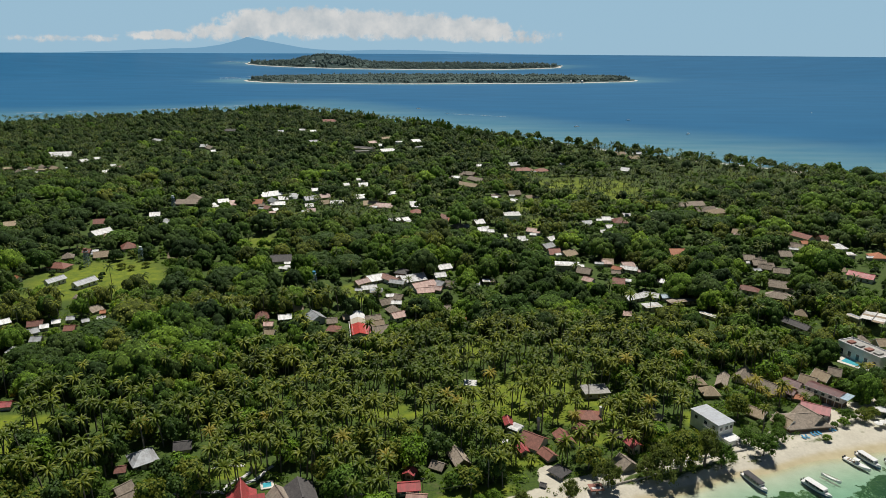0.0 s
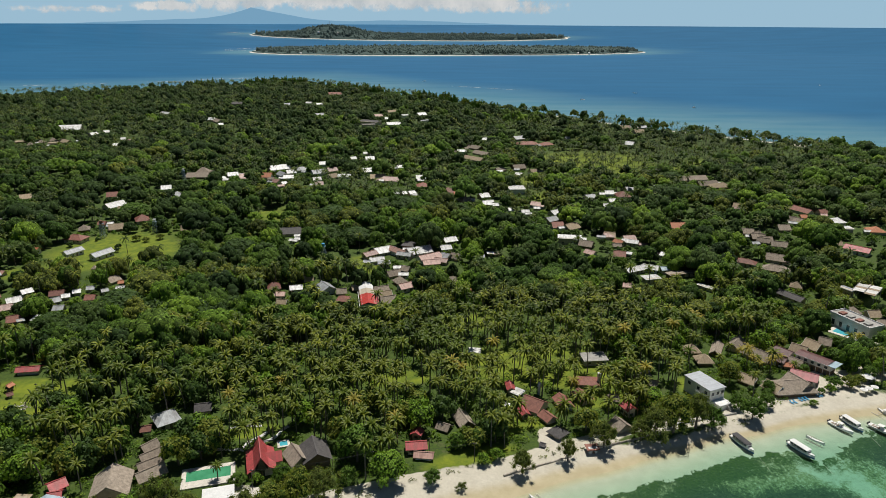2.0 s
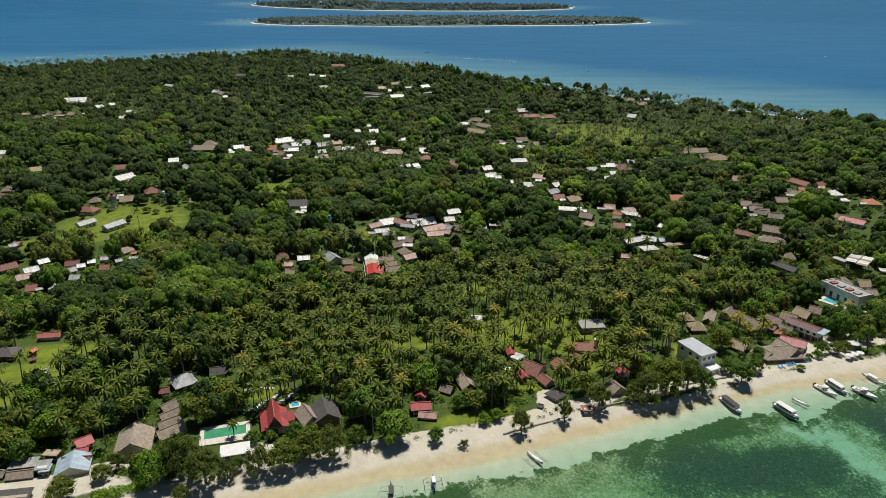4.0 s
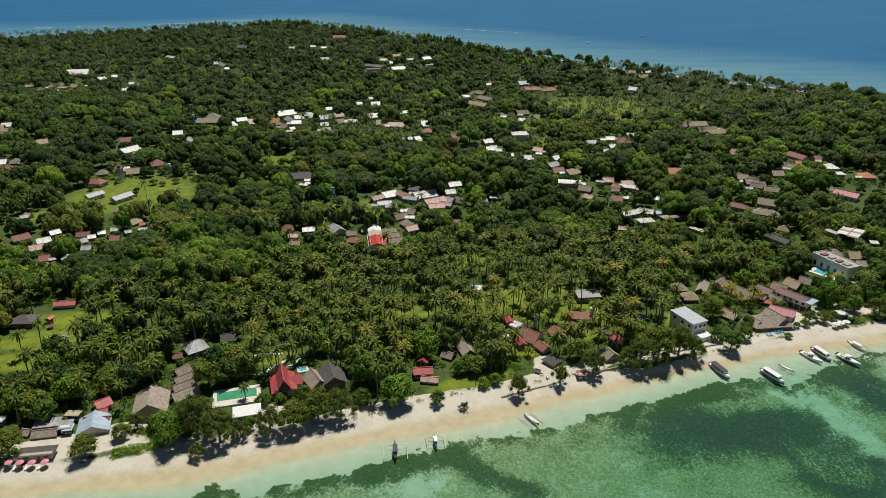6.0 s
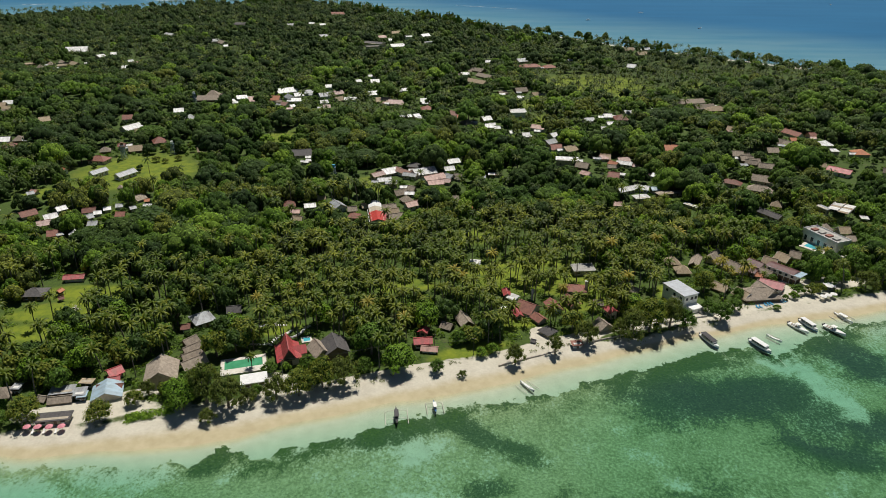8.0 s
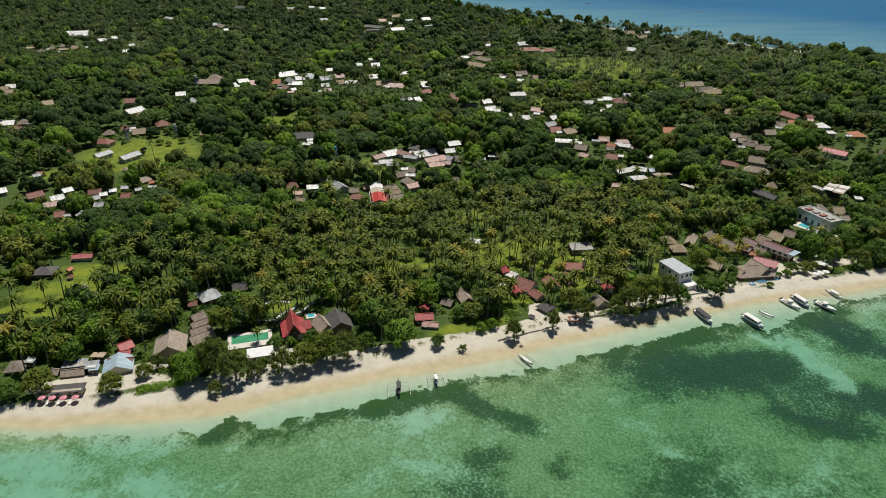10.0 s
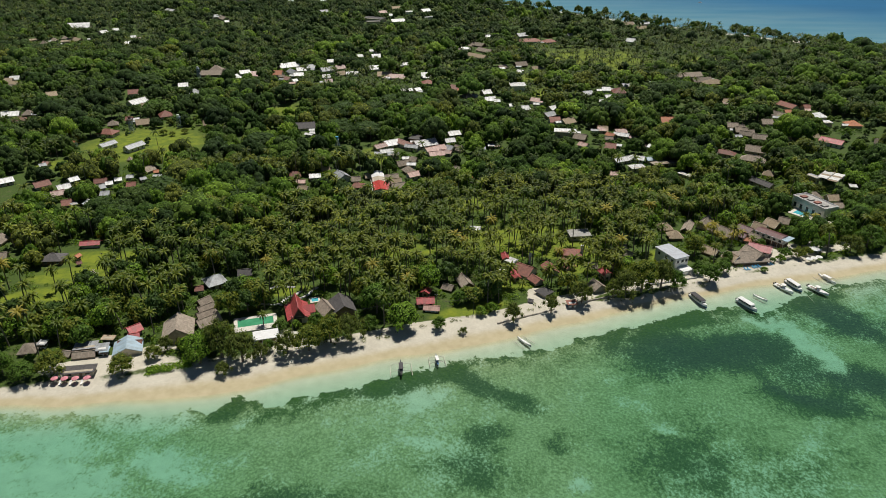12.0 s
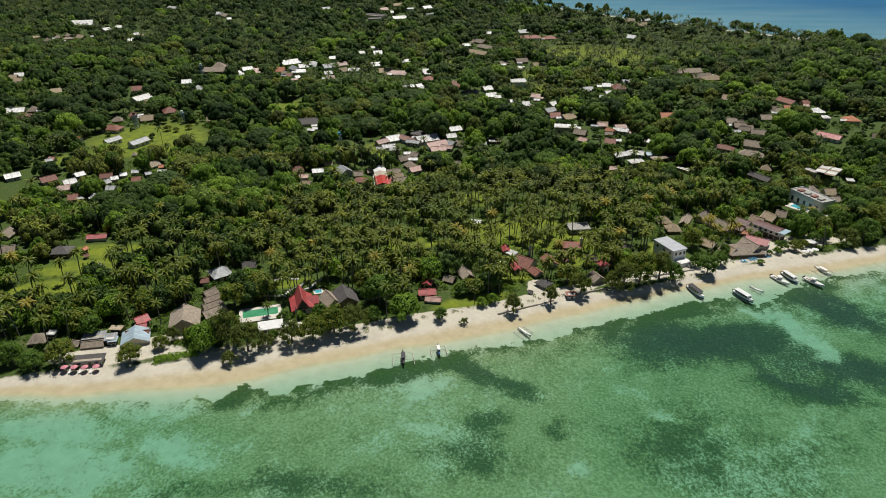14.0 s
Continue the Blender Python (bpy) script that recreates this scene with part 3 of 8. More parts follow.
def surf(x0, x1, off, width, label="white line of surf on the reef"):
    k = 40
    u = np.linspace(0, 1, k)
    x = x0 + (x1 - x0) * u
    y = far_shore(x) + off + 10 * (fbm(x, x * 0, 40, 3) - 0.5)
    w = width * np.sin(np.pi * u) ** 0.5 * (0.3 + fbm(x, x * 0 + 9, 14, 5))
    v = np.concatenate([np.stack([x, y - w, 0 * x + 0.06], -1), np.stack([x, y, 0 * x + 0.45], -1), np.stack([x, y + w, 0 * x + 0.06], -1)])
    tagged(new("surf", mesh_from("surf", v, grid_faces(k, 3), "foam")), label, "surf", kind="stuff")


for x0, x1, off, width in ((-705, -560, 285, 7), (-545, -490, 250, 5), (-480, -455, 235, 5), (-840, -800, 300, 6), (-790, -775, 292, 4), (-930, -880, 290, 4), (-440, -415, 220, 3), (-650, -600, 240, 2.5)):
    surf(x0, x1, off, width)


def streak(x0, y0, x1, y1, width, label="thin white streak of foam on the sea"):
    """A long thin line of foam on the open water."""
    k = 30
    u = np.linspace(0, 1, k)
    x, y = x0 + (x1 - x0) * u, y0 + (y1 - y0) * u + 14 * (fbm(x0 + 500 * u, u * 0, 90, 3) - 0.5)
    w = width * np.sin(np.pi * u) ** 0.5 * (0.25 + fbm(x0 + 900 * u, u * 0 + 9, 60, 5))
    z = sea_z(x, y) + 0.1
    v = np.concatenate([np.stack([x, y - w, z], -1), np.stack([x, y, z + 0.5], -1), np.stack([x, y + w, z], -1)])
    tagged(new("surf", mesh_from("surf", v, grid_faces(k, 3), "foam")), label, "surf", kind="stuff")


streak(-1100, 3440, -960, 3560, 20, "white surf breaking off the island's point")
streak(-1060, 3330, -960, 3350, 12, "white surf breaking off the island's point")
streak(-1330, 4260, -1190, 4240, 34, "white surf breaking off the far island's point")
streak(5, 1555, 150, 1474, 0.7)


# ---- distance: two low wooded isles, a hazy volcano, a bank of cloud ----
# bluish greens: the haze of distance is put into the woods' base colour
plain("hazed_wood", (0.020, 0.050, 0.048), (0.064, 0.104, 0.090), 0.9, 0.05, coarse=0.3)
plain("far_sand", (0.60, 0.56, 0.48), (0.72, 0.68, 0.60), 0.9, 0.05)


def isle(name, cx, cy, rx, ry, turn, base, trees, hill, label):
    """A low wooded isle with a pale beach round it; base gives the sea's height under it."""
    rows, cols = 44, 320
    a = np.linspace(0, 2 * np.pi, cols, endpoint=False)
    back_by = np.concatenate([[0, 6, 16, 18], np.full(rows - 4, 18.0)])
    f = np.concatenate([[1, 1, 1, 1], np.linspace(0.99, 0.0, rows - 4)])
    A, F = np.meshgrid(a, f)
    B = np.repeat(back_by[:, None], cols, 1)
    c, s = math.cos(radians(turn)), math.sin(radians(turn))
    wob = 1 + 0.10 * (fbm(np.cos(A) * 3 + 7, np.sin(A) * 3 + 7, 1.0, 3) - 0.5)
    sq = (np.abs(np.cos(A)) ** 2.4 + np.abs(np.sin(A)) ** 2.4) ** (-1 / 2.4)
    U, V = (rx - B) * F * wob * np.cos(A) * sq, (ry - B) * F * wob * np.sin(A) * sq
    X, Y = cx + U * c - V * s, cy + U * s + V * c
    wood = np.where(B > 17, 1.0, 0.0)
    lump = 0.35 + 0.9 * fbm(X, Y, 26, 6, 3) + 1.25 * (np.random.default_rng(5).uniform(0, 1, X.shape) - 0.5)
    Z = base(X, Y) + np.where(B < 1, -1.5, 1.6) + wood * (trees * 0.55 * lump * np.clip((1.03 - F) * 7, 0.3, 1) + hill(U, V) * np.clip((1 - F) * 2.6, 0, 1))
    v = np.stack([X, Y, Z], -1).reshape(-1, 3)
    i = np.arange(rows * cols).reshape(rows, cols)
    j = np.roll(i, -1, 1)
    faces = np.stack([i[:-1], j[:-1], j[1:], i[1:]], -1).reshape(-1, 4)
    isle_top = tagged(new(name), label, "island", kind="structure")
    for key, k0, k1, mat in (("shore", 0, 2 * cols, "far_sand"), ("woods", 2 * cols, len(faces), "hazed_wood")):
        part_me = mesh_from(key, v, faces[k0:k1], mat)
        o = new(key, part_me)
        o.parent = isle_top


isle("island", 12, 3350, 938, 405, 9.0, lambda x, y: 0 * x, 20, lambda u, v: 0 * u, "low green wooded island ringed by a white beach")
isle("island", -235, 4200, 950, 150, 0, sea_z, 13,
     lambda u, v: 44 * np.exp(-(np.abs(u + 455) / 215) ** 3 - (v / 140) ** 2) + 5 * np.exp(-((u + 470) / 60) ** 2), "distant wooded island with one rounded green hill")


mast = tagged(empty("radio_mast", -700, 4180, 96, 0), "thin radio mast on the far island's hill", "mast")
part("pole", one_rod((0, 0, -10), (0, 0, 34), 1.2, 0.7, 5), "steel", mast)
part("antenna", one_box(0, 0, 26, 2.4, 2.4, 7), "steel", mast)


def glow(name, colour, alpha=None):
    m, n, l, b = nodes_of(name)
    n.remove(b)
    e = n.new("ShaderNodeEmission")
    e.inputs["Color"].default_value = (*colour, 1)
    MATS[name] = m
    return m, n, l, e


# self-lit sheet: the mountain's haze is put into its glow colour
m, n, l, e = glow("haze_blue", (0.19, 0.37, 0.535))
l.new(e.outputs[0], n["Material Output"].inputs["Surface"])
# cloud sheet glows too; its light and shade are painted by noise
m, n, l, e = glow("cloud", (0.62, 0.64, 0.66))
a = n.new("ShaderNodeAttribute")
a.attribute_name = "cover"
puff = noise_tex(n, l, 0.014, 7.0, 0.6, "World")
shade = noise_tex(n, l, 0.006, 5.0, 0.6, "World")
l.new(ramp(n, l, shade, 0.35, 0.65, (0.50, 0.545, 0.575), (0.72, 0.715, 0.70)), e.inputs["Color"])
clear = n.new("ShaderNodeBsdfTransparent")
mx = n.new("ShaderNodeMixShader")
l.new(math_node(n, l, "MULTIPLY", map_range(n, l, math_node(n, l, "ADD", a.outputs["Fac"], math_node(n, l, "MULTIPLY", math_node(n, l, "SUBTRACT", puff, 0.5), 2.2)), 0.25, 0.85, 0, 0.94), map_range(n, l, a.outputs["Fac"], 0.02, 0.3)), mx.inputs[0])
l.new(clear.outputs[0], mx.inputs[1])
l.new(e.outputs[0], mx.inputs[2])
l.new(mx.outputs[0], n["Material Output"].inputs["Surface"])


def backdrop(name, r, az0, az1, cols, rows, top, material, label, cover=None):
    """A standing sheet along an arc of the horizon; top(az) gives its height over the rim, az in degrees to the right."""
    az = np.radians(np.linspace(az0, az1, cols))
    v = np.linspace(0, 1, rows)
    A, V = np.meshgrid(az, v)
    Z = 98 + V * (12 + top(np.degrees(A)))
    pts = np.stack([r * np.sin(A), r * np.cos(A), Z], -1).reshape(-1, 3)
    extra = (("cover", cover(np.degrees(A), Z - 110)),) if cover else ()
    me = mesh_from(name, pts, grid_faces(cols, rows), material, extra)
    tagged(new(name, me), label, "backdrop", kind="structure")


def ridge(z):
    peak = 42 * np.exp(-np.abs(z + 15.4) / 1.5) + 58 * np.exp(-((z + 14.4) / 3.6) ** 2)
    low = 24 * np.exp(-((z + 21) / 5.0) ** 2) + 26 * np.exp(-((z + 4) / 7.0) ** 2)
    return (peak + low + 7 * (fbm(z, z * 0 + 3, 1.1, 4) - 0.5)) * np.clip((z + 29.5) / 3, 0, 1) * np.clip((9 - z) / 6, 0, 1)


def cloud_cover(az, h):
    c = np.zeros_like(az)
    for a0, h0, ra, rh, k in ((-17.2, 135, 2.6, 52, 0.75), (-14.0, 190, 3.0, 80, 1.0), (-10.2, 200, 3.6, 92, 1.1), (-6.0, 195, 4.0, 86, 1.1), (-2.2, 188, 3.6, 80, 1.0), (1.8, 165, 3.4, 74, 1.0), (5.0, 120, 4.5, 46, 0.55),
                              (-27.6, 82, 4.5, 24, 0.5), (-21.6, 108, 3.0, 32, 0.72), (-24.5, 75, 8, 18, 0.3), (-31, 70, 3, 16, 0.25)):
        c = np.maximum(c, 1.2 * k * blob(az, h, a0, h0, ra, rh, 0, 0.45))
    return c * np.clip((h - 40) / 36, 0, 1)


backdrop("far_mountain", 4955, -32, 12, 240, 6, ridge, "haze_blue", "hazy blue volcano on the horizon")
backdrop("cloud_bank", 4965, -34, 18, 300, 40, lambda z: 330 + 0 * z, "cloud", "soft white bank of cloud over the volcano", cloud_cover)


# ---- houses ----
HOUSES = []       # x, y, half length, ridge height: kept free of trees
ROOF_WORDS = {"red_metal": "red sheet-metal", "rust_tile": "weathered dark red tiled", "white_metal": "white corrugated metal", "grey_metal": "grey corrugated metal",
              "grey_thatch": "weathered grey thatched", "tan_thatch": "tan thatched", "dark_shingle": "dark grey shingled", "faded_red_metal": "faded reddish metal",
              "orange_tile": "orange tiled", "pale_blue_metal": "pale blue metal", "concrete": "bare concrete", "bright_red_metal": "bright red metal", "pink_metal": "faded pink metal", "maroon_metal": "dark maroon metal"}
WALLS = {"grey_thatch": ("wood_wall", "cream_wall"), "tan_thatch": ("cream_wall", "wood_wall"), "dark_shingle": ("wood_wall", "cream_wall"), "concrete": ("concrete", "concrete")}
PITCH = {"gable": 32, "hip": 28, "pyr": 34, "flat": 3}


def prism(bm, outline, x0, x1):
    """Extrude an outline of (y, z) points from x0 to x1."""
    a = [bm.verts.new((x0, y, z)) for y, z in outline]
    b = [bm.verts.new((x1, y, z)) for y, z in outline]
    bm.faces.new(a[::-1])
    bm.faces.new(b)
    for i in range(len(a)):
        j = (i + 1) % len(a)
        bm.faces.new((a[i], a[j], b[j], b[i]))
    bmesh.ops.recalc_face_normals(bm, faces=bm.faces[:])


def house(x, y, turn, length, width, ridge_z, kind, roof, wall=None):
    gz = float(ground_z(np.array(x), np.array(y))) - 0.1
    key = int(abs(x * 7 + y * 13))
    h = ridge_z - gz
    half = width / 2
    pitch = PITCH[kind] + (11 if "thatch" in roof and kind != "flat" else 0) - (4 if "metal" in roof and kind == "gable" else 0)
    rise = min(half * math.tan(radians(pitch)), h * 0.62)
    over, thick = 0.75, 0.16 if "thatch" not in roof else 0.32
    hx, hy, eave = length / 2 - over, half - over, h - rise
    top = tagged(empty("house", x, y, gz, turn), f"house with {ROOF_WORDS[roof]} {'hipped' if kind in ('hip', 'pyr') else 'flat' if kind == 'flat' else 'gable'} roof among trees", "house")
    wall = wall or WALLS.get(roof, ("white_wall", "cream_wall"))[key % 2]
    slope = rise / half
    bm = bmesh.new()
    ze = eave + slope * over - thick
    if kind == "gable":
        prism(bm, [(-hy, 0), (hy, 0), (hy, ze), (0, h - thick - 0.03), (-hy, ze)], -hx, hx)
    else:
        box(bm, 0, 0, (eave + 0.05) / 2, 2 * hx, 2 * hy, eave + 0.05)
    part("wall", bm, wall, top)
    bm = bmesh.new()
    if kind == "gable":
        prism(bm, [(-half, eave), (0, h), (half, eave), (half, eave - thick), (0, h - thick), (-half, eave - thick)], -length / 2, length / 2)
    elif kind == "flat":
        prism(bm, [(-half, h - rise), (half, h), (half, h - thick), (-half, h - rise - thick)], -length / 2, length / 2)
    else:
        rx = max(length / 2 - half, 0.15) if kind == "hip" else 0.12
        lo = [bm.verts.new((sx * length / 2, sy * half, eave)) for sx, sy in ((-1, -1), (1, -1), (1, 1), (-1, 1))]
        un = [bm.verts.new((sx * length / 2, sy * half, eave - thick)) for sx, sy in ((-1, -1), (1, -1), (1, 1), (-1, 1))]
        r0, r1 = bm.verts.new((-rx, 0, h)), bm.verts.new((rx, 0, h))
        for f in ((lo[0], lo[1], r1, r0), (lo[1], lo[2], r1), (lo[2], lo[3], r0, r1), (lo[3], lo[0], r0), un[::-1]):
            bm.faces.new(f)
        for i in range(4):
            bm.faces.new((un[i], un[(i + 1) % 4], lo[(i + 1) % 4], lo[i]))
        bmesh.ops.recalc_face_normals(bm, faces=bm.faces[:])
    part("roof", bm, roof, top)
    if kind in ("gable", "hip") and y < 560:
        cap = length if kind == "gable" else 2 * max(length / 2 - half, 0.3)
        part("ridge_cap", one_box(0, 0, h + 0.03, cap, 0.35, 0.14), roof, top)
    if kind == "gable" and roof == "tan_thatch" and y < 330:
        for sx in (-1, 1):
            bm = bmesh.new()
            prism(bm, [(-half, eave + 0.03), (0, h + 0.05), (half, eave + 0.03), (half, eave - 0.32), (0, h - 0.42), (-half, eave - 0.32)], sx * length / 2 - 0.03 * (1 - sx), sx * length / 2 + 0.03 * (1 + sx))
            part("bargeboard", bm, "white_paint", top, "white painted bargeboard")
    if y < 420 and eave > 1.9:
        near = y < 330
        for side in ((-1, 1) if near else (-1,)):
            yy = side * (hy + 0.02)
            part("door", one_box(0.15 * hx, yy, 1.0, 0.95, 0.06, 2.0), "wood_wall" if wall != "wood_wall" else "dark_opening", top)
            for wx in (-0.6, 0.65):
                w = part("window", one_box(wx * hx, yy, 1.45, 1.1, 0.07, 1.0), "dark_opening", top)
                if near:
                    part("sill", one_box(wx * hx, yy + side * 0.06, 0.9, 1.3, 0.16, 0.08), "white_paint", w)
                    part("shutter", one_box(wx * hx - 0.75, yy + side * 0.02, 1.45, 0.36, 0.06, 1.0), "wood_wall", w)
        for side in (-1, 1):
            part("window", one_box(side * (hx + 0.02), 0.0, 1.45, 0.07, 1.2, 1.0), "dark_opening", top)
        if near and kind != "flat":
            for sx in (-1, 1):
                for sy in (-1, 1):
                    part("post", one_rod((sx * (length / 2 - 0.15), sy * (half - 0.15), 0), (sx * (length / 2 - 0.15), sy * (half - 0.15), eave - thick + 0.05), 0.08), "wood_wall", top)
    HOUSES.append((x, y, max(length, width) / 2, ridge_z))
    return top


def slab(name, x, y, turn, sx, sy, z0, z1, material, label, category, bevel=0.03, kind=""):
    bm = one_box(0, 0, (z1 - z0) / 2, sx, sy, z1 - z0, bevel=bevel)
    ob = part(name, bm, material)
    ob.matrix_basis = pose(x, y, z0, 0, 0, turn)
    return tagged(ob, label, category, kind=kind)


house(-103.2, 165.2, 106, 12.5, 11.5, 7.8, "gable", "grey_thatch")
house(-100.2, 185.8, 53, 6.0, 5.4, 5.4, "gable", "grey_thatch")
house(-97.9, 180.6, 46, 6.9, 5.4, 5.4, "gable", "grey_thatch")
house(-96.1, 176.3, 41, 8.1, 5.4, 5.4, "gable", "grey_thatch")
house(-94.1, 172.0, 44, 9.4, 5.4, 5.4, "gable", "grey_thatch")
house(-101.0, 202.2, 38, 8.6, 9.6, 6.9, "hip", "grey_metal")
house(-105.7, 196.3, 15, 3.8, 4.2, 4.9, "gable", "rust_tile")
house(-120.2, 165.3, 45, 5.4, 6.0, 5.4, "gable", "red_metal")
house(-118.4, 161.0, 19, 4.3, 4.8, 4.7, "gable", "red_metal")
house(-118.2, 157.1, 7, 8.8, 4.8, 4.2, "gable", "rust_tile")
house(-118.0, 154.6, -71, 9.2, 10.2, 5.4, "gable", "pale_blue_metal")
house(-132.8, 153.6, 12, 8.1, 4.8, 4.4, "flat", "grey_metal")
house(-132.0, 150.3, 12, 8.0, 4.2, 4.1, "gable", "grey_thatch")
house(-126.5, 153.1, 14, 4.3, 4.8, 4.2, "flat", "grey_metal")
house(-125.2, 151.9, 12, 3.2, 3.6, 3.9, "flat", "pale_blue_metal")
house(-126.9, 158.7, -2, 4.9, 3.0, 4.4, "flat", "tan_thatch")
house(-138.3, 150.7, -10, 3.4, 3.6, 3.9, "gable", "grey_thatch")
house(-153.5, 153.0, 11, 6.5, 7.2, 5.4, "pyr", "grey_thatch")
house(-149.8, 155.6, 1, 3.3, 3.6, 4.1, "flat", "grey_metal")
house(-180.7, 222.4, 4, 9.8, 8.4, 6.4, "hip", "dark_shingle")
house(-171.0, 224.2, 75, 3.1, 3.0, 4.9, "gable", "orange_tile")
house(-167.9, 219.1, 41, 2.4, 2.6, 3.9, "gable", "rust_tile")
house(-206.6, 224.4, 15, 6.5, 7.2, 5.4, "gable", "grey_thatch")
house(-128.6, 140.0, 10, 11.0, 4.8, 3.9, "flat", "dark_shingle")
house(-49.4, 180.9, -57, 9.6, 7.2, 6.4, "gable", "grey_thatch")
house(-43.7, 182.5, -70, 11.2, 9.6, 7.3, "gable", "dark_shingle")
house(-90.4, 210.5, 14, 6.3, 6.0, 5.4, "gable", "dark_shingle")
house(-10.5, 187.6, 7, 7.4, 5.4, 5.4, "gable", "red_metal")
house(-7.8, 183.9, -6, 6.8, 4.2, 3.9, "gable", "faded_red_metal")
house(-10.5, 194.7, 74, 4.0, 4.2, 5.4, "gable", "red_metal")
house(5.8, 204.6, -70, 9.3, 6.0, 5.4, "gable", "grey_thatch")
house(-1.2, 200.5, -28, 5.2, 4.8, 4.4, "gable", "grey_thatch")
house(24.5, 226.6, -86, 6.6, 3.6, 5.4, "gable", "red_metal")
house(27.0, 222.3, -38, 4.6, 4.8, 4.7, "flat", "white_metal")
house(27.7, 210.4, -75, 7.8, 3.6, 4.9, "gable", "red_metal")
house(32.5, 214.7, -37, 8.6, 9.6, 6.4, "gable", "rust_tile")
house(36.5, 206.8, -58, 6.2, 5.4, 4.9, "gable", "rust_tile")
house(43.7, 216.5, -76, 8.7, 6.0, 5.4, "gable", "rust_tile")
house(51.9, 220.9, -67, 8.3, 6.0, 5.4, "gable", "rust_tile")
house(55.9, 232.9, -4, 9.0, 7.2, 5.4, "hip", "rust_tile")
house(66.7, 211.0, -66, 5.5, 4.8, 6.4, "gable", "red_metal")
house(61.8, 201.9, -65, 6.5, 7.2, 5.4, "gable", "grey_thatch")
house(38.9, 197.5, -49, 6.1, 6.0, 4.7, "hip", "dark_shingle")
house(32.7, 190.9, -27, 2.2, 2.4, 3.1, "gable", "dark_shingle")
house(49.2, 188.9, 7, 4.5, 3.6, 3.1, "flat", "rust_tile")
house(63.4, 221.0, 1, 4.3, 4.8, 4.4, "gable", "grey_thatch")
house(82.1, 232.7, -41, 4.6, 4.8, 4.4, "gable", "grey_thatch")
house(79.3, 239.4, 18, 7.3, 3.6, 3.9, "gable", "dark_shingle")
house(22.0, 214.2, -19, 2.7, 2.4, 3.9, "flat", "white_metal")
house(106.7, 261.1, 1, 7.2, 7.2, 6.4, "pyr", "tan_thatch")
house(108.9, 251.8, 1, 7.2, 7.2, 6.4, "pyr", "tan_thatch")
house(118.6, 263.1, 62, 12.5, 4.8, 4.9, "gable", "grey_thatch")
house(128.5, 266.8, 53, 11.5, 6.0, 5.9, "gable", "grey_thatch")
house(133.6, 256.5, -52, 13.1, 7.2, 6.4, "gable", "grey_thatch")
house(145.5, 257.7, -55, 8.1, 6.6, 6.2, "gable", "maroon_metal")
house(140.6, 251.4, -48, 6.4, 5.2, 5.6, "gable", "maroon_metal")
house(143.0, 248.0, -20, 4.2, 3.6, 4.4, "gable", "orange_tile")
house(153.7, 260.9, -43, 6.8, 7.2, 6.4, "gable", "tan_thatch")
house(162.0, 265.2, -57, 7.2, 7.2, 6.4, "gable", "tan_thatch")
house(169.5, 269.3, -32, 5.5, 6.0, 5.9, "gable", "grey_thatch")
house(147.2, 249.9, -52, 6.2, 6.0, 5.4, "gable", "grey_thatch")
house(144.9, 238.2, -33, 10.5, 7.2, 5.6, "gable", "pink_metal")
house(135.5, 230.0, 8, 17.5, 11.5, 6.4, "hip", "grey_thatch")
house(139.0, 231.4, -68, 10.5, 8.0, 6.9, "gable", "grey_thatch")
house(128.4, 229.0, -62, 7.4, 6.4, 5.6, "gable", "tan_thatch")
house(120.9, 235.5, -49, 7.6, 6.0, 5.4, "gable", "tan_thatch")
house(179.3, 322.5, -62, 15.6, 6.0, 5.9, "gable", "dark_shingle")
house(189.9, 338.6, -32, 6.5, 7.2, 6.4, "pyr", "tan_thatch")
house(190.8, 364.7, -30, 15.1, 8.4, 6.4, "hip", "grey_thatch")
house(177.0, 375.1, -34, 12.7, 7.2, 6.4, "hip", "rust_tile")
house(200.7, 381.6, -30, 16.2, 8.4, 6.9, "gable", "grey_thatch")
house(206.8, 426.6, -33, 8.7, 5.4, 6.4, "gable", "grey_thatch")
house(205.8, 416.6, -26, 8.3, 5.4, 6.4, "gable", "grey_thatch")
house(212.9, 409.5, -18, 10.0, 6.0, 6.4, "gable", "grey_thatch")
house(257.4, 399.3, -46, 15.1, 8.4, 6.9, "gable", "red_metal")
house(251.5, 414.0, 1, 8.2, 6.0, 5.4, "gable", "tan_thatch")
house(291.0, 401.4, -30, 6.9, 6.0, 5.9, "gable", "grey_thatch")
house(231.7, 408.5, -30, 5.2, 4.2, 4.9, "gable", "tan_thatch")
house(139.9, 336.5, -50, 9.4, 3.6, 3.9, "flat", "white_metal")
house(136.2, 356.9, 13, 12.5, 4.8, 4.4, "flat", "grey_thatch")
house(212.4, 329.9, -64, 8.0, 4.2, 5.9, "flat", "grey_metal")
house(201.8, 305.1, 1, 6.5, 7.2, 5.9, "hip", "grey_thatch")
house(209.2, 300.8, 1, 6.5, 7.2, 5.9, "gable", "tan_thatch")
house(207.3, 290.7, 1, 5.4, 6.0, 5.4, "gable", "grey_thatch")
house(229.0, 317.0, -17, 4.3, 4.8, 4.9, "flat", "white_metal")
house(-242.5, 411.9, -9, 13.6, 9.6, 6.9, "hip", "rust_tile")
house(-256.1, 387.8, -16, 7.5, 6.0, 5.9, "gable", "orange_tile")
house(-230.0, 384.0, 62, 12.1, 6.6, 6.4, "gable", "grey_metal", "white_wall")
house(-211.0, 381.1, 63, 14.2, 7.2, 6.4, "gable", "grey_metal", "white_wall")
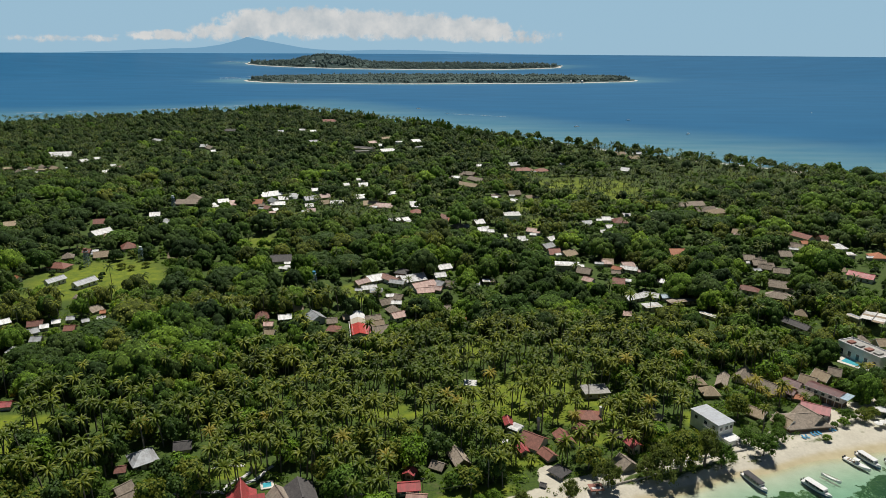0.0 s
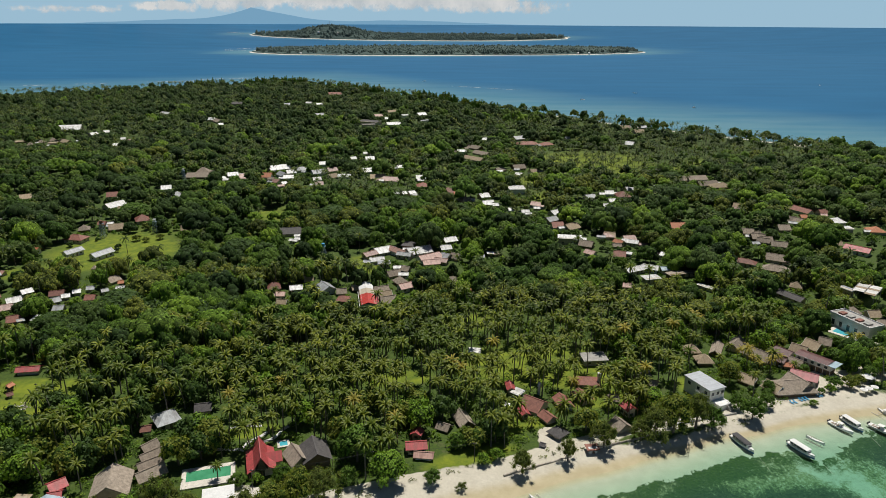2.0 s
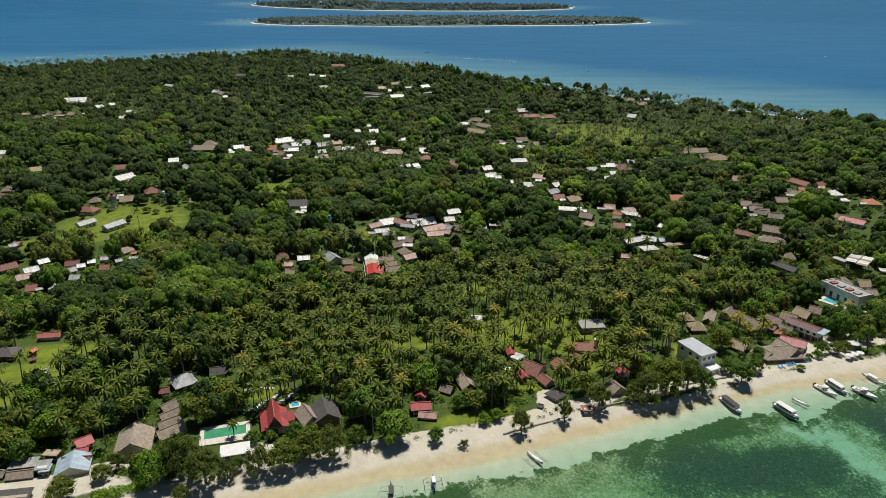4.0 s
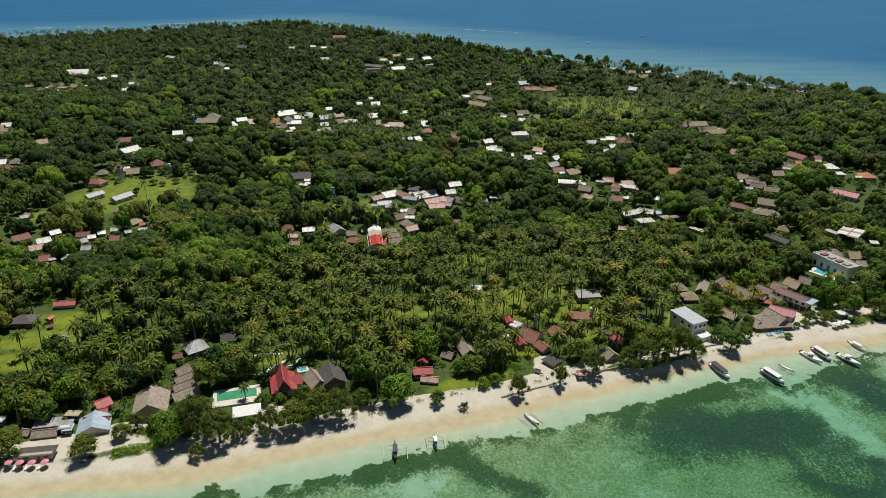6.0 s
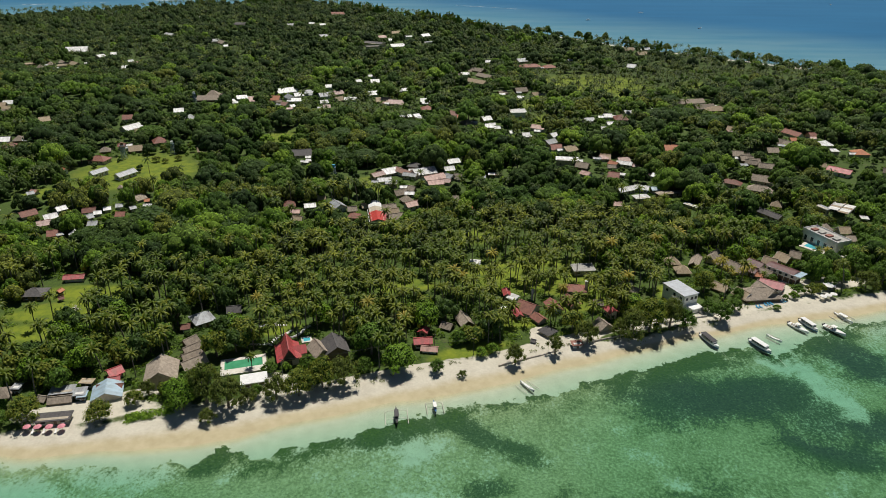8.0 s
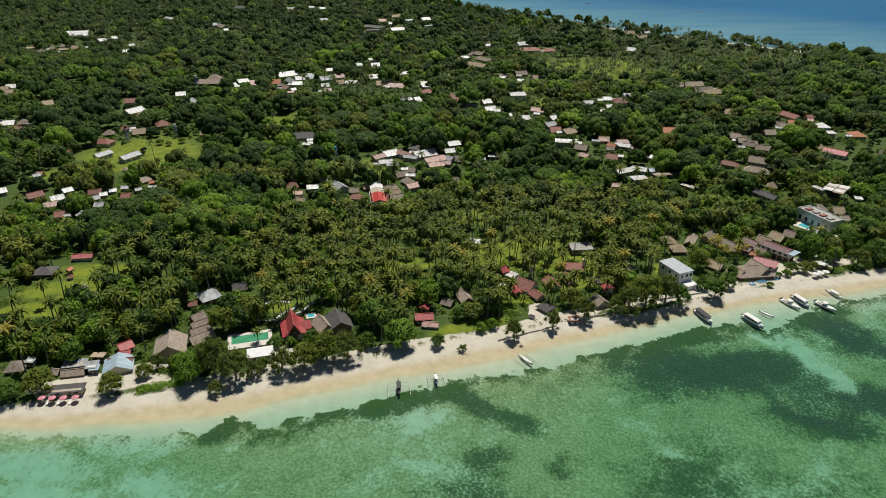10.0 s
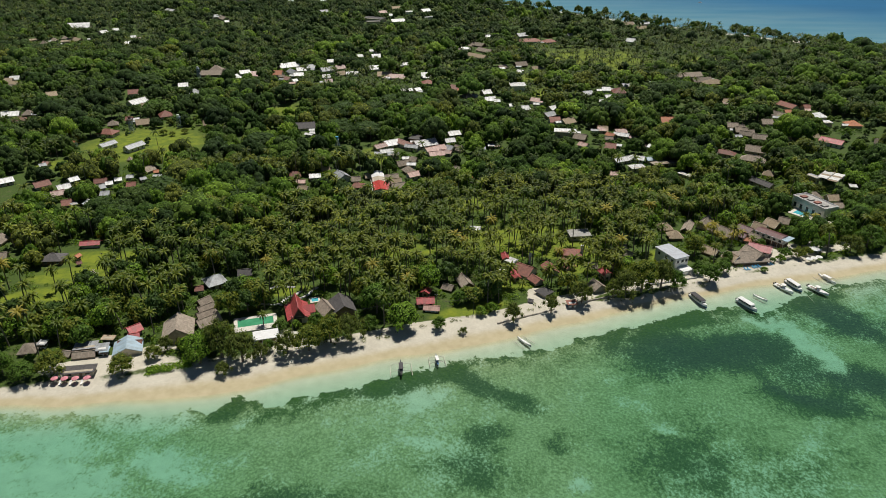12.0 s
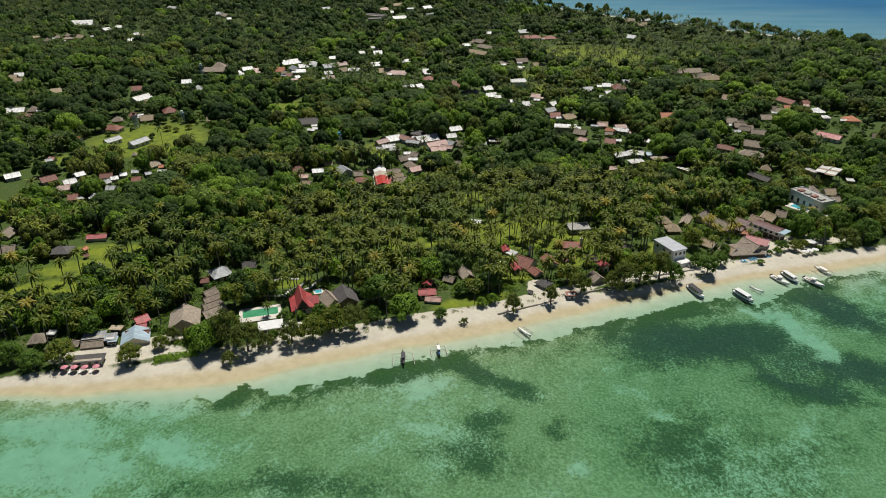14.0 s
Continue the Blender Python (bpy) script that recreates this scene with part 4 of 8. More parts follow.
house(-204.4, 359.0, 1, 3.2, 3.6, 4.9, "pyr", "grey_thatch")
house(-259.3, 317.4, 41, 8.6, 7.2, 5.9, "gable", "white_metal")
house(-235.6, 312.8, 46, 8.9, 7.2, 5.9, "gable", "rust_tile")
house(-220.6, 319.6, 48, 5.8, 6.0, 5.9, "gable", "white_metal")
house(-221.3, 309.5, 41, 7.2, 7.2, 5.4, "gable", "white_metal")
house(-219.7, 300.1, 34, 7.1, 7.2, 5.4, "gable", "faded_red_metal")
house(-207.2, 287.5, 24, 7.2, 7.2, 5.4, "gable", "rust_tile")
house(-202.5, 284.2, 40, 3.4, 3.6, 4.4, "flat", "grey_metal")
house(-193.4, 284.6, -41, 8.3, 6.6, 5.9, "gable", "white_metal")
house(-204.2, 318.9, 19, 7.4, 6.0, 5.4, "gable", "rust_tile")
house(-200.9, 310.3, 46, 5.4, 6.0, 4.9, "gable", "grey_metal")
house(-198.0, 315.8, 27, 4.3, 4.8, 4.9, "gable", "white_metal")
house(-193.3, 301.0, 7, 5.4, 6.0, 4.9, "gable", "grey_metal")
house(-195.5, 322.0, 24, 4.3, 4.8, 4.9, "gable", "white_metal")
house(-183.9, 313.6, 8, 5.4, 6.0, 5.4, "gable", "rust_tile")
house(-190.4, 326.8, 13, 4.3, 4.8, 4.9, "gable", "grey_metal")
house(-185.1, 340.1, 59, 7.0, 7.2, 5.4, "gable", "grey_thatch")
house(-181.4, 323.3, 37, 3.8, 4.2, 4.9, "gable", "grey_metal")
house(-171.9, 324.9, 14, 7.6, 8.4, 5.9, "gable", "white_metal")
house(-178.1, 335.1, 19, 3.2, 3.6, 4.9, "gable", "orange_tile")
house(-171.6, 238.1, 10, 9.4, 4.8, 4.9, "gable", "red_metal")
house(-217.4, 240.6, 89, 7.7, 7.2, 5.9, "gable", "grey_thatch")
house(-252.9, 345.4, 45, 4.3, 4.8, 4.9, "gable", "grey_metal")
house(-93.6, 330.2, 15, 7.6, 8.4, 6.9, "pyr", "rust_tile")
house(-81.1, 328.0, 15, 6.9, 6.0, 5.9, "gable", "white_metal")
house(-87.9, 320.9, 1, 5.7, 5.4, 4.9, "gable", "faded_red_metal")
house(-84.8, 311.0, -8, 5.8, 4.8, 4.9, "gable", "tan_thatch")
house(-77.5, 343.2, 20, 5.4, 4.8, 5.4, "gable", "tan_thatch")
house(-65.4, 328.2, -56, 10.4, 8.4, 6.9, "gable", "grey_metal")
house(-56.4, 325.1, 11, 5.7, 4.8, 5.4, "gable", "grey_thatch")
house(-53.9, 314.2, -7, 6.7, 7.2, 5.9, "hip", "rust_tile")
house(-35.6, 326.4, 22, 8.4, 7.0, 6.4, "gable", "grey_thatch")
house(-33.6, 319.6, 22, 8.4, 7.0, 6.4, "gable", "tan_thatch")
house(-30.8, 312.8, 24, 8.8, 7.0, 6.4, "gable", "grey_thatch")
house(-49.7, 330.4, 14, 4.3, 4.8, 5.4, "gable", "tan_thatch")
house(-31.1, 352.1, 33, 8.3, 6.0, 5.9, "gable", "grey_thatch")
house(-26.6, 341.4, 31, 7.0, 6.6, 6.4, "pyr", "grey_thatch")
house(-22.1, 331.8, 32, 10.6, 7.2, 6.4, "gable", "faded_red_metal")
house(-41.3, 392.2, 32, 11.1, 9.6, 6.4, "gable", "white_metal")
house(-48.2, 384.7, 42, 9.6, 6.6, 5.9, "gable", "faded_red_metal")
house(-42.7, 374.1, 19, 9.2, 6.0, 5.9, "gable", "white_metal")
house(-37.8, 368.2, 7, 7.6, 6.0, 4.9, "flat", "grey_metal")
house(-31.3, 389.8, -45, 14.9, 6.6, 6.4, "gable", "faded_red_metal")
house(-26.7, 383.6, -19, 9.8, 5.4, 5.9, "gable", "grey_metal")
house(-25.2, 402.1, -15, 8.1, 8.4, 7.3, "hip", "dark_shingle")
house(-18.5, 391.7, 27, 15.9, 10.8, 6.9, "gable", "white_metal")
house(-11.6, 379.8, 34, 15.2, 9.6, 6.4, "gable", "faded_red_metal")
house(-10.2, 371.9, 14, 10.4, 7.2, 5.4, "gable", "faded_red_metal")
house(-24.5, 360.6, -22, 5.4, 6.0, 5.4, "gable", "grey_thatch")
house(-97.7, 415.7, 1, 6.9, 4.8, 3.9, "flat", "white_metal")
house(-107.7, 430.7, 12, 16.1, 10.8, 6.9, "gable", "dark_shingle")
house(0.7, 413.4, 25, 9.3, 7.8, 6.4, "gable", "white_metal")
house(-1.9, 398.3, 18, 7.4, 7.2, 5.9, "gable", "white_metal")
house(-1.4, 382.3, -38, 6.6, 7.2, 5.9, "gable", "grey_metal")
house(4.6, 382.4, -37, 6.8, 7.2, 5.9, "gable", "grey_thatch")
house(-4.2, 375.0, -18, 8.7, 6.0, 5.4, "gable", "faded_red_metal")
house(1.8, 343.6, 1, 5.4, 6.0, 5.4, "gable", "grey_thatch")
house(12.3, 324.9, 18, 3.8, 4.2, 5.9, "gable", "orange_tile")
# a pale tarp near the ground, built as a very low flat house
house(11.8, 261.5, -7, 5.5, 4.8, 2.2, "flat", "white_metal")
house(62.1, 251.5, 7, 10.8, 7.8, 4.9, "flat", "concrete")
house(79.3, 416.3, -8, 15.6, 8.4, 6.4, "flat", "white_metal")
house(88.9, 408.3, -29, 9.2, 8.4, 6.4, "gable", "grey_thatch")
house(88.4, 392.0, -44, 7.3, 6.6, 5.4, "gable", "faded_red_metal")
house(106.7, 426.7, 1, 6.5, 7.2, 5.9, "gable", "faded_red_metal")
house(110.6, 412.1, -49, 7.2, 5.4, 5.9, "gable", "orange_tile")
house(118.0, 412.7, -24, 10.9, 6.0, 5.9, "gable", "white_metal")
house(105.7, 389.2, -15, 7.7, 8.4, 5.9, "gable", "rust_tile")
house(132.8, 386.9, -42, 5.4, 6.0, 5.9, "gable", "white_metal")
house(110.9, 388.5, -18, 4.3, 4.8, 4.9, "flat", "white_metal")
house(107.2, 361.2, 27, 13.1, 6.6, 5.9, "gable", "white_metal")
house(117.7, 364.2, -24, 9.2, 6.6, 5.9, "gable", "white_metal")
house(127.0, 361.9, 8, 9.7, 5.4, 5.9, "gable", "pale_blue_metal")
house(113.2, 347.2, 15, 10.0, 6.6, 4.9, "flat", "white_metal")
house(96.6, 336.7, -7, 5.4, 6.0, 5.4, "gable", "faded_red_metal")
house(129.0, 354.1, 20, 11.3, 5.4, 4.9, "flat", "grey_thatch")
house(20.0, 383.6, 1, 4.3, 4.8, 4.9, "gable", "grey_metal")
house(25.8, 387.0, 1, 4.3, 4.8, 4.9, "flat", "white_metal")
house(209.6, 600.5, 9, 11.7, 9.6, 6.9, "gable", "grey_thatch")
house(225.7, 603.8, 14, 19.4, 10.8, 6.9, "gable", "grey_thatch")
house(228.1, 582.3, 17, 19.7, 9.6, 6.9, "gable", "grey_thatch")
house(236.4, 575.3, 13, 18.6, 10.8, 6.9, "hip", "tan_thatch")
house(226.3, 507.9, -34, 7.8, 7.2, 5.9, "gable", "tan_thatch")
house(160.3, 449.9, 1, 10.9, 10.8, 6.9, "gable", "orange_tile")
house(232.9, 447.5, 1, 8.7, 8.4, 6.4, "gable", "grey_thatch")
house(245.7, 473.7, -30, 6.5, 7.2, 6.4, "gable", "grey_thatch")
house(249.4, 469.5, -30, 6.5, 7.2, 6.4, "gable", "grey_thatch")
house(252.1, 465.3, -42, 6.5, 7.2, 6.4, "gable", "grey_thatch")
house(269.4, 494.8, -66, 16.6, 8.4, 6.4, "gable", "rust_tile")
house(260.8, 476.0, 1, 5.4, 6.0, 5.9, "gable", "orange_tile")
house(279.9, 465.9, 8, 9.7, 10.8, 6.9, "hip", "white_metal")
house(276.4, 445.4, 1, 6.5, 7.2, 5.4, "flat", "white_metal")
house(294.7, 443.7, -4, 11.0, 10.8, 6.9, "hip", "orange_tile")
house(282.0, 489.8, 10, 7.7, 8.4, 6.4, "gable", "rust_tile")
house(204.3, 438.1, -18, 8.0, 7.2, 6.4, "gable", "grey_thatch")
house(205.8, 426.9, 1, 8.4, 7.2, 6.4, "gable", "grey_thatch")
house(208.7, 419.8, 1, 8.3, 7.2, 6.4, "gable", "grey_thatch")
house(84.2, 820.5, 30, 14.7, 12.0, 7.3, "gable", "grey_metal")
# these two wide red roofs stand in for a bare maroon field
house(91.7, 787.0, 7, 25.9, 13.2, 6.4, "hip", "rust_tile")
house(113.1, 782.7, 22, 18.3, 12.0, 6.4, "hip", "rust_tile")
house(29.4, 758.2, -40, 17.2, 10.8, 6.4, "gable", "grey_thatch")
house(35.7, 722.3, -50, 22.3, 9.6, 6.4, "gable", "grey_thatch")
house(14.2, 733.3, 1, 10.5, 7.2, 5.9, "gable", "white_metal")
house(26.1, 691.5, -43, 24.8, 9.6, 6.4, "gable", "tan_thatch")
house(41.9, 813.2, 31, 8.5, 7.2, 5.9, "gable", "white_metal")
house(68.1, 648.9, 18, 12.8, 10.8, 6.9, "gable", "grey_thatch")
house(80.9, 630.3, 30, 9.4, 8.4, 6.4, "gable", "tan_thatch")
house(65.3, 615.8, -17, 6.5, 7.2, 5.9, "gable", "white_metal")
house(48.9, 639.1, 35, 10.0, 8.4, 5.9, "gable", "grey_thatch")
house(55.5, 552.3, 6, 17.4, 13.2, 6.9, "flat", "white_metal")
house(28.5, 533.5, 25, 8.6, 9.6, 6.4, "gable", "white_metal")
house(30.4, 510.2, 1, 7.6, 8.4, 5.9, "gable", "white_metal")
house(36.6, 505.8, 1, 5.4, 6.0, 5.4, "gable", "white_metal")
house(3.1, 549.5, -51, 14.0, 8.4, 5.9, "gable", "faded_red_metal")
house(7.2, 539.7, 13, 7.0, 7.2, 5.9, "gable", "orange_tile")
house(12.3, 520.9, 31, 9.7, 10.8, 6.9, "hip", "grey_thatch")
house(8.0, 494.7, 18, 6.5, 7.2, 5.9, "gable", "white_metal")
house(47.6, 490.1, 8, 5.4, 6.0, 5.9, "gable", "white_metal")
house(57.4, 484.2, 7, 6.5, 7.2, 5.9, "gable", "white_metal")
house(70.0, 505.7, -31, 12.0, 8.4, 6.4, "gable", "faded_red_metal")
house(78.8, 484.0, 38, 7.6, 8.4, 5.9, "gable", "white_metal")
house(73.8, 463.9, 35, 10.0, 8.4, 6.4, "gable", "grey_metal")
house(76.0, 449.1, 8, 8.6, 9.6, 6.9, "gable", "rust_tile")
house(85.4, 447.3, 35, 11.3, 9.6, 6.4, "gable", "tan_thatch")
house(133.5, 545.4, 1, 7.6, 8.4, 6.4, "gable", "white_metal")
house(143.2, 537.9, 1, 11.9, 13.2, 7.8, "hip", "rust_tile")
house(130.3, 520.3, 13, 6.5, 7.2, 5.9, "gable", "white_metal")
house(114.6, 531.3, 22, 9.6, 8.4, 6.4, "gable", "grey_metal")
house(121.7, 504.3, 13, 5.4, 6.0, 5.9, "gable", "white_metal")
house(153.6, 559.7, 19, 7.6, 8.4, 6.4, "gable", "grey_metal")
house(179.9, 569.1, 1, 5.4, 6.0, 5.9, "gable", "white_metal")
house(237.6, 917.3, 1, 13.2, 12.0, 6.9, "gable", "tan_thatch")
house(261.1, 917.7, 1, 10.0, 9.6, 6.9, "gable", "grey_metal")
house(211.6, 787.3, -33, 10.8, 12.0, 6.9, "gable", "grey_metal")
house(143.3, 819.4, 25, 7.1, 7.2, 6.9, "gable", "grey_metal")
house(246.0, 881.3, 20, 14.8, 10.8, 6.9, "gable", "tan_thatch")
house(107.8, 427.3, -7, 7.6, 8.4, 6.4, "gable", "tan_thatch")
house(118.9, 420.3, 7, 8.6, 8.4, 6.4, "gable", "faded_red_metal")
house(-163.9, 637.1, 34, 20.6, 13.2, 7.3, "gable", "white_metal")
house(-199.2, 606.7, 21, 10.0, 9.6, 6.4, "gable", "white_metal")
house(-166.5, 599.4, 1, 11.1, 10.8, 7.8, "gable", "orange_tile")
house(-187.2, 600.8, 14, 8.6, 9.6, 6.4, "gable", "faded_red_metal")
house(-153.0, 607.8, -53, 13.0, 9.6, 6.9, "gable", "grey_metal")
house(-147.4, 617.5, 23, 9.5, 9.6, 6.9, "gable", "white_metal")
house(-140.2, 630.9, 6, 9.9, 9.6, 6.9, "gable", "grey_metal")
house(-145.3, 596.4, 11, 9.4, 8.4, 6.4, "gable", "white_metal")
house(-122.3, 619.3, 29, 13.4, 10.8, 6.9, "gable", "grey_metal")
house(-111.4, 629.5, 29, 9.8, 10.8, 6.9, "gable", "faded_red_metal")
house(-124.7, 656.6, 17, 7.6, 8.4, 6.9, "gable", "white_metal")
house(-106.5, 603.8, 38, 8.6, 9.6, 6.4, "gable", "tan_thatch")
house(-118.5, 591.5, 16, 7.6, 8.4, 5.9, "gable", "white_metal")
house(-113.3, 573.0, 13, 7.6, 8.4, 5.9, "gable", "faded_red_metal")
house(-95.9, 604.1, 13, 12.1, 7.2, 5.9, "gable", "white_metal")
house(-81.6, 685.5, 20, 10.0, 10.8, 6.9, "gable", "white_metal")
house(-89.4, 712.8, 26, 5.4, 6.0, 6.4, "gable", "white_metal")
house(-98.9, 685.7, 33, 6.5, 7.2, 6.4, "gable", "white_metal")
house(-75.7, 628.2, 21, 13.3, 10.8, 6.9, "gable", "white_metal")
house(-64.8, 600.5, 8, 13.8, 12.0, 6.9, "gable", "tan_thatch")
house(-51.5, 592.0, -11, 15.5, 10.8, 6.4, "gable", "faded_red_metal")
house(-47.2, 644.7, 17, 7.0, 7.2, 6.4, "gable", "white_metal")
house(-25.7, 598.1, 8, 8.6, 9.6, 6.9, "gable", "white_metal")
house(-22.6, 570.7, 9, 10.7, 10.8, 6.4, "hip", "rust_tile")
house(-37.6, 539.0, 37, 5.4, 6.0, 5.9, "gable", "white_metal")
house(-31.0, 541.6, 37, 6.5, 7.2, 5.9, "gable", "white_metal")
house(-144.1, 572.1, 43, 5.4, 6.0, 5.9, "gable", "white_metal")
house(-203.8, 591.0, 51, 5.4, 6.0, 5.9, "gable", "white_metal")
house(-152.1, 581.6, -32, 7.6, 8.4, 5.9, "gable", "faded_red_metal")
house(-110.5, 946.1, -27, 32.2, 16.8, 6.9, "flat", "dark_shingle")
house(-76.8, 935.5, 22, 19.9, 12.0, 6.9, "gable", "white_metal")
house(-64.2, 1004.3, 23, 11.2, 10.8, 7.8, "flat", "white_metal")
house(-42.3, 1032.3, 36, 15.0, 12.0, 7.8, "gable", "white_metal")
house(-88.7, 1068.4, 18, 15.6, 12.0, 6.9, "gable", "tan_thatch")
house(-89.0, 985.8, 14, 8.6, 8.4, 6.9, "gable", "white_metal")
house(-108.8, 917.9, 17, 18.9, 9.6, 6.4, "flat", "dark_shingle")
house(-35.7, 962.8, 36, 18.7, 7.2, 5.9, "flat", "grey_metal")
house(-106.4, 1017.4, 40, 13.4, 10.8, 6.9, "gable", "faded_red_metal")
house(-194.5, 1024.5, 21, 12.4, 10.8, 6.9, "gable", "grey_metal")
house(-309.9, 919.1, 33, 6.7, 7.2, 6.4, "gable", "white_metal")
house(-325.8, 956.0, -55, 28.1, 10.8, 6.9, "gable", "grey_thatch")
house(-229.2, 602.2, 6, 20.0, 13.2, 6.9, "gable", "grey_thatch")
house(-229.7, 616.7, 9, 12.9, 10.8, 8.8, "hip", "grey_thatch")
house(-488.1, 870.5, 15, 27.0, 24.0, 9.8, "gable", "white_metal")
house(-438.8, 829.3, 61, 10.3, 9.6, 6.9, "gable", "white_metal")
house(-429.9, 846.1, 28, 7.6, 8.4, 6.9, "gable", "white_metal")
house(-495.3, 773.0, 48, 10.8, 10.8, 5.4, "flat", "tan_thatch")
house(-474.6, 756.9, 21, 7.6, 8.4, 6.9, "pyr", "grey_thatch")
house(-472.6, 776.6, 1, 7.6, 8.4, 6.9, "pyr", "grey_thatch")
house(-466.2, 788.8, 30, 7.6, 8.4, 6.9, "pyr", "grey_thatch")
house(-451.1, 761.7, 15, 10.4, 9.6, 5.9, "flat", "tan_thatch")
house(-445.9, 779.3, -41, 21.9, 9.6, 6.4, "gable", "tan_thatch")
house(-377.1, 756.2, 48, 10.4, 8.4, 6.4, "gable", "white_metal")
house(-386.3, 795.8, 32, 6.5, 7.2, 6.4, "gable", "white_metal")
house(-338.3, 963.8, 20, 12.0, 10.8, 7.8, "gable", "grey_metal")
house(-426.8, 1027.3, -37, 21.4, 8.4, 6.9, "gable", "white_metal")
house(-405.5, 568.6, 18, 8.6, 9.6, 6.4, "gable", "tan_thatch")
house(-404.0, 577.4, 17, 8.6, 9.6, 6.4, "gable", "white_metal")
house(-394.8, 559.3, 18, 7.6, 8.4, 5.9, "gable", "tan_thatch")
house(-339.2, 519.1, 34, 8.6, 9.6, 6.4, "gable", "tan_thatch")
house(-272.5, 526.3, 19, 8.8, 9.6, 6.9, "gable", "rust_tile")
house(-257.2, 496.8, 61, 16.1, 10.8, 6.4, "gable", "white_metal")
house(-245.2, 487.0, 18, 8.6, 9.6, 5.9, "gable", "tan_thatch")
house(-218.8, 457.3, 30, 9.7, 10.8, 7.8, "pyr", "rust_tile")
house(-228.7, 438.5, 25, 9.7, 10.8, 6.4, "gable", "tan_thatch")
house(-240.9, 444.0, 7, 5.4, 6.0, 6.4, "gable", "rust_tile")
house(-343.5, 456.0, 46, 8.6, 9.6, 6.4, "gable", "white_metal")
house(-335.5, 457.8, 15, 8.6, 9.6, 6.4, "gable", "white_metal")
house(-323.9, 444.8, 39, 10.4, 9.6, 5.9, "hip", "rust_tile")
house(-326.2, 460.6, 17, 8.6, 9.6, 6.9, "hip", "grey_thatch")
house(-239.3, 553.1, 18, 8.6, 9.6, 6.4, "gable", "white_metal")
house(-221.1, 529.9, 15, 8.6, 9.6, 6.9, "pyr", "grey_metal")
house(-249.1, 434.8, 23, 7.6, 8.4, 6.4, "hip", "grey_thatch")
house(-180.1, 437.1, 15, 6.5, 7.2, 5.9, "gable", "tan_thatch")

# resort roofs near the far shore
house(-220.0, 1321.8, 8, 34, 14, 8.5, "hip", "rust_tile", "white_wall")
house(-218.4, 1154.6, 20, 10, 8, 7.0, "gable", "white_metal")
house(-240.9, 1171.8, -12, 14, 8, 7.0, "gable", "white_metal")
house(-270.6, 1151.4, 15, 12, 9, 7.0, "gable", "grey_metal")
house(-455.9, 1238.1, 10, 12, 8, 7.5, "gable", "white_metal")
house(-355.8, 1153.4, 5, 26, 12, 8.5, "hip", "dark_shingle")

# sheds and annexes that crowd the inland villages
shed_rng = np.random.default_rng(23)
for hx0, hy0, hr0, hz0 in list(HOUSES):
    if 345 < hy0 < 800 and not (-270 < hx0 < -165 and 360 < hy0 < 435) and shed_rng.uniform() < 0.55:
        a0 = shed_rng.uniform(0, 6.28)
        sx0, sy0 = hx0 + (hr0 + 1.8) * math.cos(a0), hy0 + (hr0 + 1.8) * math.sin(a0)
        if all(math.hypot(sx0 - q[0], sy0 - q[1]) > q[2] * 0.8 + 1.6 for q in HOUSES):
            house(sx0, sy0, shed_rng.uniform(-25, 25), shed_rng.uniform(4, 6.5), shed_rng.uniform(3.2, 4.6), shed_rng.uniform(4.2, 5.2), "gable",
                  ("white_metal", "grey_metal", "faded_red_metal", "white_metal", "grey_thatch")[int(shed_rng.integers(0, 5))])


def striped_hall(x, y, turn):
    """A long hall under one low roof of sheets in three colours: white at the back, then cream, then bright red."""
    top = tagged(empty("hall", x, y, 1.7, turn), "long hall with white, cream and bright red metal roof", "hall")
    part("wall", one_box(0, 0, 1.9, 29, 6.4, 3.8), "white_wall", top)
    for x0, x1, mat, word in ((-15, -1.5, "bright_red_metal", "bright red roof sheets"), (-1.5, 5.5, "cream_wall", "pale cream roof sheets"), (5.5, 15, "white_paint", "white roof sheets")):
        bm = bmesh.new()
        prism(bm, [(-3.8, 3.6), (0, 4.7), (3.8, 3.6), (3.8, 3.45), (0, 4.5), (-3.8, 3.45)], x0, x1 - 0.1)
        part("roof", bm, mat, top, word)
    part("side_wall", one_box(-4, 4.4, 1.2, 20, 0.25, 2.4), "white_wall", top)
    part("side_roof", one_box(-9, -4.6, 3.0, 11, 1.6, 0.15), "red_metal", top)
    HOUSES.extend(((x - 7 * math.cos(radians(turn)), y - 7 * math.sin(radians(turn)), 6, 6.4), (x + 7 * math.cos(radians(turn)), y + 7 * math.sin(radians(turn)), 6, 6.4)))


striped_hall(-42.2, 318.6, 100)


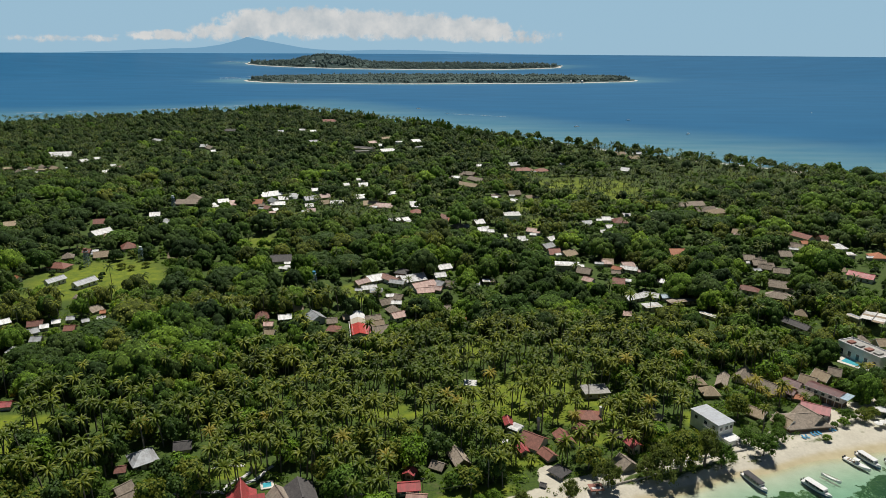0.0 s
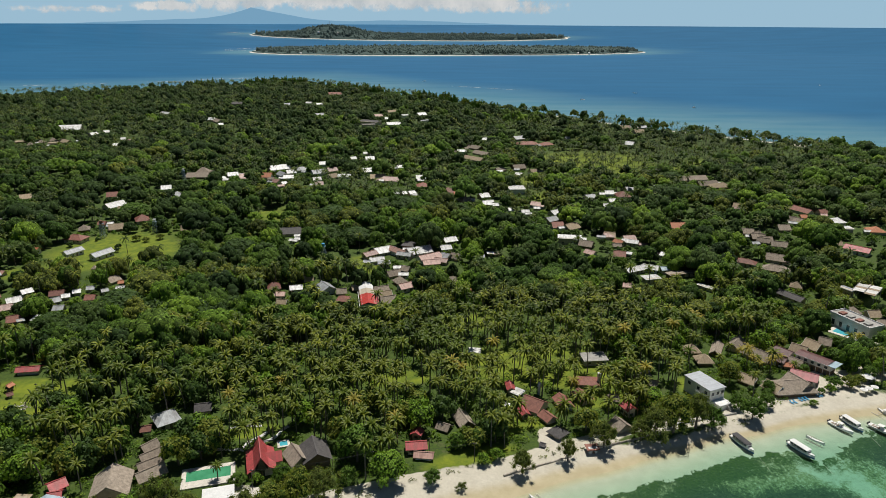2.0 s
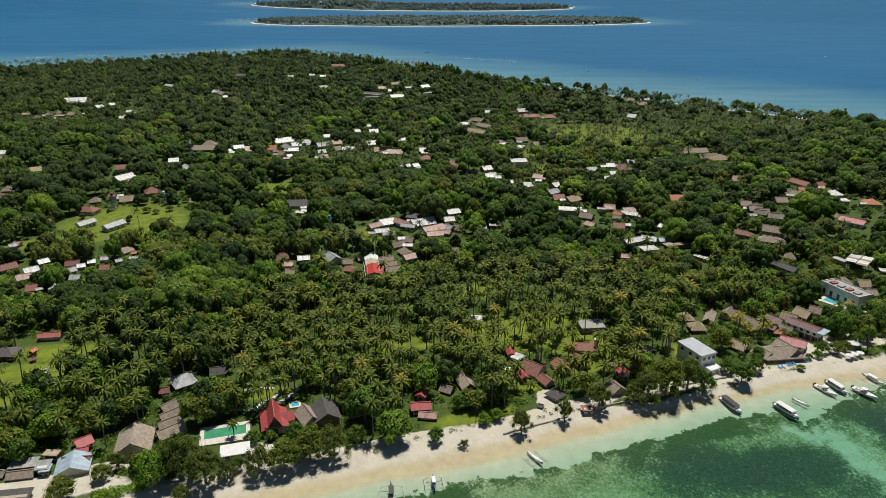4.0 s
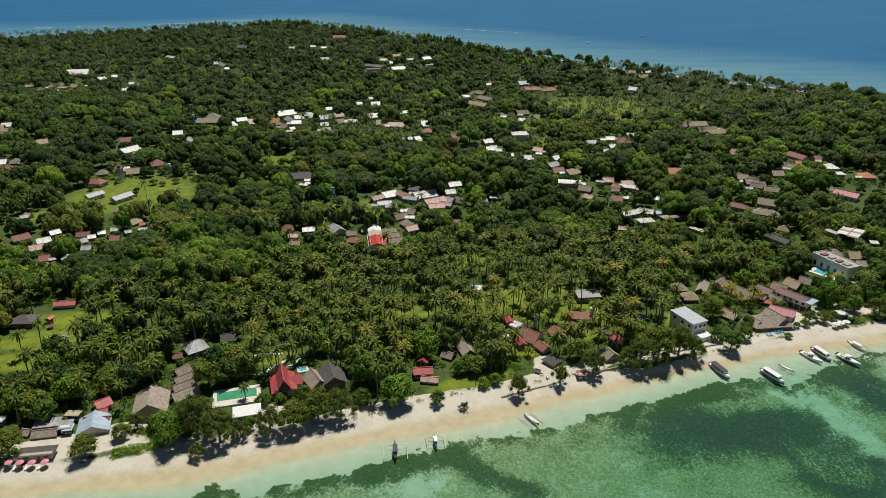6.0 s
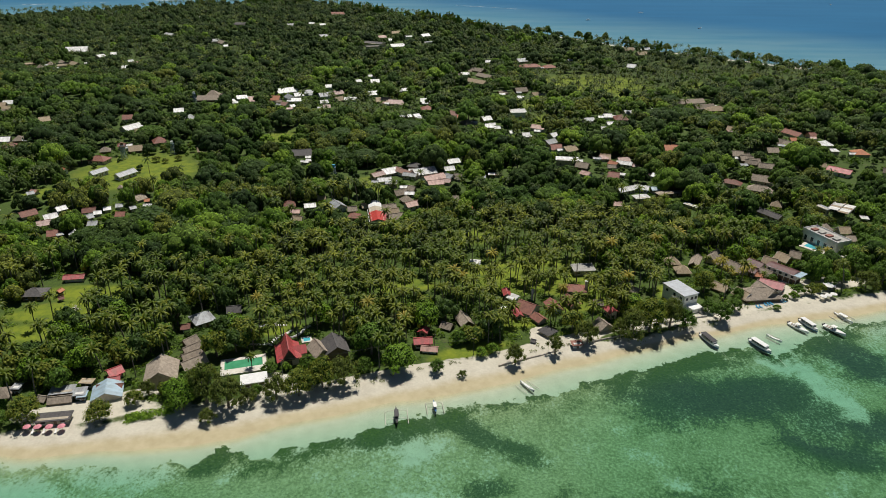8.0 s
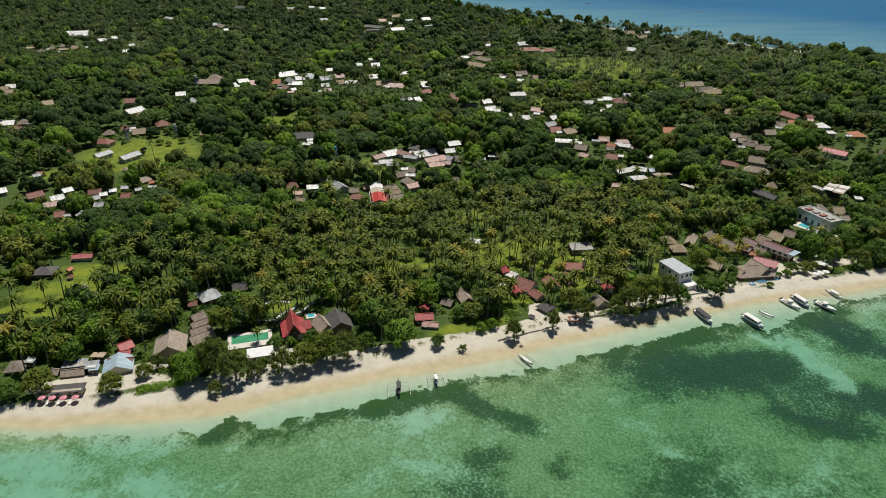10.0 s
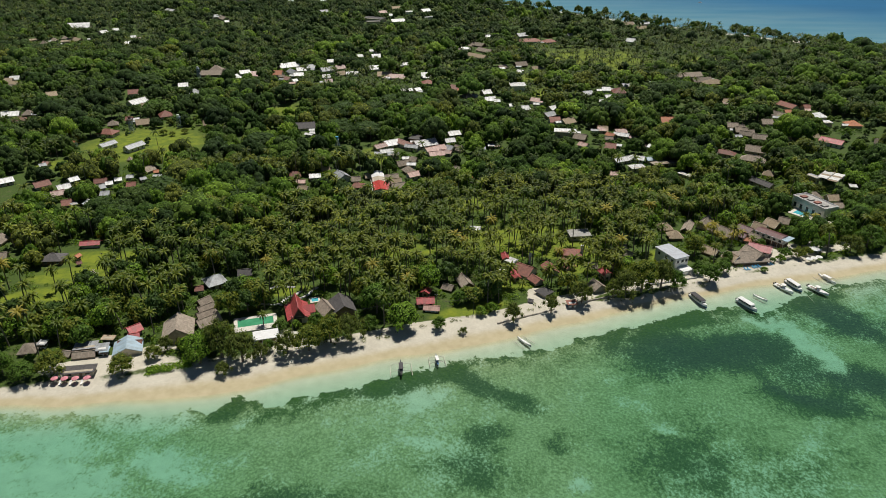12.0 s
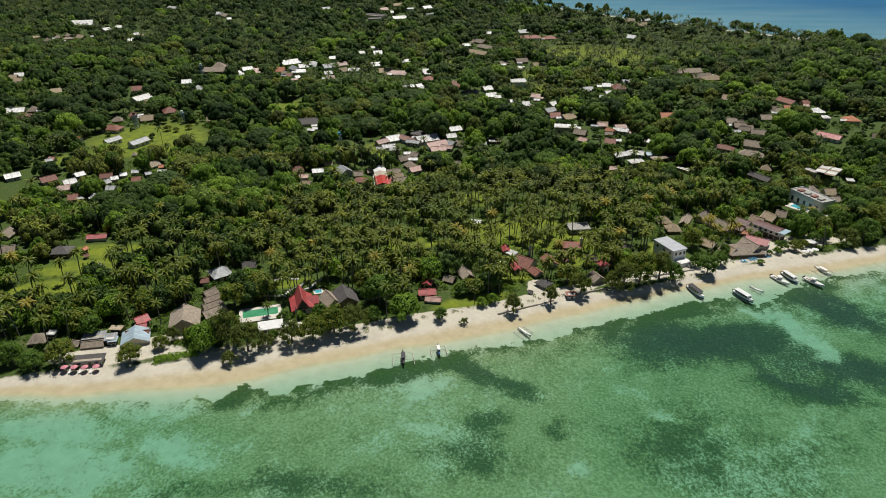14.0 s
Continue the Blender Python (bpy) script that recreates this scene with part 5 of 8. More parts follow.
def joglo_house(x, y, turn):
    """House with a steep crimson roof that flares out into wide lower eaves, and a side wing."""
    top = tagged(empty("house", x, y, 1.7, turn), "house with steep crimson metal roof and flared eaves beside the pool", "house")
    part("wall", one_box(0, 0, 1.4, 10.5, 6.6, 2.8), "cream_wall", top)
    bm = bmesh.new()
    prism(bm, [(-4.6, 2.4), (-2.3, 3.7), (0, 7.6), (2.3, 3.7), (4.6, 2.4), (4.6, 2.2), (2.3, 3.4), (0, 7.2), (-2.3, 3.4), (-4.6, 2.2)], -6.2, 6.2)
    part("roof", bm, "red_metal", top)
    part("ridge_cap", one_box(0, 0, 7.62, 12.6, 0.3, 0.16), "red_metal", top)
    bm = bmesh.new()
    prism(bm, [(-2.0, 2.6), (2.0, 2.6), (0, 6.6)], -5.6, 5.7)
    part("gable_wall", bm, "dark_opening", top, "dark wall filling the gable")
    wing = bmesh.new()
    prism(wing, [(-3.0, 2.5), (0, 4.6), (3.0, 2.5), (3.0, 2.3), (0, 4.35), (-3.0, 2.3)], 0, 5.6)
    w = part("wing_roof", wing, "red_metal", top)
    w.matrix_basis = pose(-0.5, 1.2, 0, 0, 0, 90)
    part("wing_wall", one_box(-0.5, 3.8, 1.2, 4.8, 5.2, 2.5), "cream_wall", top)
    for k in (-2.2, 0.0, 2.2):
        part("window", one_box(k * 1.5, -3.33, 1.5, 1.3, 0.08, 1.2), "boat_glass", top)
        part("post", one_rod((6.0, k * 1.8, 0), (6.0, k * 1.8, 2.5), 0.1), "wood_wall", top)
    part("door", one_box(5.27, 0, 1.1, 0.08, 1.8, 2.1), "dark_opening", top)
    HOUSES.append((x, y, 6.5, 8.4))


joglo_house(-60.6, 178.2, -72)


def long_block(x, y, turn, sx, sy, h):
    """White two-storey guest block with a low dark red roof and a pale blue end canopy."""
    top = tagged(empty("guesthouse", x, y, 1.6, turn), "long white two-storey guesthouse with low dark red roof", "guesthouse")
    part("lower_wall", one_box(0, 0, 1.3, sx - 0.8, sy - 0.8, 2.6), "wood_wall", top)
    part("upper_wall", one_box(0, 0, 3.8, sx, sy, 2.4), "white_wall", top)
    bm = bmesh.new()
    prism(bm, [(-sy / 2 - 0.5, 4.95), (0, 5.7), (sy / 2 + 0.5, 4.95), (sy / 2 + 0.5, 4.8), (0, 5.5), (-sy / 2 - 0.5, 4.8)], -sx / 2 - 0.4, sx / 2 - 1.2)
    part("roof", bm, "maroon_metal", top)
    part("fascia", one_box(-0.8, -sy / 2 - 0.52, 4.86, sx - 0.4, 0.08, 0.3), "white_paint", top)
    part("end_canopy", one_box(sx / 2 + 0.3, 0, 4.95, 3.0, sy + 1.0, 0.16, bevel=0.03), "pale_blue_metal", top)
    for k in range(5):
        w = part("window", one_box(-sx * 0.4 + k * sx * 0.19, -sy / 2 - 0.02, 3.7, 1.2, 0.08, 1.1), "boat_glass", top)
        part("frame", one_box(-sx * 0.4 + k * sx * 0.19, -sy / 2 - 0.04, 3.12, 1.4, 0.12, 0.1), "white_paint", w)
        part("door", one_box(-sx * 0.36 + k * sx * 0.18, -sy / 2 + 0.37, 1.05, 1.0, 0.08, 2.0), "dark_opening", top)
    for k in range(6):
        part("post", one_rod((-sx / 2 + 0.2 + k * (sx - 0.4) / 5, -sy / 2 + 0.1, 0), (-sx / 2 + 0.2 + k * (sx - 0.4) / 5, -sy / 2 + 0.1, 2.65), 0.1), "white_paint", top)
    HOUSES.append((x, y, sx / 2, 7.0))


long_block(154.6, 248.3, -52, 14.5, 5.8, 5.5)


def white_block(x, y, turn, sx, sy, h):
    """Two-storey pale rendered block with a light metal roof behind a low parapet."""
    top = tagged(empty("building", x, y, 1.5, turn), "two-storey pale grey rendered building with flat light metal roof", "building")
    part("wall", one_box(0, 0, h / 2, sx, sy, h), "white_paint", top)
    part("roof", one_box(0, 0, h + 0.12, sx + 0.5, sy + 0.5, 0.2, bevel=0.04), "pale_metal", top)
    for side in (-1, 1):
        part("eave_trim", one_box(0, side * (sy / 2 + 0.28), h + 0.02, sx + 0.6, 0.08, 0.35), "white_paint", top)
    for fx in (-0.3, 0.05, 0.35):
        w = part("window", one_box(fx * sx, -sy / 2 - 0.02, 4.8, 1.3, 0.08, 1.3), "boat_glass", top)
        part("frame", one_box(fx * sx, -sy / 2 - 0.03, 4.1, 1.5, 0.1, 0.1), "white_paint", w)
        part("window", one_box(sx / 2 + 0.02, fx * sy, 4.8, 0.08, 1.2, 1.3), "boat_glass", top)
    part("door", one_box(sx / 2 + 0.02, -0.2 * sy, 1.1, 0.08, 1.0, 2.1), "dark_opening", top)
    part("balcony", one_box(0.2 * sx, -sy / 2 - 0.6, 3.3, 5.0, 1.2, 0.2), "concrete", top)
    part("balcony_rail", one_box(0.2 * sx, -sy / 2 - 1.15, 3.85, 5.0, 0.08, 0.9), "white_paint", top)
    part("terrace", one_box(sx / 2 + 2.2, 0.5, 1.1, 4.4, sy * 0.8, 2.2, bevel=0.05), "white_paint", top)
    for k in range(6):
        part("step", one_box(sx / 2 + 4.7 + 0.35 * k, 1.8, 1.0 - 0.17 * k, 0.35, 2.0, 2.0 - 0.34 * k), "concrete", top)
    HOUSES.append((x, y, max(sx, sy) / 2 + 1, h + 1.5))


white_block(99.5, 225.3, -65, 13.2, 7.4, 6.6)


def modern_block(x, y, turn, sx, sy, h):
    top = tagged(empty("building", x, y, 1.5, turn), "long white modern villa block with flat roof and tall windows", "building")
    part("wall", one_box(0, 0, h / 2, sx, sy, h), "white_paint", top)
    part("roof", one_box(0, 0, h + 0.05, sx - 0.5, sy - 0.5, 0.15), "concrete", top)
    for s in (-1, 1):
        part("parapet", one_box(0, s * (sy / 2 - 0.12), h + 0.3, sx, 0.24, 0.6), "white_paint", top)
        part("parapet", one_box(s * (sx / 2 - 0.12), 0, h + 0.3, 0.24, sy - 0.5, 0.6), "white_paint", top)
    for i in range(4):
        part("roof_vent", one_box(-sx * 0.32 + i * sx * 0.21, sy * 0.12, h + 0.5, sx * 0.12, sy * 0.35, 0.7, bevel=0.05), "rust_tile" if i % 2 else "concrete", top)
    for i in range(5):
        fx = (-0.38 + 0.19 * i) * sx
        w = part("window", one_box(fx, -sy / 2 - 0.02, 2.6, 1.5, 0.08, 2.6), "boat_glass", top)
        part("frame", one_box(fx, -sy / 2 - 0.05, 2.6, 0.1, 0.06, 2.6), "white_paint", w)
        part("window", one_box(fx, sy / 2 + 0.02, 2.6, 1.5, 0.08, 2.6), "boat_glass", top)
    HOUSES.append((x, y, sx / 2, h + 1.5))


modern_block(192.0, 285.5, 112, 21, 9.5, 6.5)


def panel_roof(x, y, turn, sx, sy, z):
    """Open hall under a low sloping roof of pale translucent panels in a grid."""
    top = tagged(empty("canopy", x, y, 1.6, turn), "large open canopy roofed with pale grey panels in a grid", "canopy")
    h = z - 1.6
    for i in range(6):
        for j in range(2):
            part("panel", one_box(-sx / 2 + (i + 0.5) * sx / 6, -sy / 4 + j * sy / 2, h - 0.3 + 0.6 * j, sx / 6 - 0.2, sy / 2 - 0.2, 0.12), "tan_thatch" if (i + j) % 3 == 0 else "white_wall", top)
    for j in range(3):
        part("beam", one_box(0, -sy / 2 + j * sy / 2, h - 0.6 + 0.55 * j, sx, 0.18, 0.3), "concrete", top)
    for sx2 in (-1, 0, 1):
        for sy2 in (-1, 1):
            part("post", one_rod((sx2 * sx * 0.47, sy2 * sy * 0.47, 0), (sx2 * sx * 0.47, sy2 * sy * 0.47, h - 0.5), 0.15), "concrete", top)
    HOUSES.append((x, y, sx / 2, z))


panel_roof(218.3, 322.3, 47, 16.3, 10.4, 8.7)


# pools and terraces
def pool(x, y, turn, sx, sy, deck_x, deck_y, dx, dy, tint, label, z=1.95):
    top = tagged(empty("swimming_pool", x, y, z, turn), label, "pool")
    for s in (-1, 1):
        ex = (deck_x - sx) / 2
        part("deck", one_box(dx + s * (sx + ex) / 2 - dx * 0.0, dy, 0.0, ex, deck_y, 0.5, bevel=0.03), "paving", top)
        ey = (deck_y - sy) / 2
        part("deck", one_box(dx, s * (sy / 2 + (ey + s * dy) / 2), 0.0, sx, ey + s * dy, 0.5, bevel=0.03), "paving", top)
    part("water", one_box(dx, 0, -0.05, sx, sy, 0.5), tint, top)
    HOUSES.append((x, y, max(deck_x, deck_y) / 2 + 0.5, 2.0))


def pavilion(x, y, turn, sx, sy, h):
    """Beach bar: a thick white flat roof on posts, open to the sea, with a counter in its shade."""
    top = tagged(empty("pavilion", x, y, 1.75, turn), "open beach pavilion with flat bright white roof", "pavilion")
    part("roof", one_box(0, 0, h, sx, sy, 0.35, bevel=0.06), "white_paint", top)
    # near-black back board paints in the shade of the open interior
    part("back_wall", one_box(0, sy / 2 - 0.35, h / 2 - 0.1, sx - 0.6, 0.2, h - 0.2), "dark_opening", top)
    part("counter", one_box(0, -sy * 0.1, 0.5, sx * 0.7, 0.7, 1.0, bevel=0.04), "wood_wall", top)
    part("floor_slab", one_box(0, -0.2, 0.02, sx + 0.6, sy + 0.8, 0.2, bevel=0.03), "paving", top)
    for k in range(4):
        for side in (-1, 1):
            px = -sx / 2 + 0.3 + k * (sx - 0.6) / 3
            part("post", one_box(px, side * (sy / 2 - 0.3), h / 2, 0.22, 0.22, h - 0.2), "white_paint", top)
    HOUSES.append((x, y, sx / 2 + 1, 1.75 + h))


pavilion(-69.0, 161.3, 17, 9.4, 6.2, 2.7)


def water_mat(name, c0, c1):
    m, n, l, b = nodes_of(name)
    l.new(ramp(n, l, noise_tex(n, l, 0.35, 3, 0.5), 0.3, 0.7, c0, c1), b.inputs["Base Color"])
    b.inputs["Roughness"].default_value = 0.06
    bump(n, l, b, noise_tex(n, l, 2.2, 3, 0.5), 0.15, 0.05)
    MATS[name] = m


water_mat("green_pool", (0.05, 0.24, 0.12), (0.08, 0.32, 0.17))
water_mat("blue_pool", (0.05, 0.33, 0.42), (0.10, 0.46, 0.52))
pool(-76.3, 173.6, 16.5, 13.6, 5.2, 16.4, 10.4, 0, -0.8, "green_pool", "rectangular green swimming pool with pale stone deck")
pool(-56.2, 190.5, 18, 2.6, 2.6, 4.2, 4.2, 0, 0, "blue_pool", "small blue plunge pool with stone rim")
pool(185.2, 282.6, 38, 5.0, 8.0, 9.0, 12.0, 0, 0, "blue_pool", "turquoise swimming pool beside white villa")
slab("terrace", 189, 276.5, 118, 15, 7, 1.7, 2.0, "paving", "pale paved pool terrace", "terrace")
slab("terrace", -62, 163.5, 18, 9, 6, 1.5, 1.9, "paving", "pale paved beach terrace", "terrace")


# garden walks: winding pale strips
def garden_walk(x, y, turn, length, bend, width=1.3):
    v, f = [], []
    for i in range(13):
        u = i / 12
        px, py = (u - 0.5) * length, bend * math.sin(u * math.pi * 1.6)
        for s in (-1, 1):
            for z in (0.0, 0.16):
                v.append((px, py + s * width / 2, z))
        if i:
            a, b = 4 * (i - 1), 4 * i
            f += [(a + 1, b + 1, b + 3, a + 3), (a, b, b + 1, a + 1), (a + 2, a + 3, b + 3, b + 2)]
    ob = new("garden_path", mesh_from("garden_path", np.array(v), np.array(f), "white_wall"))
    ob.matrix_basis = pose(x, y, 1.85, 0, 0, turn)
    tagged(ob, "winding white paved garden path on lawn", "path")


for a in ((-78, 186.5, 12, 16, 0.8), (-67, 192, 70, 13, 1.2), (-60, 196, 50, 12, -1.0), (-72, 201, 15, 11, 1.0)):
    garden_walk(*a)


# ---- towers ----
def water_tower(x, y, h, tank):
    top = tagged(empty("water_tower", x, y, 1.7), "slender steel lattice water tower with tank on top", "tower")
    w = 1.5
    for sx in (-1, 1):
        for sy in (-1, 1):
            part("leg", one_rod((sx * w, sy * w, 0), (sx * w * 0.6, sy * w * 0.6, h), 0.14), "steel", top)
    for k in range(5):
        z0, z1 = h * k / 5, h * (k + 1) / 5
        f0, f1 = w * (1 - 0.4 * k / 5), w * (1 - 0.4 * (k + 1) / 5)
        for s in (-1, 1):
            part("brace", one_rod((-f0, s * f0, z0), (f1, s * f1, z1), 0.08), "steel", top)
            part("brace", one_rod((s * f0, f0, z0), (s * f1, -f1, z1), 0.08), "steel", top)
            part("rail", one_rod((-f1, s * f1, z1), (f1, s * f1, z1), 0.08), "steel", top)
            part("rail", one_rod((s * f1, -f1, z1), (s * f1, f1, z1), 0.08), "steel", top)
    part("platform", one_box(0, 0, h + 0.1, 2.6, 2.6, 0.2), "steel", top)
    part("tank", one_rod((0, 0, h + 0.2), (0, 0, h + 2.0), 1.05, 1.05, 14), tank, top)
    HOUSES.append((x, y, 3, h))


water_tower(-229, 420, 10, "rust_tile")
water_tower(-199, 432, 8, "white_paint")
water_tower(-77.5, 391, 5, "blue_plastic")
water_tower(-236, 585, 10, "white_paint")


# ---- poles and wires ----
def utility_pole(x, y, h, label="tall thin dark timber utility pole"):
    top = tagged(empty("utility_pole", x, y, 1.6), label, "pole")
    part("shaft", one_rod((0, 0, 0), (0, 0, h), 0.14, 0.09), "boat_dark", top)
    part("crossarm", one_box(0, 0, h - 0.4, 1.3, 0.12, 0.12), "boat_dark", top)
    for k in (-0.5, 0.5):
        part("insulator", one_rod((k, 0, h - 0.34), (k, 0, h - 0.12), 0.05), "white_paint", top)


def wire(a, b, sag):
    bm = bmesh.new()
    across = (Vector(b) - Vector(a)).cross(Vector((0, 0, 1))).normalized() * 0.025
    rise, last = Vector((0, 0, 0.025)), None
    for i in range(15):
        u = i / 14
        p = Vector(a).lerp(Vector(b), u) - Vector((0, 0, sag * 4 * u * (1 - u)))
        ring = [bm.verts.new(p + d) for d in (across, rise, -across, -rise)]
        if last:
            for k in range(4):
                bm.faces.new((last[k], last[(k + 1) % 4], ring[(k + 1) % 4], ring[k]))
        last = ring
    bmesh.ops.recalc_face_normals(bm, faces=bm.faces[:])
    tagged(part("power_line", bm, "boat_dark"), "thin black overhead power line", "power line")


for px, py, ph in ((-154, 214.6, 9), (-60, 166, 8), (-24, 176, 8), (9, 182, 7.5), (-6, 186, 6.5)):
    utility_pole(px, py, ph)
for k in (-0.5, 0.5):
    wire((-60 + k, 166, 9.35), (-24 + k, 176, 9.35), 1.0)
    wire((-24 + k, 176, 9.35), (9 + k, 182, 8.85), 1.0)


def tank_tower(x, y, h):
    top = tagged(empty("water_tank", x, y, 1.7), "pale round water tank on a short white column", "tank")
    part("column", one_box(0, 0, h / 2, 0.9, 0.9, h), "white_wall", top)
    part("tank", one_rod((0, 0, h), (0, 0, h + 1.5), 0.75, 0.7, 12), "white_paint", top)
    part("lid", one_rod((0, 0, h + 1.5), (0, 0, h + 1.7), 0.4, 0.2, 10), "white_paint", top)


tank_tower(35.6, 224.9, 3.6)
tank_tower(60.2, 232.3, 4.2)


def rubble_heap(x, y, r):
    rr = np.random.default_rng(8)
    top = tagged(empty("rubble_heap", x, y, 1.6), "heap of pale broken rubble and scrap on grass", "rubble")
    for k in range(40):
        a, d = rr.uniform(0, 6.28), r * rr.uniform(0, 1) ** 0.7
        s = rr.uniform(0.3, 0.9)
        o = part("chunk", one_box(0, 0, 0, s, s * 0.7, s * 0.45, bevel=0.05), "rubble" if k % 3 else "white_wall", top)
        o.matrix_basis = pose(d * math.cos(a), d * math.sin(a) * 0.8, 0.2 + 0.5 * (1 - d / r), rr.uniform(-30, 30), rr.uniform(-30, 30), rr.uniform(0, 180))


rubble_heap(-159.5, 212.5, 4.5)

# ---- boats ----
def hull(bm, length, beam, depth, sheer=0.35, flat_stern=True):
    """A hull with a pointed bow at +x, closed by a deck."""
    n = 11
    rings = []
    for i in range(n):
        u = i / (n - 1)
        w = beam / 2 * (1 - max(0, (u - 0.45) / 0.55) ** 2.2) * (0.9 + 0.1 * min(1, u * 4) if flat_stern else min(1, (u * 3.2) ** 0.6 + 0.05))
        z = depth + sheer * u ** 2.5 + (0 if flat_stern else sheer * (1 - u) ** 3)
        x = (u - 0.5) * length
        w = max(w, 0.03)
        rings.append([bm.verts.new(p) for p in ((x - 0.04 * length * u, 0, 0.0), (x, -w * 0.75, depth * 0.25), (x, -w, z), (x, w, z), (x, w * 0.75, depth * 0.25))])
    for a, b in zip(rings, rings[1:]):
        for i in range(5):
            j = (i + 1) % 5
            bm.faces.new((a[i], a[j], b[j], b[i]))
    bm.faces.new(rings[0][::-1])
    bm.faces.new(rings[-1])
    bmesh.ops.recalc_face_normals(bm, faces=bm.faces[:])


def ferry(x, y, turn, length, hull_mat, roof_mat, label):
    """Covered passenger boat: hull, coloured strake, cabin windows, long canopy."""
    top = tagged(empty("passenger_boat", x, y, -0.25, turn), label, "boat")
    beam = length * 0.235
    bm = bmesh.new()
    hull(bm, length, beam, 1.05, 0.6)
    part("hull", bm, hull_mat, top)
    bm = bmesh.new()
    hull(bm, length * 1.004, beam * 1.03, 0.42, 0.3)
    part("strake", bm, "boat_blue", top)
    part("deck", one_box(-0.02 * length, 0, 1.09, 0.82 * length, beam * 0.78, 0.06), "white_paint", top)
    for s in (-1, 1):
        part("window_band", one_box(-0.06 * length, s * beam * 0.37, 1.75, 0.62 * length, 0.06, 0.7), "boat_glass", top)
        for k in range(6):
            part("post", one_box((-0.37 + 0.125 * k) * length, s * beam * 0.4, 1.72, 0.09, 0.08, 1.2), "white_paint", top)
    part("canopy", one_box(-0.07 * length, 0, 2.36, 0.70 * length, beam * 0.98, 0.14, bevel=0.06), roof_mat, top)
    part("wheelhouse", one_box(0.245 * length, 0, 1.62, 0.10 * length, beam * 0.72, 1.1, bevel=0.15), "white_paint", top)
    part("windscreen", one_box(0.298 * length, 0, 1.78, 0.05, beam * 0.6, 0.5), "boat_glass", top)
    for s in (-0.25, 0.25):
        part("outboard_motor", one_box(-0.52 * length, s * beam, 1.0, 0.5, 0.35, 0.9, bevel=0.08), "boat_dark", top)
    part("rope", one_rod((length * 0.48, 0, 1.4), (length * 0.48 + 9, -1.5, 0.26), 0.03, sides=4), "bamboo", top)
    return top


def speedboat(x, y, turn, length, label):
    top = tagged(empty("speedboat", x, y, -0.2, turn), label, "boat")
    beam = length * 0.27
    bm = bmesh.new()
    hull(bm, length, beam, 0.95, 0.45)
    part("hull", bm, "white_paint", top)
    part("cockpit", one_box(-0.16 * length, 0, 0.98, 0.44 * length, beam * 0.66, 0.06), "deck_wood", top)
    part("foredeck", one_box(0.17 * length, 0, 1.1, 0.24 * length, beam * 0.5, 0.14, bevel=0.06), "white_paint", top)
    part("console", one_box(-0.02 * length, 0, 1.35, 0.1 * length, beam * 0.42, 0.7, bevel=0.12), "white_paint", top)
    part("windscreen", one_box(0.04 * length, 0, 1.75, 0.05, beam * 0.5, 0.45), "boat_glass", top)
    for k in (-0.28, -0.18):
        part("seat", one_box(k * length, 0, 1.15, 0.5, beam * 0.5, 0.35, bevel=0.08), "white_cloth", top)
    part("sun_roof", one_box(-0.06 * length, 0, 2.35, 0.22 * length, beam * 0.7, 0.08, bevel=0.03), "white_cloth", top)
    for sx in (-0.15, 0.03):
        for sy in (-1, 1):
            part("post", one_rod((sx * length, sy * beam * 0.3, 1.0), (sx * length, sy * beam * 0.3, 2.35), 0.04), "steel", top)
    for s in (-0.22, 0.22):
        part("outboard_motor", one_box(-0.53 * length, s * beam, 0.95, 0.55, 0.4, 0.95, bevel=0.1), "boat_dark", top)


def outrigger(x, y, turn, length, hull_mat, canopy, label, spread=0.42):
    """Narrow outrigger canoe: hull, two bowed crossbeams, two floats."""
    top = tagged(empty("outrigger_boat", x, y, -0.15, turn), label, "boat")
    bm = bmesh.new()
    hull(bm, length, length * 0.13, 0.75, 0.5, False)
    part("hull", bm, hull_mat, top)
    part("thwart", one_box(0, 0, 0.78, length * 0.5, length * 0.085, 0.05), "deck_wood", top)
    s = length * spread
    for kx in (-0.22, 0.24):
        for side in (-1, 1):
            part("crossbeam", one_rod((kx * length, 0, 1.0), (kx * length, side * s * 0.6, 1.15), 0.09), "bamboo", top)
            part("crossbeam_end", one_rod((kx * length, side * s * 0.6, 1.15), (kx * length, side * s, 0.35), 0.08), "bamboo", top)
    for side in (-1, 1):
        part("float", one_rod((-0.44 * length, side * s, 0.32), (0.46 * length, side * s, 0.36), 0.12, 0.08), "bamboo", top)
    if canopy:
        part("canopy", one_box(-0.02 * length, 0, 1.9, length * 0.42, length * 0.17, 0.08, bevel=0.03), canopy, top)
        for sx in (-0.2, 0.16):
            for sy in (-1, 1):
                part("post", one_rod((sx * length, sy * length * 0.06, 0.75), (sx * length, sy * length * 0.07, 1.88), 0.04), "bamboo", top)
    part("outboard_motor", one_box(-0.47 * length, 0.25, 0.9, 0.4, 0.25, 0.6, bevel=0.06), "boat_dark", top)


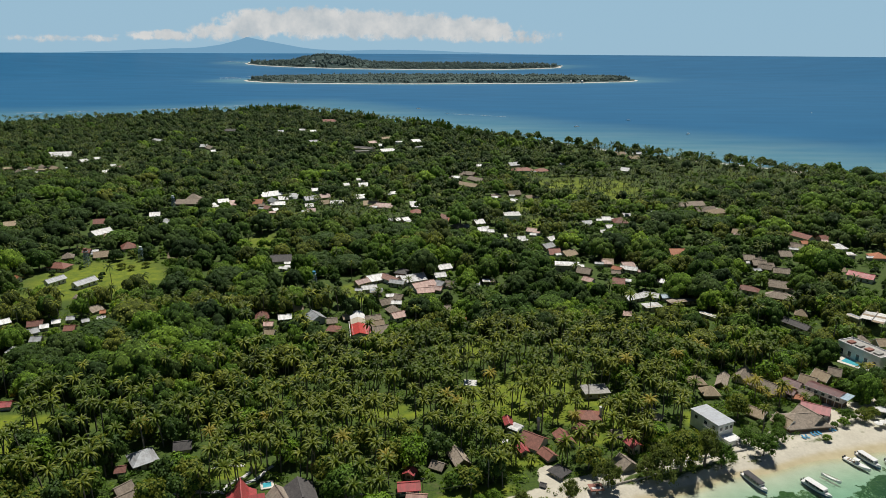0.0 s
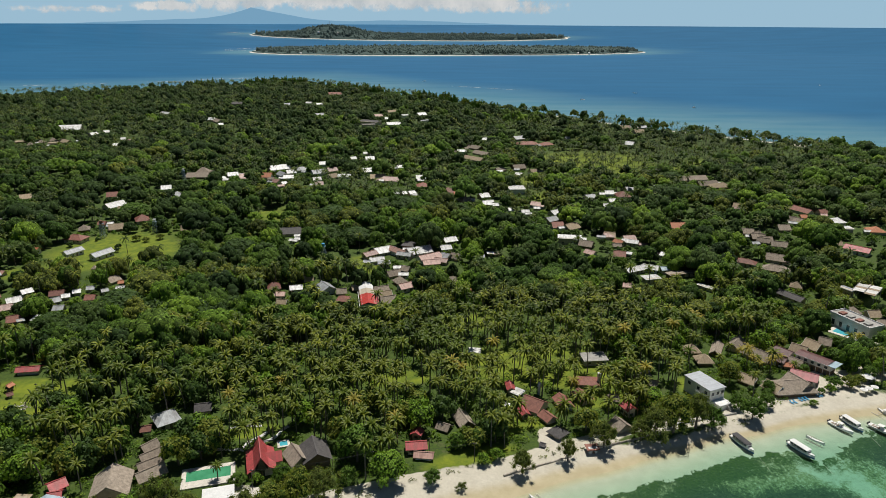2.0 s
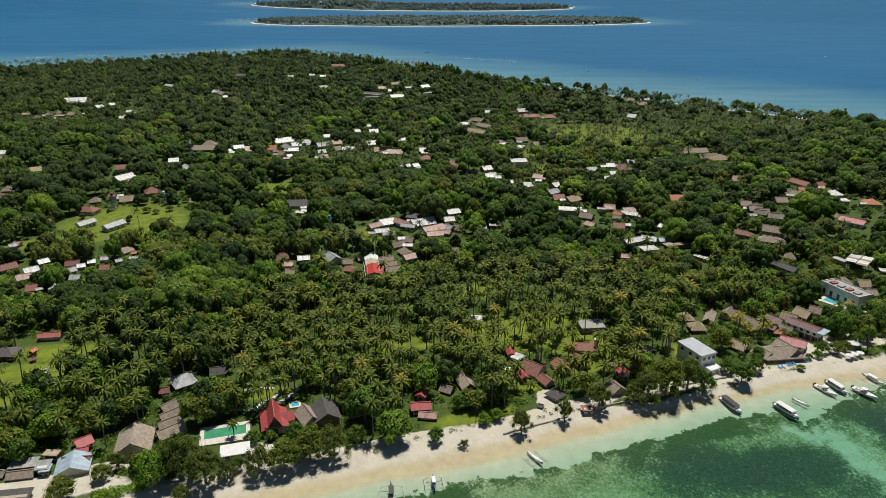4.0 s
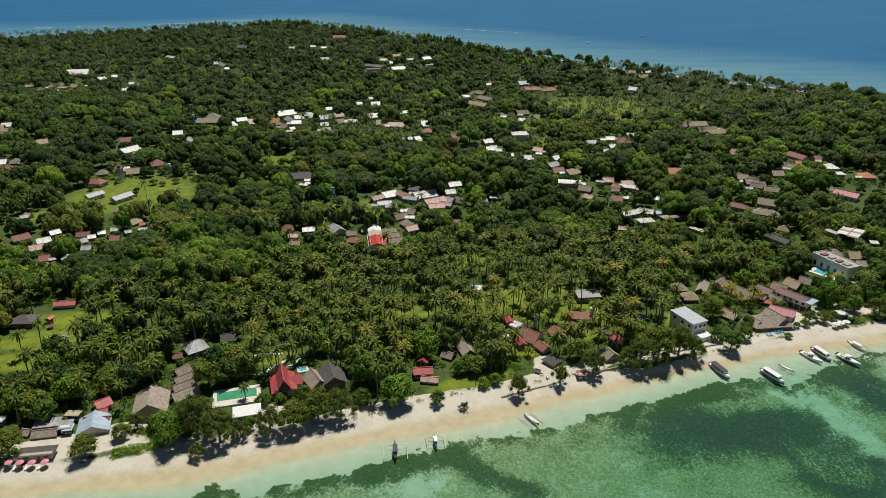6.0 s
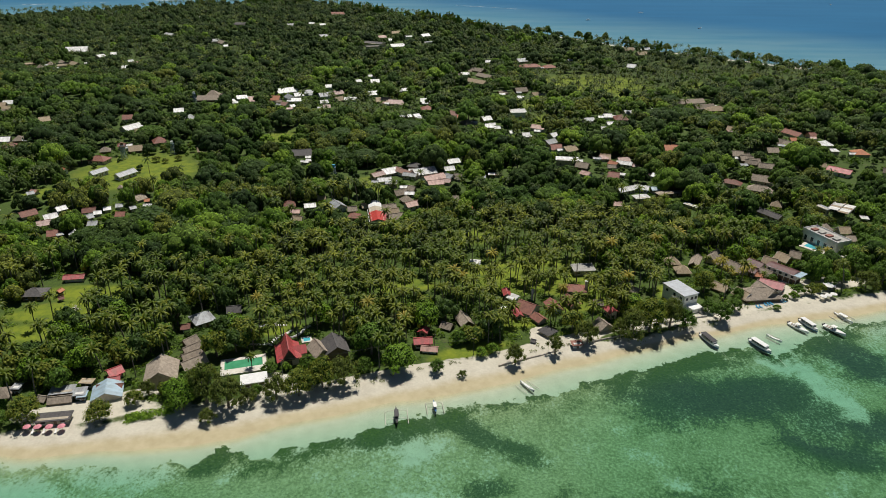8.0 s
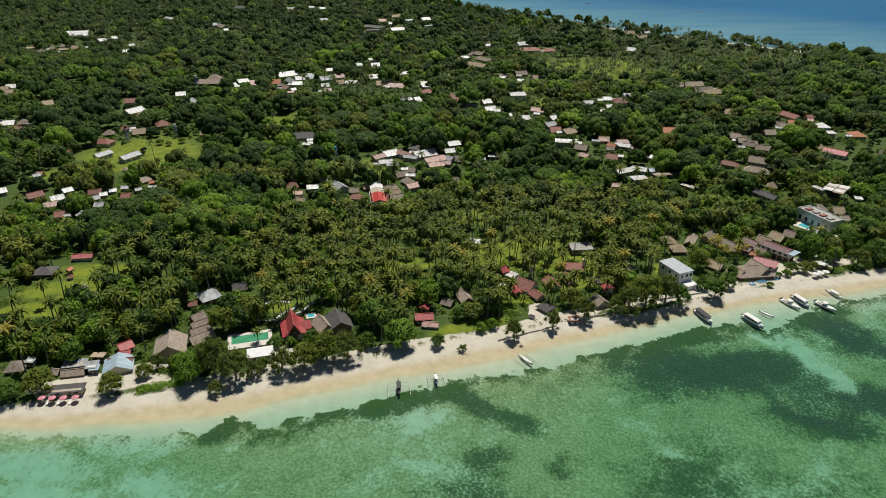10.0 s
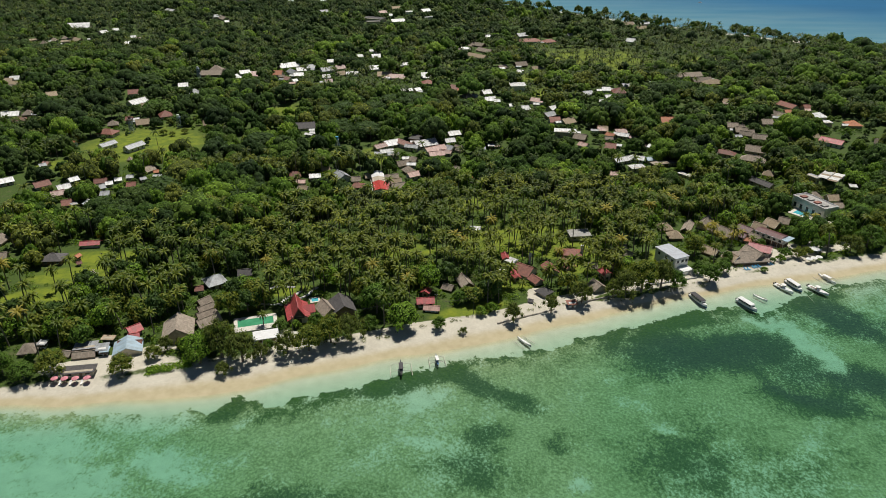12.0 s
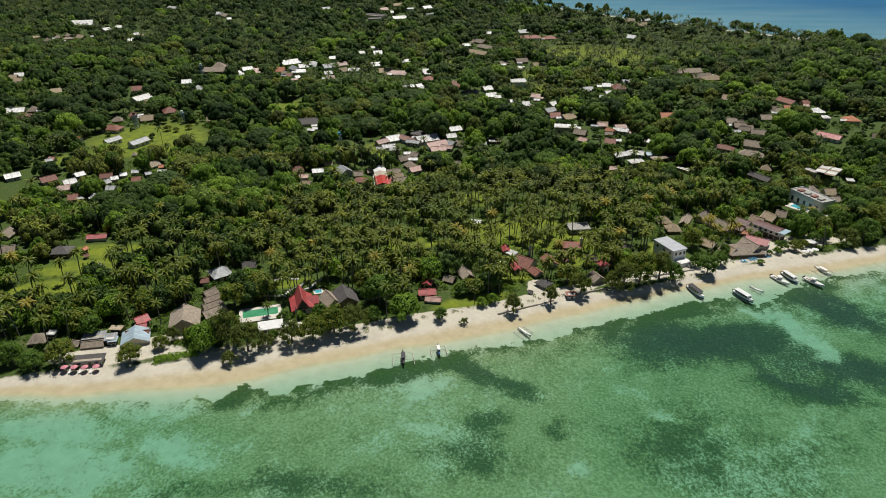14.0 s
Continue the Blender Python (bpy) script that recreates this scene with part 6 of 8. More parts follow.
ferry(103, 195.2, -71, 10.8, "white_paint", "boat_dark", "passenger boat with dark canopy moored at the beach")
ferry(121.8, 192, -65, 10.4, "white_paint", "white_paint", "white passenger boat with long white canopy at anchor")
ferry(148.2, 208.2, -72, 9.6, "white_paint", "white_paint", "white and blue passenger boat with white canopy")
speedboat(143, 206, -60, 9.0, "white open speedboat with twin outboard motors")
speedboat(157, 204.5, -59, 9.4, "white speedboat with small sun roof")
outrigger(165.6, 214.7, -66, 9.2, "white_paint", "white_cloth", "outrigger boat with white canopy near the shore")
outrigger(129.5, 197.8, -52, 6.5, "white_paint", None, "small white outrigger canoe without canopy", 0.3)
outrigger(-17.7, 146.8, 97, 9.0, "boat_dark", "boat_dark", "dark outrigger canoe with pale floats in shallows")
outrigger(-5.0, 151.6, 99, 6.8, "boat_blue", "white_cloth", "small outrigger canoe with white canopy")
outrigger(27.6, 164.0, 128, 7.4, "white_paint", None, "white outrigger canoe in clear shallows", 0.36)
outrigger(72, 197, 20, 5.0, "boat_dark", None, "small dark canoe drawn up on beach", 0.25)
for bx, by, bt in ((250, 1290, 15), (420, 1180, 40), (380, 1420, -20), (-60, 1680, 10), (860, 1620, 60)):
    speedboat(bx, by, bt, 9.0, "small white motorboat far out on the sea")


# ---- beach furniture ----
def umbrella(x, y, r, h, cloth, label):
    top = tagged(empty("beach_umbrella", x, y, float(ground_z(np.array(x), np.array(y))) - 0.05), label, "umbrella")
    part("pole", one_rod((0, 0, 0), (0, 0, h), 0.05), "bamboo", top)
    bm = bmesh.new()
    n = 8
    rim = [bm.verts.new((r * math.cos(2 * math.pi * i / n), r * math.sin(2 * math.pi * i / n), h - 0.55 * r / 1.6)) for i in range(n)]
    low = [bm.verts.new((v.co.x, v.co.y, v.co.z - 0.12)) for v in rim]
    tip = bm.verts.new((0, 0, h + 0.05))
    for i in range(n):
        j = (i + 1) % n
        bm.faces.new((rim[i], rim[j], tip))
        bm.faces.new((low[i], low[j], rim[j], rim[i]))
    part("canopy", bm, cloth, top)
    part("finial", one_rod((0, 0, h), (0, 0, h + 0.25), 0.05, 0.02), "bamboo", top)


umbrella(170.4, 238.2, 3.1, 3.4, "white_cloth", "large white beach umbrella")
for ux, uy in ((163.3, 228.0), (165.9, 229.0), (168.7, 230.0)):
    umbrella(ux, uy, 1.5, 2.6, "white_cloth", "white beach umbrella on the sand")
for ux, uy in ((-135.0, 135.4), (-131.6, 135.5), (-128.0, 135.7), (-124.2, 136.1)):
    umbrella(ux, uy, 1.25, 2.5, "pink_cloth", "pink beach umbrella on the sand")


def lounger(x, y, turn, cloth):
    top = tagged(empty("sun_lounger", x, y, float(ground_z(np.array(x), np.array(y))) - 0.03, turn), "blue sun lounger on the beach", "lounger", "sun loungers")
    part("seat", one_box(0.25, 0, 0.38, 1.4, 0.68, 0.1, bevel=0.02), cloth, top)
    bm = bmesh.new()
    box(bm, 0, 0, 0, 0.75, 0.68, 0.1, Matrix.Translation((-0.75, 0, 0.6)) @ Matrix.Rotation(radians(35), 4, "Y"))
    part("backrest", bm, cloth, top)
    for sx in (-0.35, 0.85):
        for sy in (-0.28, 0.28):
            part("leg", one_rod((sx, sy, 0), (sx, sy, 0.35), 0.04), "white_paint", top)


for lx, ly in ((131.8, 220.5), (133.3, 220.9), (136.1, 222.5), (137.6, 222.9), (139.1, 223.5), (144.3, 225.5), (145.6, 226.0)):
    lounger(lx, ly, -62, "blue_plastic")
for lx, ly in ((-133.3, 135.0), (-129.8, 135.2), (-126.1, 135.5)):
    lounger(lx, ly, -75, "white_cloth")


# low seawalls and timber edging along the top of the beach
def seawall(x, y, turn, length, h, material, label):
    top = tagged(empty("seawall", x, y, float(ground_z(np.array(x), np.array(y))) - 0.3, turn), label, "wall")
    k = max(2, int(length / 2.4))
    for i in range(k):
        part("stone_block", one_box(-length / 2 + (i + 0.5) * length / k, 0.1 * math.sin(i * 1.7), h / 2 + 0.08 * math.sin(i * 2.3), length / k - 0.05, 0.5, h, bevel=0.06), material, top)


seawall(95, 208.6, 17, 26, 0.9, "concrete", "low weathered concrete seawall above the beach")
seawall(62, 194.2, 20, 30, 0.9, "rubble", "low rubble seawall under beach trees")
seawall(30, 180.8, 24, 26, 0.8, "rubble", "low bank of beach rubble along the path")


# ---- trees ----
rng = np.random.default_rng(11)


def crown_quads(count, size, lobes, seed):
    """Leaf clumps on the outside of a dome of lobes: unit radius, base at 0, about 1.25 high."""
    r = np.random.default_rng(seed)
    c = np.zeros((lobes, 3))
    a = np.linspace(0, 2 * np.pi, lobes - 1, endpoint=False) + r.uniform(0, 1, lobes - 1)
    out = r.uniform(0.40, 0.74, lobes - 1)
    c[1:, 0], c[1:, 1] = out * np.cos(a), out * np.sin(a)
    c[0, 2], c[1:, 2] = 0.72, r.uniform(0.34, 0.78, lobes - 1)
    rad = np.concatenate([[0.52], r.uniform(0.27, 0.50, lobes - 1)])
    pts, nor = [], []
    while len(pts) < count:
        i = r.integers(lobes)
        d = r.normal(size=3)
        d /= np.linalg.norm(d)
        if d[2] < -0.35:
            continue
        p = c[i] + rad[i] * d * r.uniform(0.84, 1.14)
        if any(np.linalg.norm(p - c[k]) < rad[k] * 0.82 for k in range(lobes) if k != i) or p[2] < 0.05:
            continue
        pts.append(p)
        nor.append(d + r.normal(size=3) * 0.30)
    p, d = np.array(pts), np.array(nor)
    d /= np.linalg.norm(d, axis=1)[:, None]
    t = np.cross(d, r.normal(size=d.shape))
    t /= np.linalg.norm(t, axis=1)[:, None]
    b = np.cross(d, t)
    s = size * r.uniform(0.6, 1.25, (len(p), 1))
    v = np.stack([p - t * s - b * s * 0.7, p + t * s - b * s * 0.7, p + t * s * 0.7 + b * s, p - t * s * 0.7 + b * s * 0.8], 1)
    return v.reshape(-1, 3), np.arange(4 * len(p)).reshape(-1, 4)


def billow(lobes, seg, rows, seed, leaves=0, size=0.07, loose=0.0):
    """A crown like a cauliflower: rounded lobes over a dome, and leaf clumps standing off them. Unit radius, base at 0."""
    r = np.random.default_rng(seed)
    k = np.arange(lobes)
    u = (k + 0.5) / lobes
    out = 0.74 * np.sqrt(u) * r.uniform(0.86 - 0.3 * loose, 1.14 + 0.14 * loose, lobes)
    a = 2.4 * k + r.uniform(-0.35, 0.35, lobes)
    c = np.stack([out * np.cos(a), out * np.sin(a), 0.30 + 0.56 * (1 - u ** 1.4) + r.uniform(-0.08 - 0.2 * loose, 0.08 + 0.1 * loose, lobes)], 1)
    rad = r.uniform(0.23 - 0.06 * loose, 0.36 - 0.05 * loose, lobes) * (1.15 if lobes > 9 else 1.4) * (1 - 0.2 * loose)
    vs, fs, base = [], [], 0
    for i in range(lobes):
        e = np.repeat(np.linspace(-0.55, 1.1, rows) if rows > 2 else np.array((-0.25, 0.68)), seg) + r.uniform(-0.1, 0.1, rows * seg)
        t = np.tile(np.arange(seg) * 2 * np.pi / seg, rows) + np.repeat(np.arange(rows) * np.pi / seg, seg) + r.uniform(0, 1)
        q = rad[i] * r.uniform(0.86, 1.08, rows * seg)
        v = np.stack([q * np.cos(e) * np.cos(t), q * np.cos(e) * np.sin(t), 0.95 * q * np.sin(e)], 1)
        v = np.concatenate([v, [(0, 0, rad[i])]]) + c[i]
        f = []
        for b in range(rows - 1):
            for m in range(seg):
                p, n1 = b * seg + m, b * seg + (m + 1) % seg
                f += [(p, n1, p + seg), (n1, n1 + seg, p + seg)]
        f += [((rows - 1) * seg + m, (rows - 1) * seg + (m + 1) % seg, rows * seg) for m in range(seg)]
        vs.append(v)
        fs.append(np.array(f) + base)
        base += len(v)
    core = (np.concatenate(vs), np.concatenate(fs))
    pts, nor = [], []
    while len(pts) < leaves:
        i = r.integers(lobes)
        d = r.normal(size=3)
        d /= np.linalg.norm(d)
        p = c[i] + rad[i] * d * r.uniform(0.96, 1.16)
        if d[2] < -0.3 or any(np.linalg.norm(p - c[m]) < rad[m] * 0.95 for m in range(lobes) if m != i):
            continue
        pts.append(p)
        nor.append(d + (0, 0, 0.15) + r.normal(size=3) * 0.22)
    if not leaves:
        return core, None
    p, d = np.array(pts), np.array(nor)
    d /= np.linalg.norm(d, axis=1)[:, None]
    t = np.cross(d, r.normal(size=d.shape))
    t /= np.linalg.norm(t, axis=1)[:, None]
    b = np.cross(d, t)
    w = size * r.uniform(0.55, 1.25, (len(p), 1))
    v = np.stack([p - t * w - b * w * 0.7, p + t * w - b * w * 0.6, p + t * w * 0.6 + b * w, p - t * w * 0.7 + b * w * 0.8], 1)
    return core, (v.reshape(-1, 3), np.arange(4 * len(p)).reshape(-1, 4))


def frond_tris(fronds, stations, seed, wide=1.0):
    """A palm's crown of arching fronds, each with leaflets hanging from its rib; reach about 1."""
    r = np.random.default_rng(seed)
    v, f = [], []
    for k in range(fronds):
        az = 2.4 * k + r.uniform(-0.25, 0.25)
        up = np.interp(k / fronds, (0, 1), (-0.22, 1.42)) + r.uniform(-0.12, 0.12)
        ln = r.uniform(0.86, 1.14)
        h = np.array([np.cos(az), np.sin(az), 0])
        side = np.array([-np.sin(az), np.cos(az), 0])
        p, e, base = np.zeros(3), up, len(v)
        for i in range(stations + 1):
            u = i / stations
            w = wide * (0.03, 0.085)[i > 0] * (1 - 0.8 * u ** 2.5) * r.uniform(0.75, 1.25)
            sag = np.array([0, 0, 0.8 * w])
            v += [p, p - side * w - sag, p + side * w - sag]
            if i:
                a, b = base + 3 * (i - 1), base + 3 * i
                f += [(a, b, b + 1), (a, b + 1, a + 1), (a, a + 2, b + 2), (a, b + 2, b)]
            p = p + ln / stations * (h * np.cos(e) + np.array([0, 0, np.sin(e)]))
            e -= 2.55 / stations * (0.7 + 0.5 * u)
    return np.array(v), np.array(f)


def trunk_quads(seg, rows, lean, r0, r1, seed=0):
    """A tapering, slightly bowed trunk of unit height."""
    v, f = [], []
    for i in range(rows + 1):
        u = i / rows
        r = r0 + (r1 - r0) * u + 0.5 * r0 * max(0, 0.15 - u)
        for k in range(seg):
            a = 2 * np.pi * k / seg
            v.append((lean * u * u + r * np.cos(a), r * np.sin(a), u))
        if i:
            for k in range(seg):
                a, b = (i - 1) * seg + k, (i - 1) * seg + (k + 1) % seg
                f.append((a, b, b + seg, a + seg))
    return np.array(v), np.array(f)


def limbs(seed, count=5):
    """A short bole that forks into limbs, unit height, all in one mesh."""
    r = np.random.default_rng(seed)
    bm = bmesh.new()
    rod(bm, (0, 0, -0.05), (0.02, 0.01, 0.34), 0.045, 0.032, 7)
    for k in range(count):
        a = 2 * math.pi * k / count + r.uniform(-0.3, 0.3)
        m = (0.10 * math.cos(a), 0.10 * math.sin(a), 0.52)
        rod(bm, (0.02, 0.01, 0.32), m, 0.026, 0.018, 5)
        rod(bm, m, (0.26 * math.cos(a + 0.2), 0.26 * math.sin(a + 0.2), 0.74), 0.018, 0.007, 5)
    return bm


def placed(base, x, y, z, sx, sz, turn):
    """Copies of base verts at many places: arrays in, (n * len(base), 3) out."""
    c, s = np.cos(turn)[:, None], np.sin(turn)[:, None]
    bx, by, bz = base[:, 0][None], base[:, 1][None], base[:, 2][None]
    X = x[:, None] + sx[:, None] * (bx * c - by * s)
    Y = y[:, None] + sx[:, None] * (bx * s + by * c)
    Z = z[:, None] + sz[:, None] * bz
    return np.stack([X, Y, Z], -1).reshape(-1, 3)


def many(name, variants, which, x, y, z, sx, sz, turn, material, label, category, smooth=False):
    """All copies of a kind, joined into one object of stuff; each place has its own tint."""
    vs, fs, tints, base = [], [], [], 0
    own = 2 * np.modf(np.abs(np.sin(x * 12.9898 + y * 78.233)) * 4375.85)[0] - 1
    for k, (bv, bf) in enumerate(variants):
        i = np.nonzero(which == k)[0]
        if not len(i):
            continue
        v = placed(bv, x[i], y[i], z[i], sx[i], sz[i], turn[i])
        f = (bf[None] + (np.arange(len(i)) * len(bv))[:, None, None]).reshape(-1, bf.shape[1]) + base
        vs.append(v)
        fs.append(f)
        tints.append(np.repeat(own[i], len(bv)))
        base += len(v)
    if vs:
        me = mesh_from(name, np.concatenate(vs), np.concatenate(fs), material, (("tint", np.concatenate(tints)),), smooth)
        tagged(new(name, me), label, category, kind="stuff")


# where palms stand rather than broadleaved trees (x, y, rx, ry, turn, share)
PALM_STANDS = ((26, 256, 110, 50, 8, 0.97), (-165, 215, 75, 45, 0, 0.40), (105, 262, 48, 40, 0, 0.8), (120, 670, 190, 135, 0, 0.42), (-400, 800, 190, 150, 0, 0.5), (-250, 700, 120, 60, 0, 0.4), (150, 860, 160, 70, 0, 0.4),
               (-90, 560, 60, 34, 0, 0.7), (-5, 352, 50, 26, 0, 0.55), (130, 330, 60, 50, 0, 0.35), (-20, 190, 60, 18, 20, 0.6), (160, 250, 40, 20, 0, 0.4),
               (-70, 210, 40, 22, 0, 0.85), (60, 480, 80, 40, 0, 0.4), (-160, 1380, 220, 120, 0, 0.3), (-560, 1180, 260, 120, 0, 0.32), (-160, 285, 66, 34, 5, 0.06), (-128, 385, 70, 42, 0, 0.05), (38, 338, 62, 22, 0, 0.05),
               (-85, 452, 62, 30, 0, 0.06), (132, 249, 22, 12, 0, 0.85), (182, 272, 10, 8, 0, 0.8), (150, 695, 62, 56, 0, 0.85), (300, 770, 130, 60, 0, 0.55), (370, 640, 70, 40, 0, 0.5))


def palm_share(x, y):
    s = np.clip((fbm(x, y, 90, 31) - 0.36) * 1.3, 0, 0.36) + np.where(y > 600, 0.10, 0.0)
    for cx, cy, rx, ry, turn, k in PALM_STANDS:
        b = blob(x, y, cx, cy, rx, ry, turn, 0.12)
        s = s * (1 - b) + k * b
    return s


def scatter(x0, x1, y0, y1, cell):
    gx, gy = np.meshgrid(np.arange(x0, x1, cell), np.arange(y0, y1, cell))
    gx = gx + np.where(np.arange(gy.shape[0])[:, None] % 2 == 0, 0, cell / 2)
    x = gx.ravel() + rng.uniform(-0.42, 0.42, gx.size) * cell
    y = gy.ravel() + rng.uniform(-0.42, 0.42, gx.size) * cell
    keep = (np.abs(x) < 0.70 * (y + 58) + 30) & (inland(x, y) > 12.5)
    return x[keep], y[keep]


VIEWPOINT = np.array((0.0, -35.0, 147.0))     # about where the camera is: sight lines to the houses start here
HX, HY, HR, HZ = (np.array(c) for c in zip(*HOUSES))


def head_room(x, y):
    """How high a tree may be at each place without hiding the houses from the camera."""
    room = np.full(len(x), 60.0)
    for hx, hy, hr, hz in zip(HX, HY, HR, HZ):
        dx, dy = hx - VIEWPOINT[0], hy - VIEWPOINT[1]
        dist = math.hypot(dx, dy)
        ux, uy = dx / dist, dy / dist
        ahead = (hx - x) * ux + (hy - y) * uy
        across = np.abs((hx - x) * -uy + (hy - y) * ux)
        drop = (VIEWPOINT[2] - hz) / dist
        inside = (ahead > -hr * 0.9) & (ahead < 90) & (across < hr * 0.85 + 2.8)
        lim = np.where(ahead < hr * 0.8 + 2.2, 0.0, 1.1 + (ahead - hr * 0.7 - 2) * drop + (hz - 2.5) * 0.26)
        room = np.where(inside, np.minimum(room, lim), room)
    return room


BROAD_TREES = ((-160, 300, 12, 13), (-141, 297, 11, 10), (-124, 288, 13, 12.5), (-108, 297, 10, 9), (-169, 267, 10, 10.5), (-184, 277, 9, 8.5), (-150, 274, 8, 7, 1), (-100, 283, 9, 8), (-131, 306, 10, 8, 1),
               (-82, 462, 12, 14), (-62, 470, 11, 12), (-98, 458, 10, 11), (-32, 488, 12, 13), (-12, 476, 11, 12), (-50, 494, 10, 11), (6, 482, 10, 10), (-80, 418, 11, 12), (-60, 412, 11, 11), (196, 537, 12, 13),
               (214, 520, 11, 13), (178, 545, 10, 11), (200, 600, 10, 12), (-182, 768, 11, 13), (-272, 556, 12, 14), (-297, 538, 11, 12), (-230, 470, 11, 12, 1), (-128, 386, 11, 11), (-112, 380, 10, 10, 1), (38, 338, 10, 10), (58, 342, 10, 10, 1),
               )


# beach-side trees set one by one: x, y, height, crown radius, kind
def limbed_tree(name, x, y, h, r, leaf, crown, label, seed):
    gz = float(ground_z(np.array(x), np.array(y))) - 0.15
    top = tagged(empty(name, x, y, gz, (seed * 47) % 360), label, "tree")
    b = part("trunk", limbs(seed), "bark", top)
    b.scale = (h * 0.8, h * 0.8, h * 0.92)
    o = new("crown", crown)
    o.parent = top
    o.location, o.scale = (0, 0, h * 0.22), (r, r, h * 0.64)
    if leaf:
        o.material_slots[0].link = "OBJECT"
        o.material_slots[0].material = MATS[leaf]
    return top


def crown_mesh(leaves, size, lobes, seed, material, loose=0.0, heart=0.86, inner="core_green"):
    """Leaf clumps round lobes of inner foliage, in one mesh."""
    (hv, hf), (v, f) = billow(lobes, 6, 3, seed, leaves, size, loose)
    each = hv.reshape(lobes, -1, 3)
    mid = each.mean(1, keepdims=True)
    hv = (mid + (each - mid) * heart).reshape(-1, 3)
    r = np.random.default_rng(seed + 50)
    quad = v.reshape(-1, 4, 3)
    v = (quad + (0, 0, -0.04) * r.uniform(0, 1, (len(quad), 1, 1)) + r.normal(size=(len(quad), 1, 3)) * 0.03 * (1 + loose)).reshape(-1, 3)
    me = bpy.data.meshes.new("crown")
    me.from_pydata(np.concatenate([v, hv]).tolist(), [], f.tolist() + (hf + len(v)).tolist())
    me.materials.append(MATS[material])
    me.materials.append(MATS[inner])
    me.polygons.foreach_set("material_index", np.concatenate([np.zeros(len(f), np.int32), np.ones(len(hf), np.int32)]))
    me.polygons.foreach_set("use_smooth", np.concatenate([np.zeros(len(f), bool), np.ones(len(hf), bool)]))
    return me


RAGGED = [crown_mesh(1500, 0.036, 22, s, "leaf_mid", 0.6, 0.74) for s in (1, 2, 3, 4)]
DENSE = [crown_mesh(1100, 0.046, 15, s, "leaf_mid", 0.15, 0.88) for s in (1, 2, 3, 4)]
LIGHT = [crown_mesh(480, 0.066, 12, s, "leaf_mid", 0.25, 0.9) for s in (5, 6, 7, 8)]
WISPY = [crown_mesh(1700, 0.030, 26, s, "leaf_feathery", 1.0, 0.72, "core_olive") for s in (11, 12, 13)]
FRESH = (("leaf_dark", "dark green"), ("leaf_mid", "green"), ("leaf_bright", "bright green"), ("leaf_olive", "olive green"))


CORES = ("core_dark", "core_green", "core_bright", "core_olive")


def beach_tree(x, y, h, r, leaf=1, wispy=False):
    s = int(abs(x * 3 + y)) % 97
    if wispy:
        limbed_tree("casuarina_tree", x, y, h, r, None, WISPY[s % 3], "feathery grey-green casuarina tree above the beach", s)
    else:
        leaf = leaf or (1, 3, 1)[s % 3]
        limbed_tree("tree", x, y, h, r, FRESH[leaf][0], (DENSE if r > 6.4 and y < 190 else RAGGED)[s % 4], f"broad {FRESH[leaf][1]} leafy tree in open ground", s)
    PLANTED.append((x, y, r))


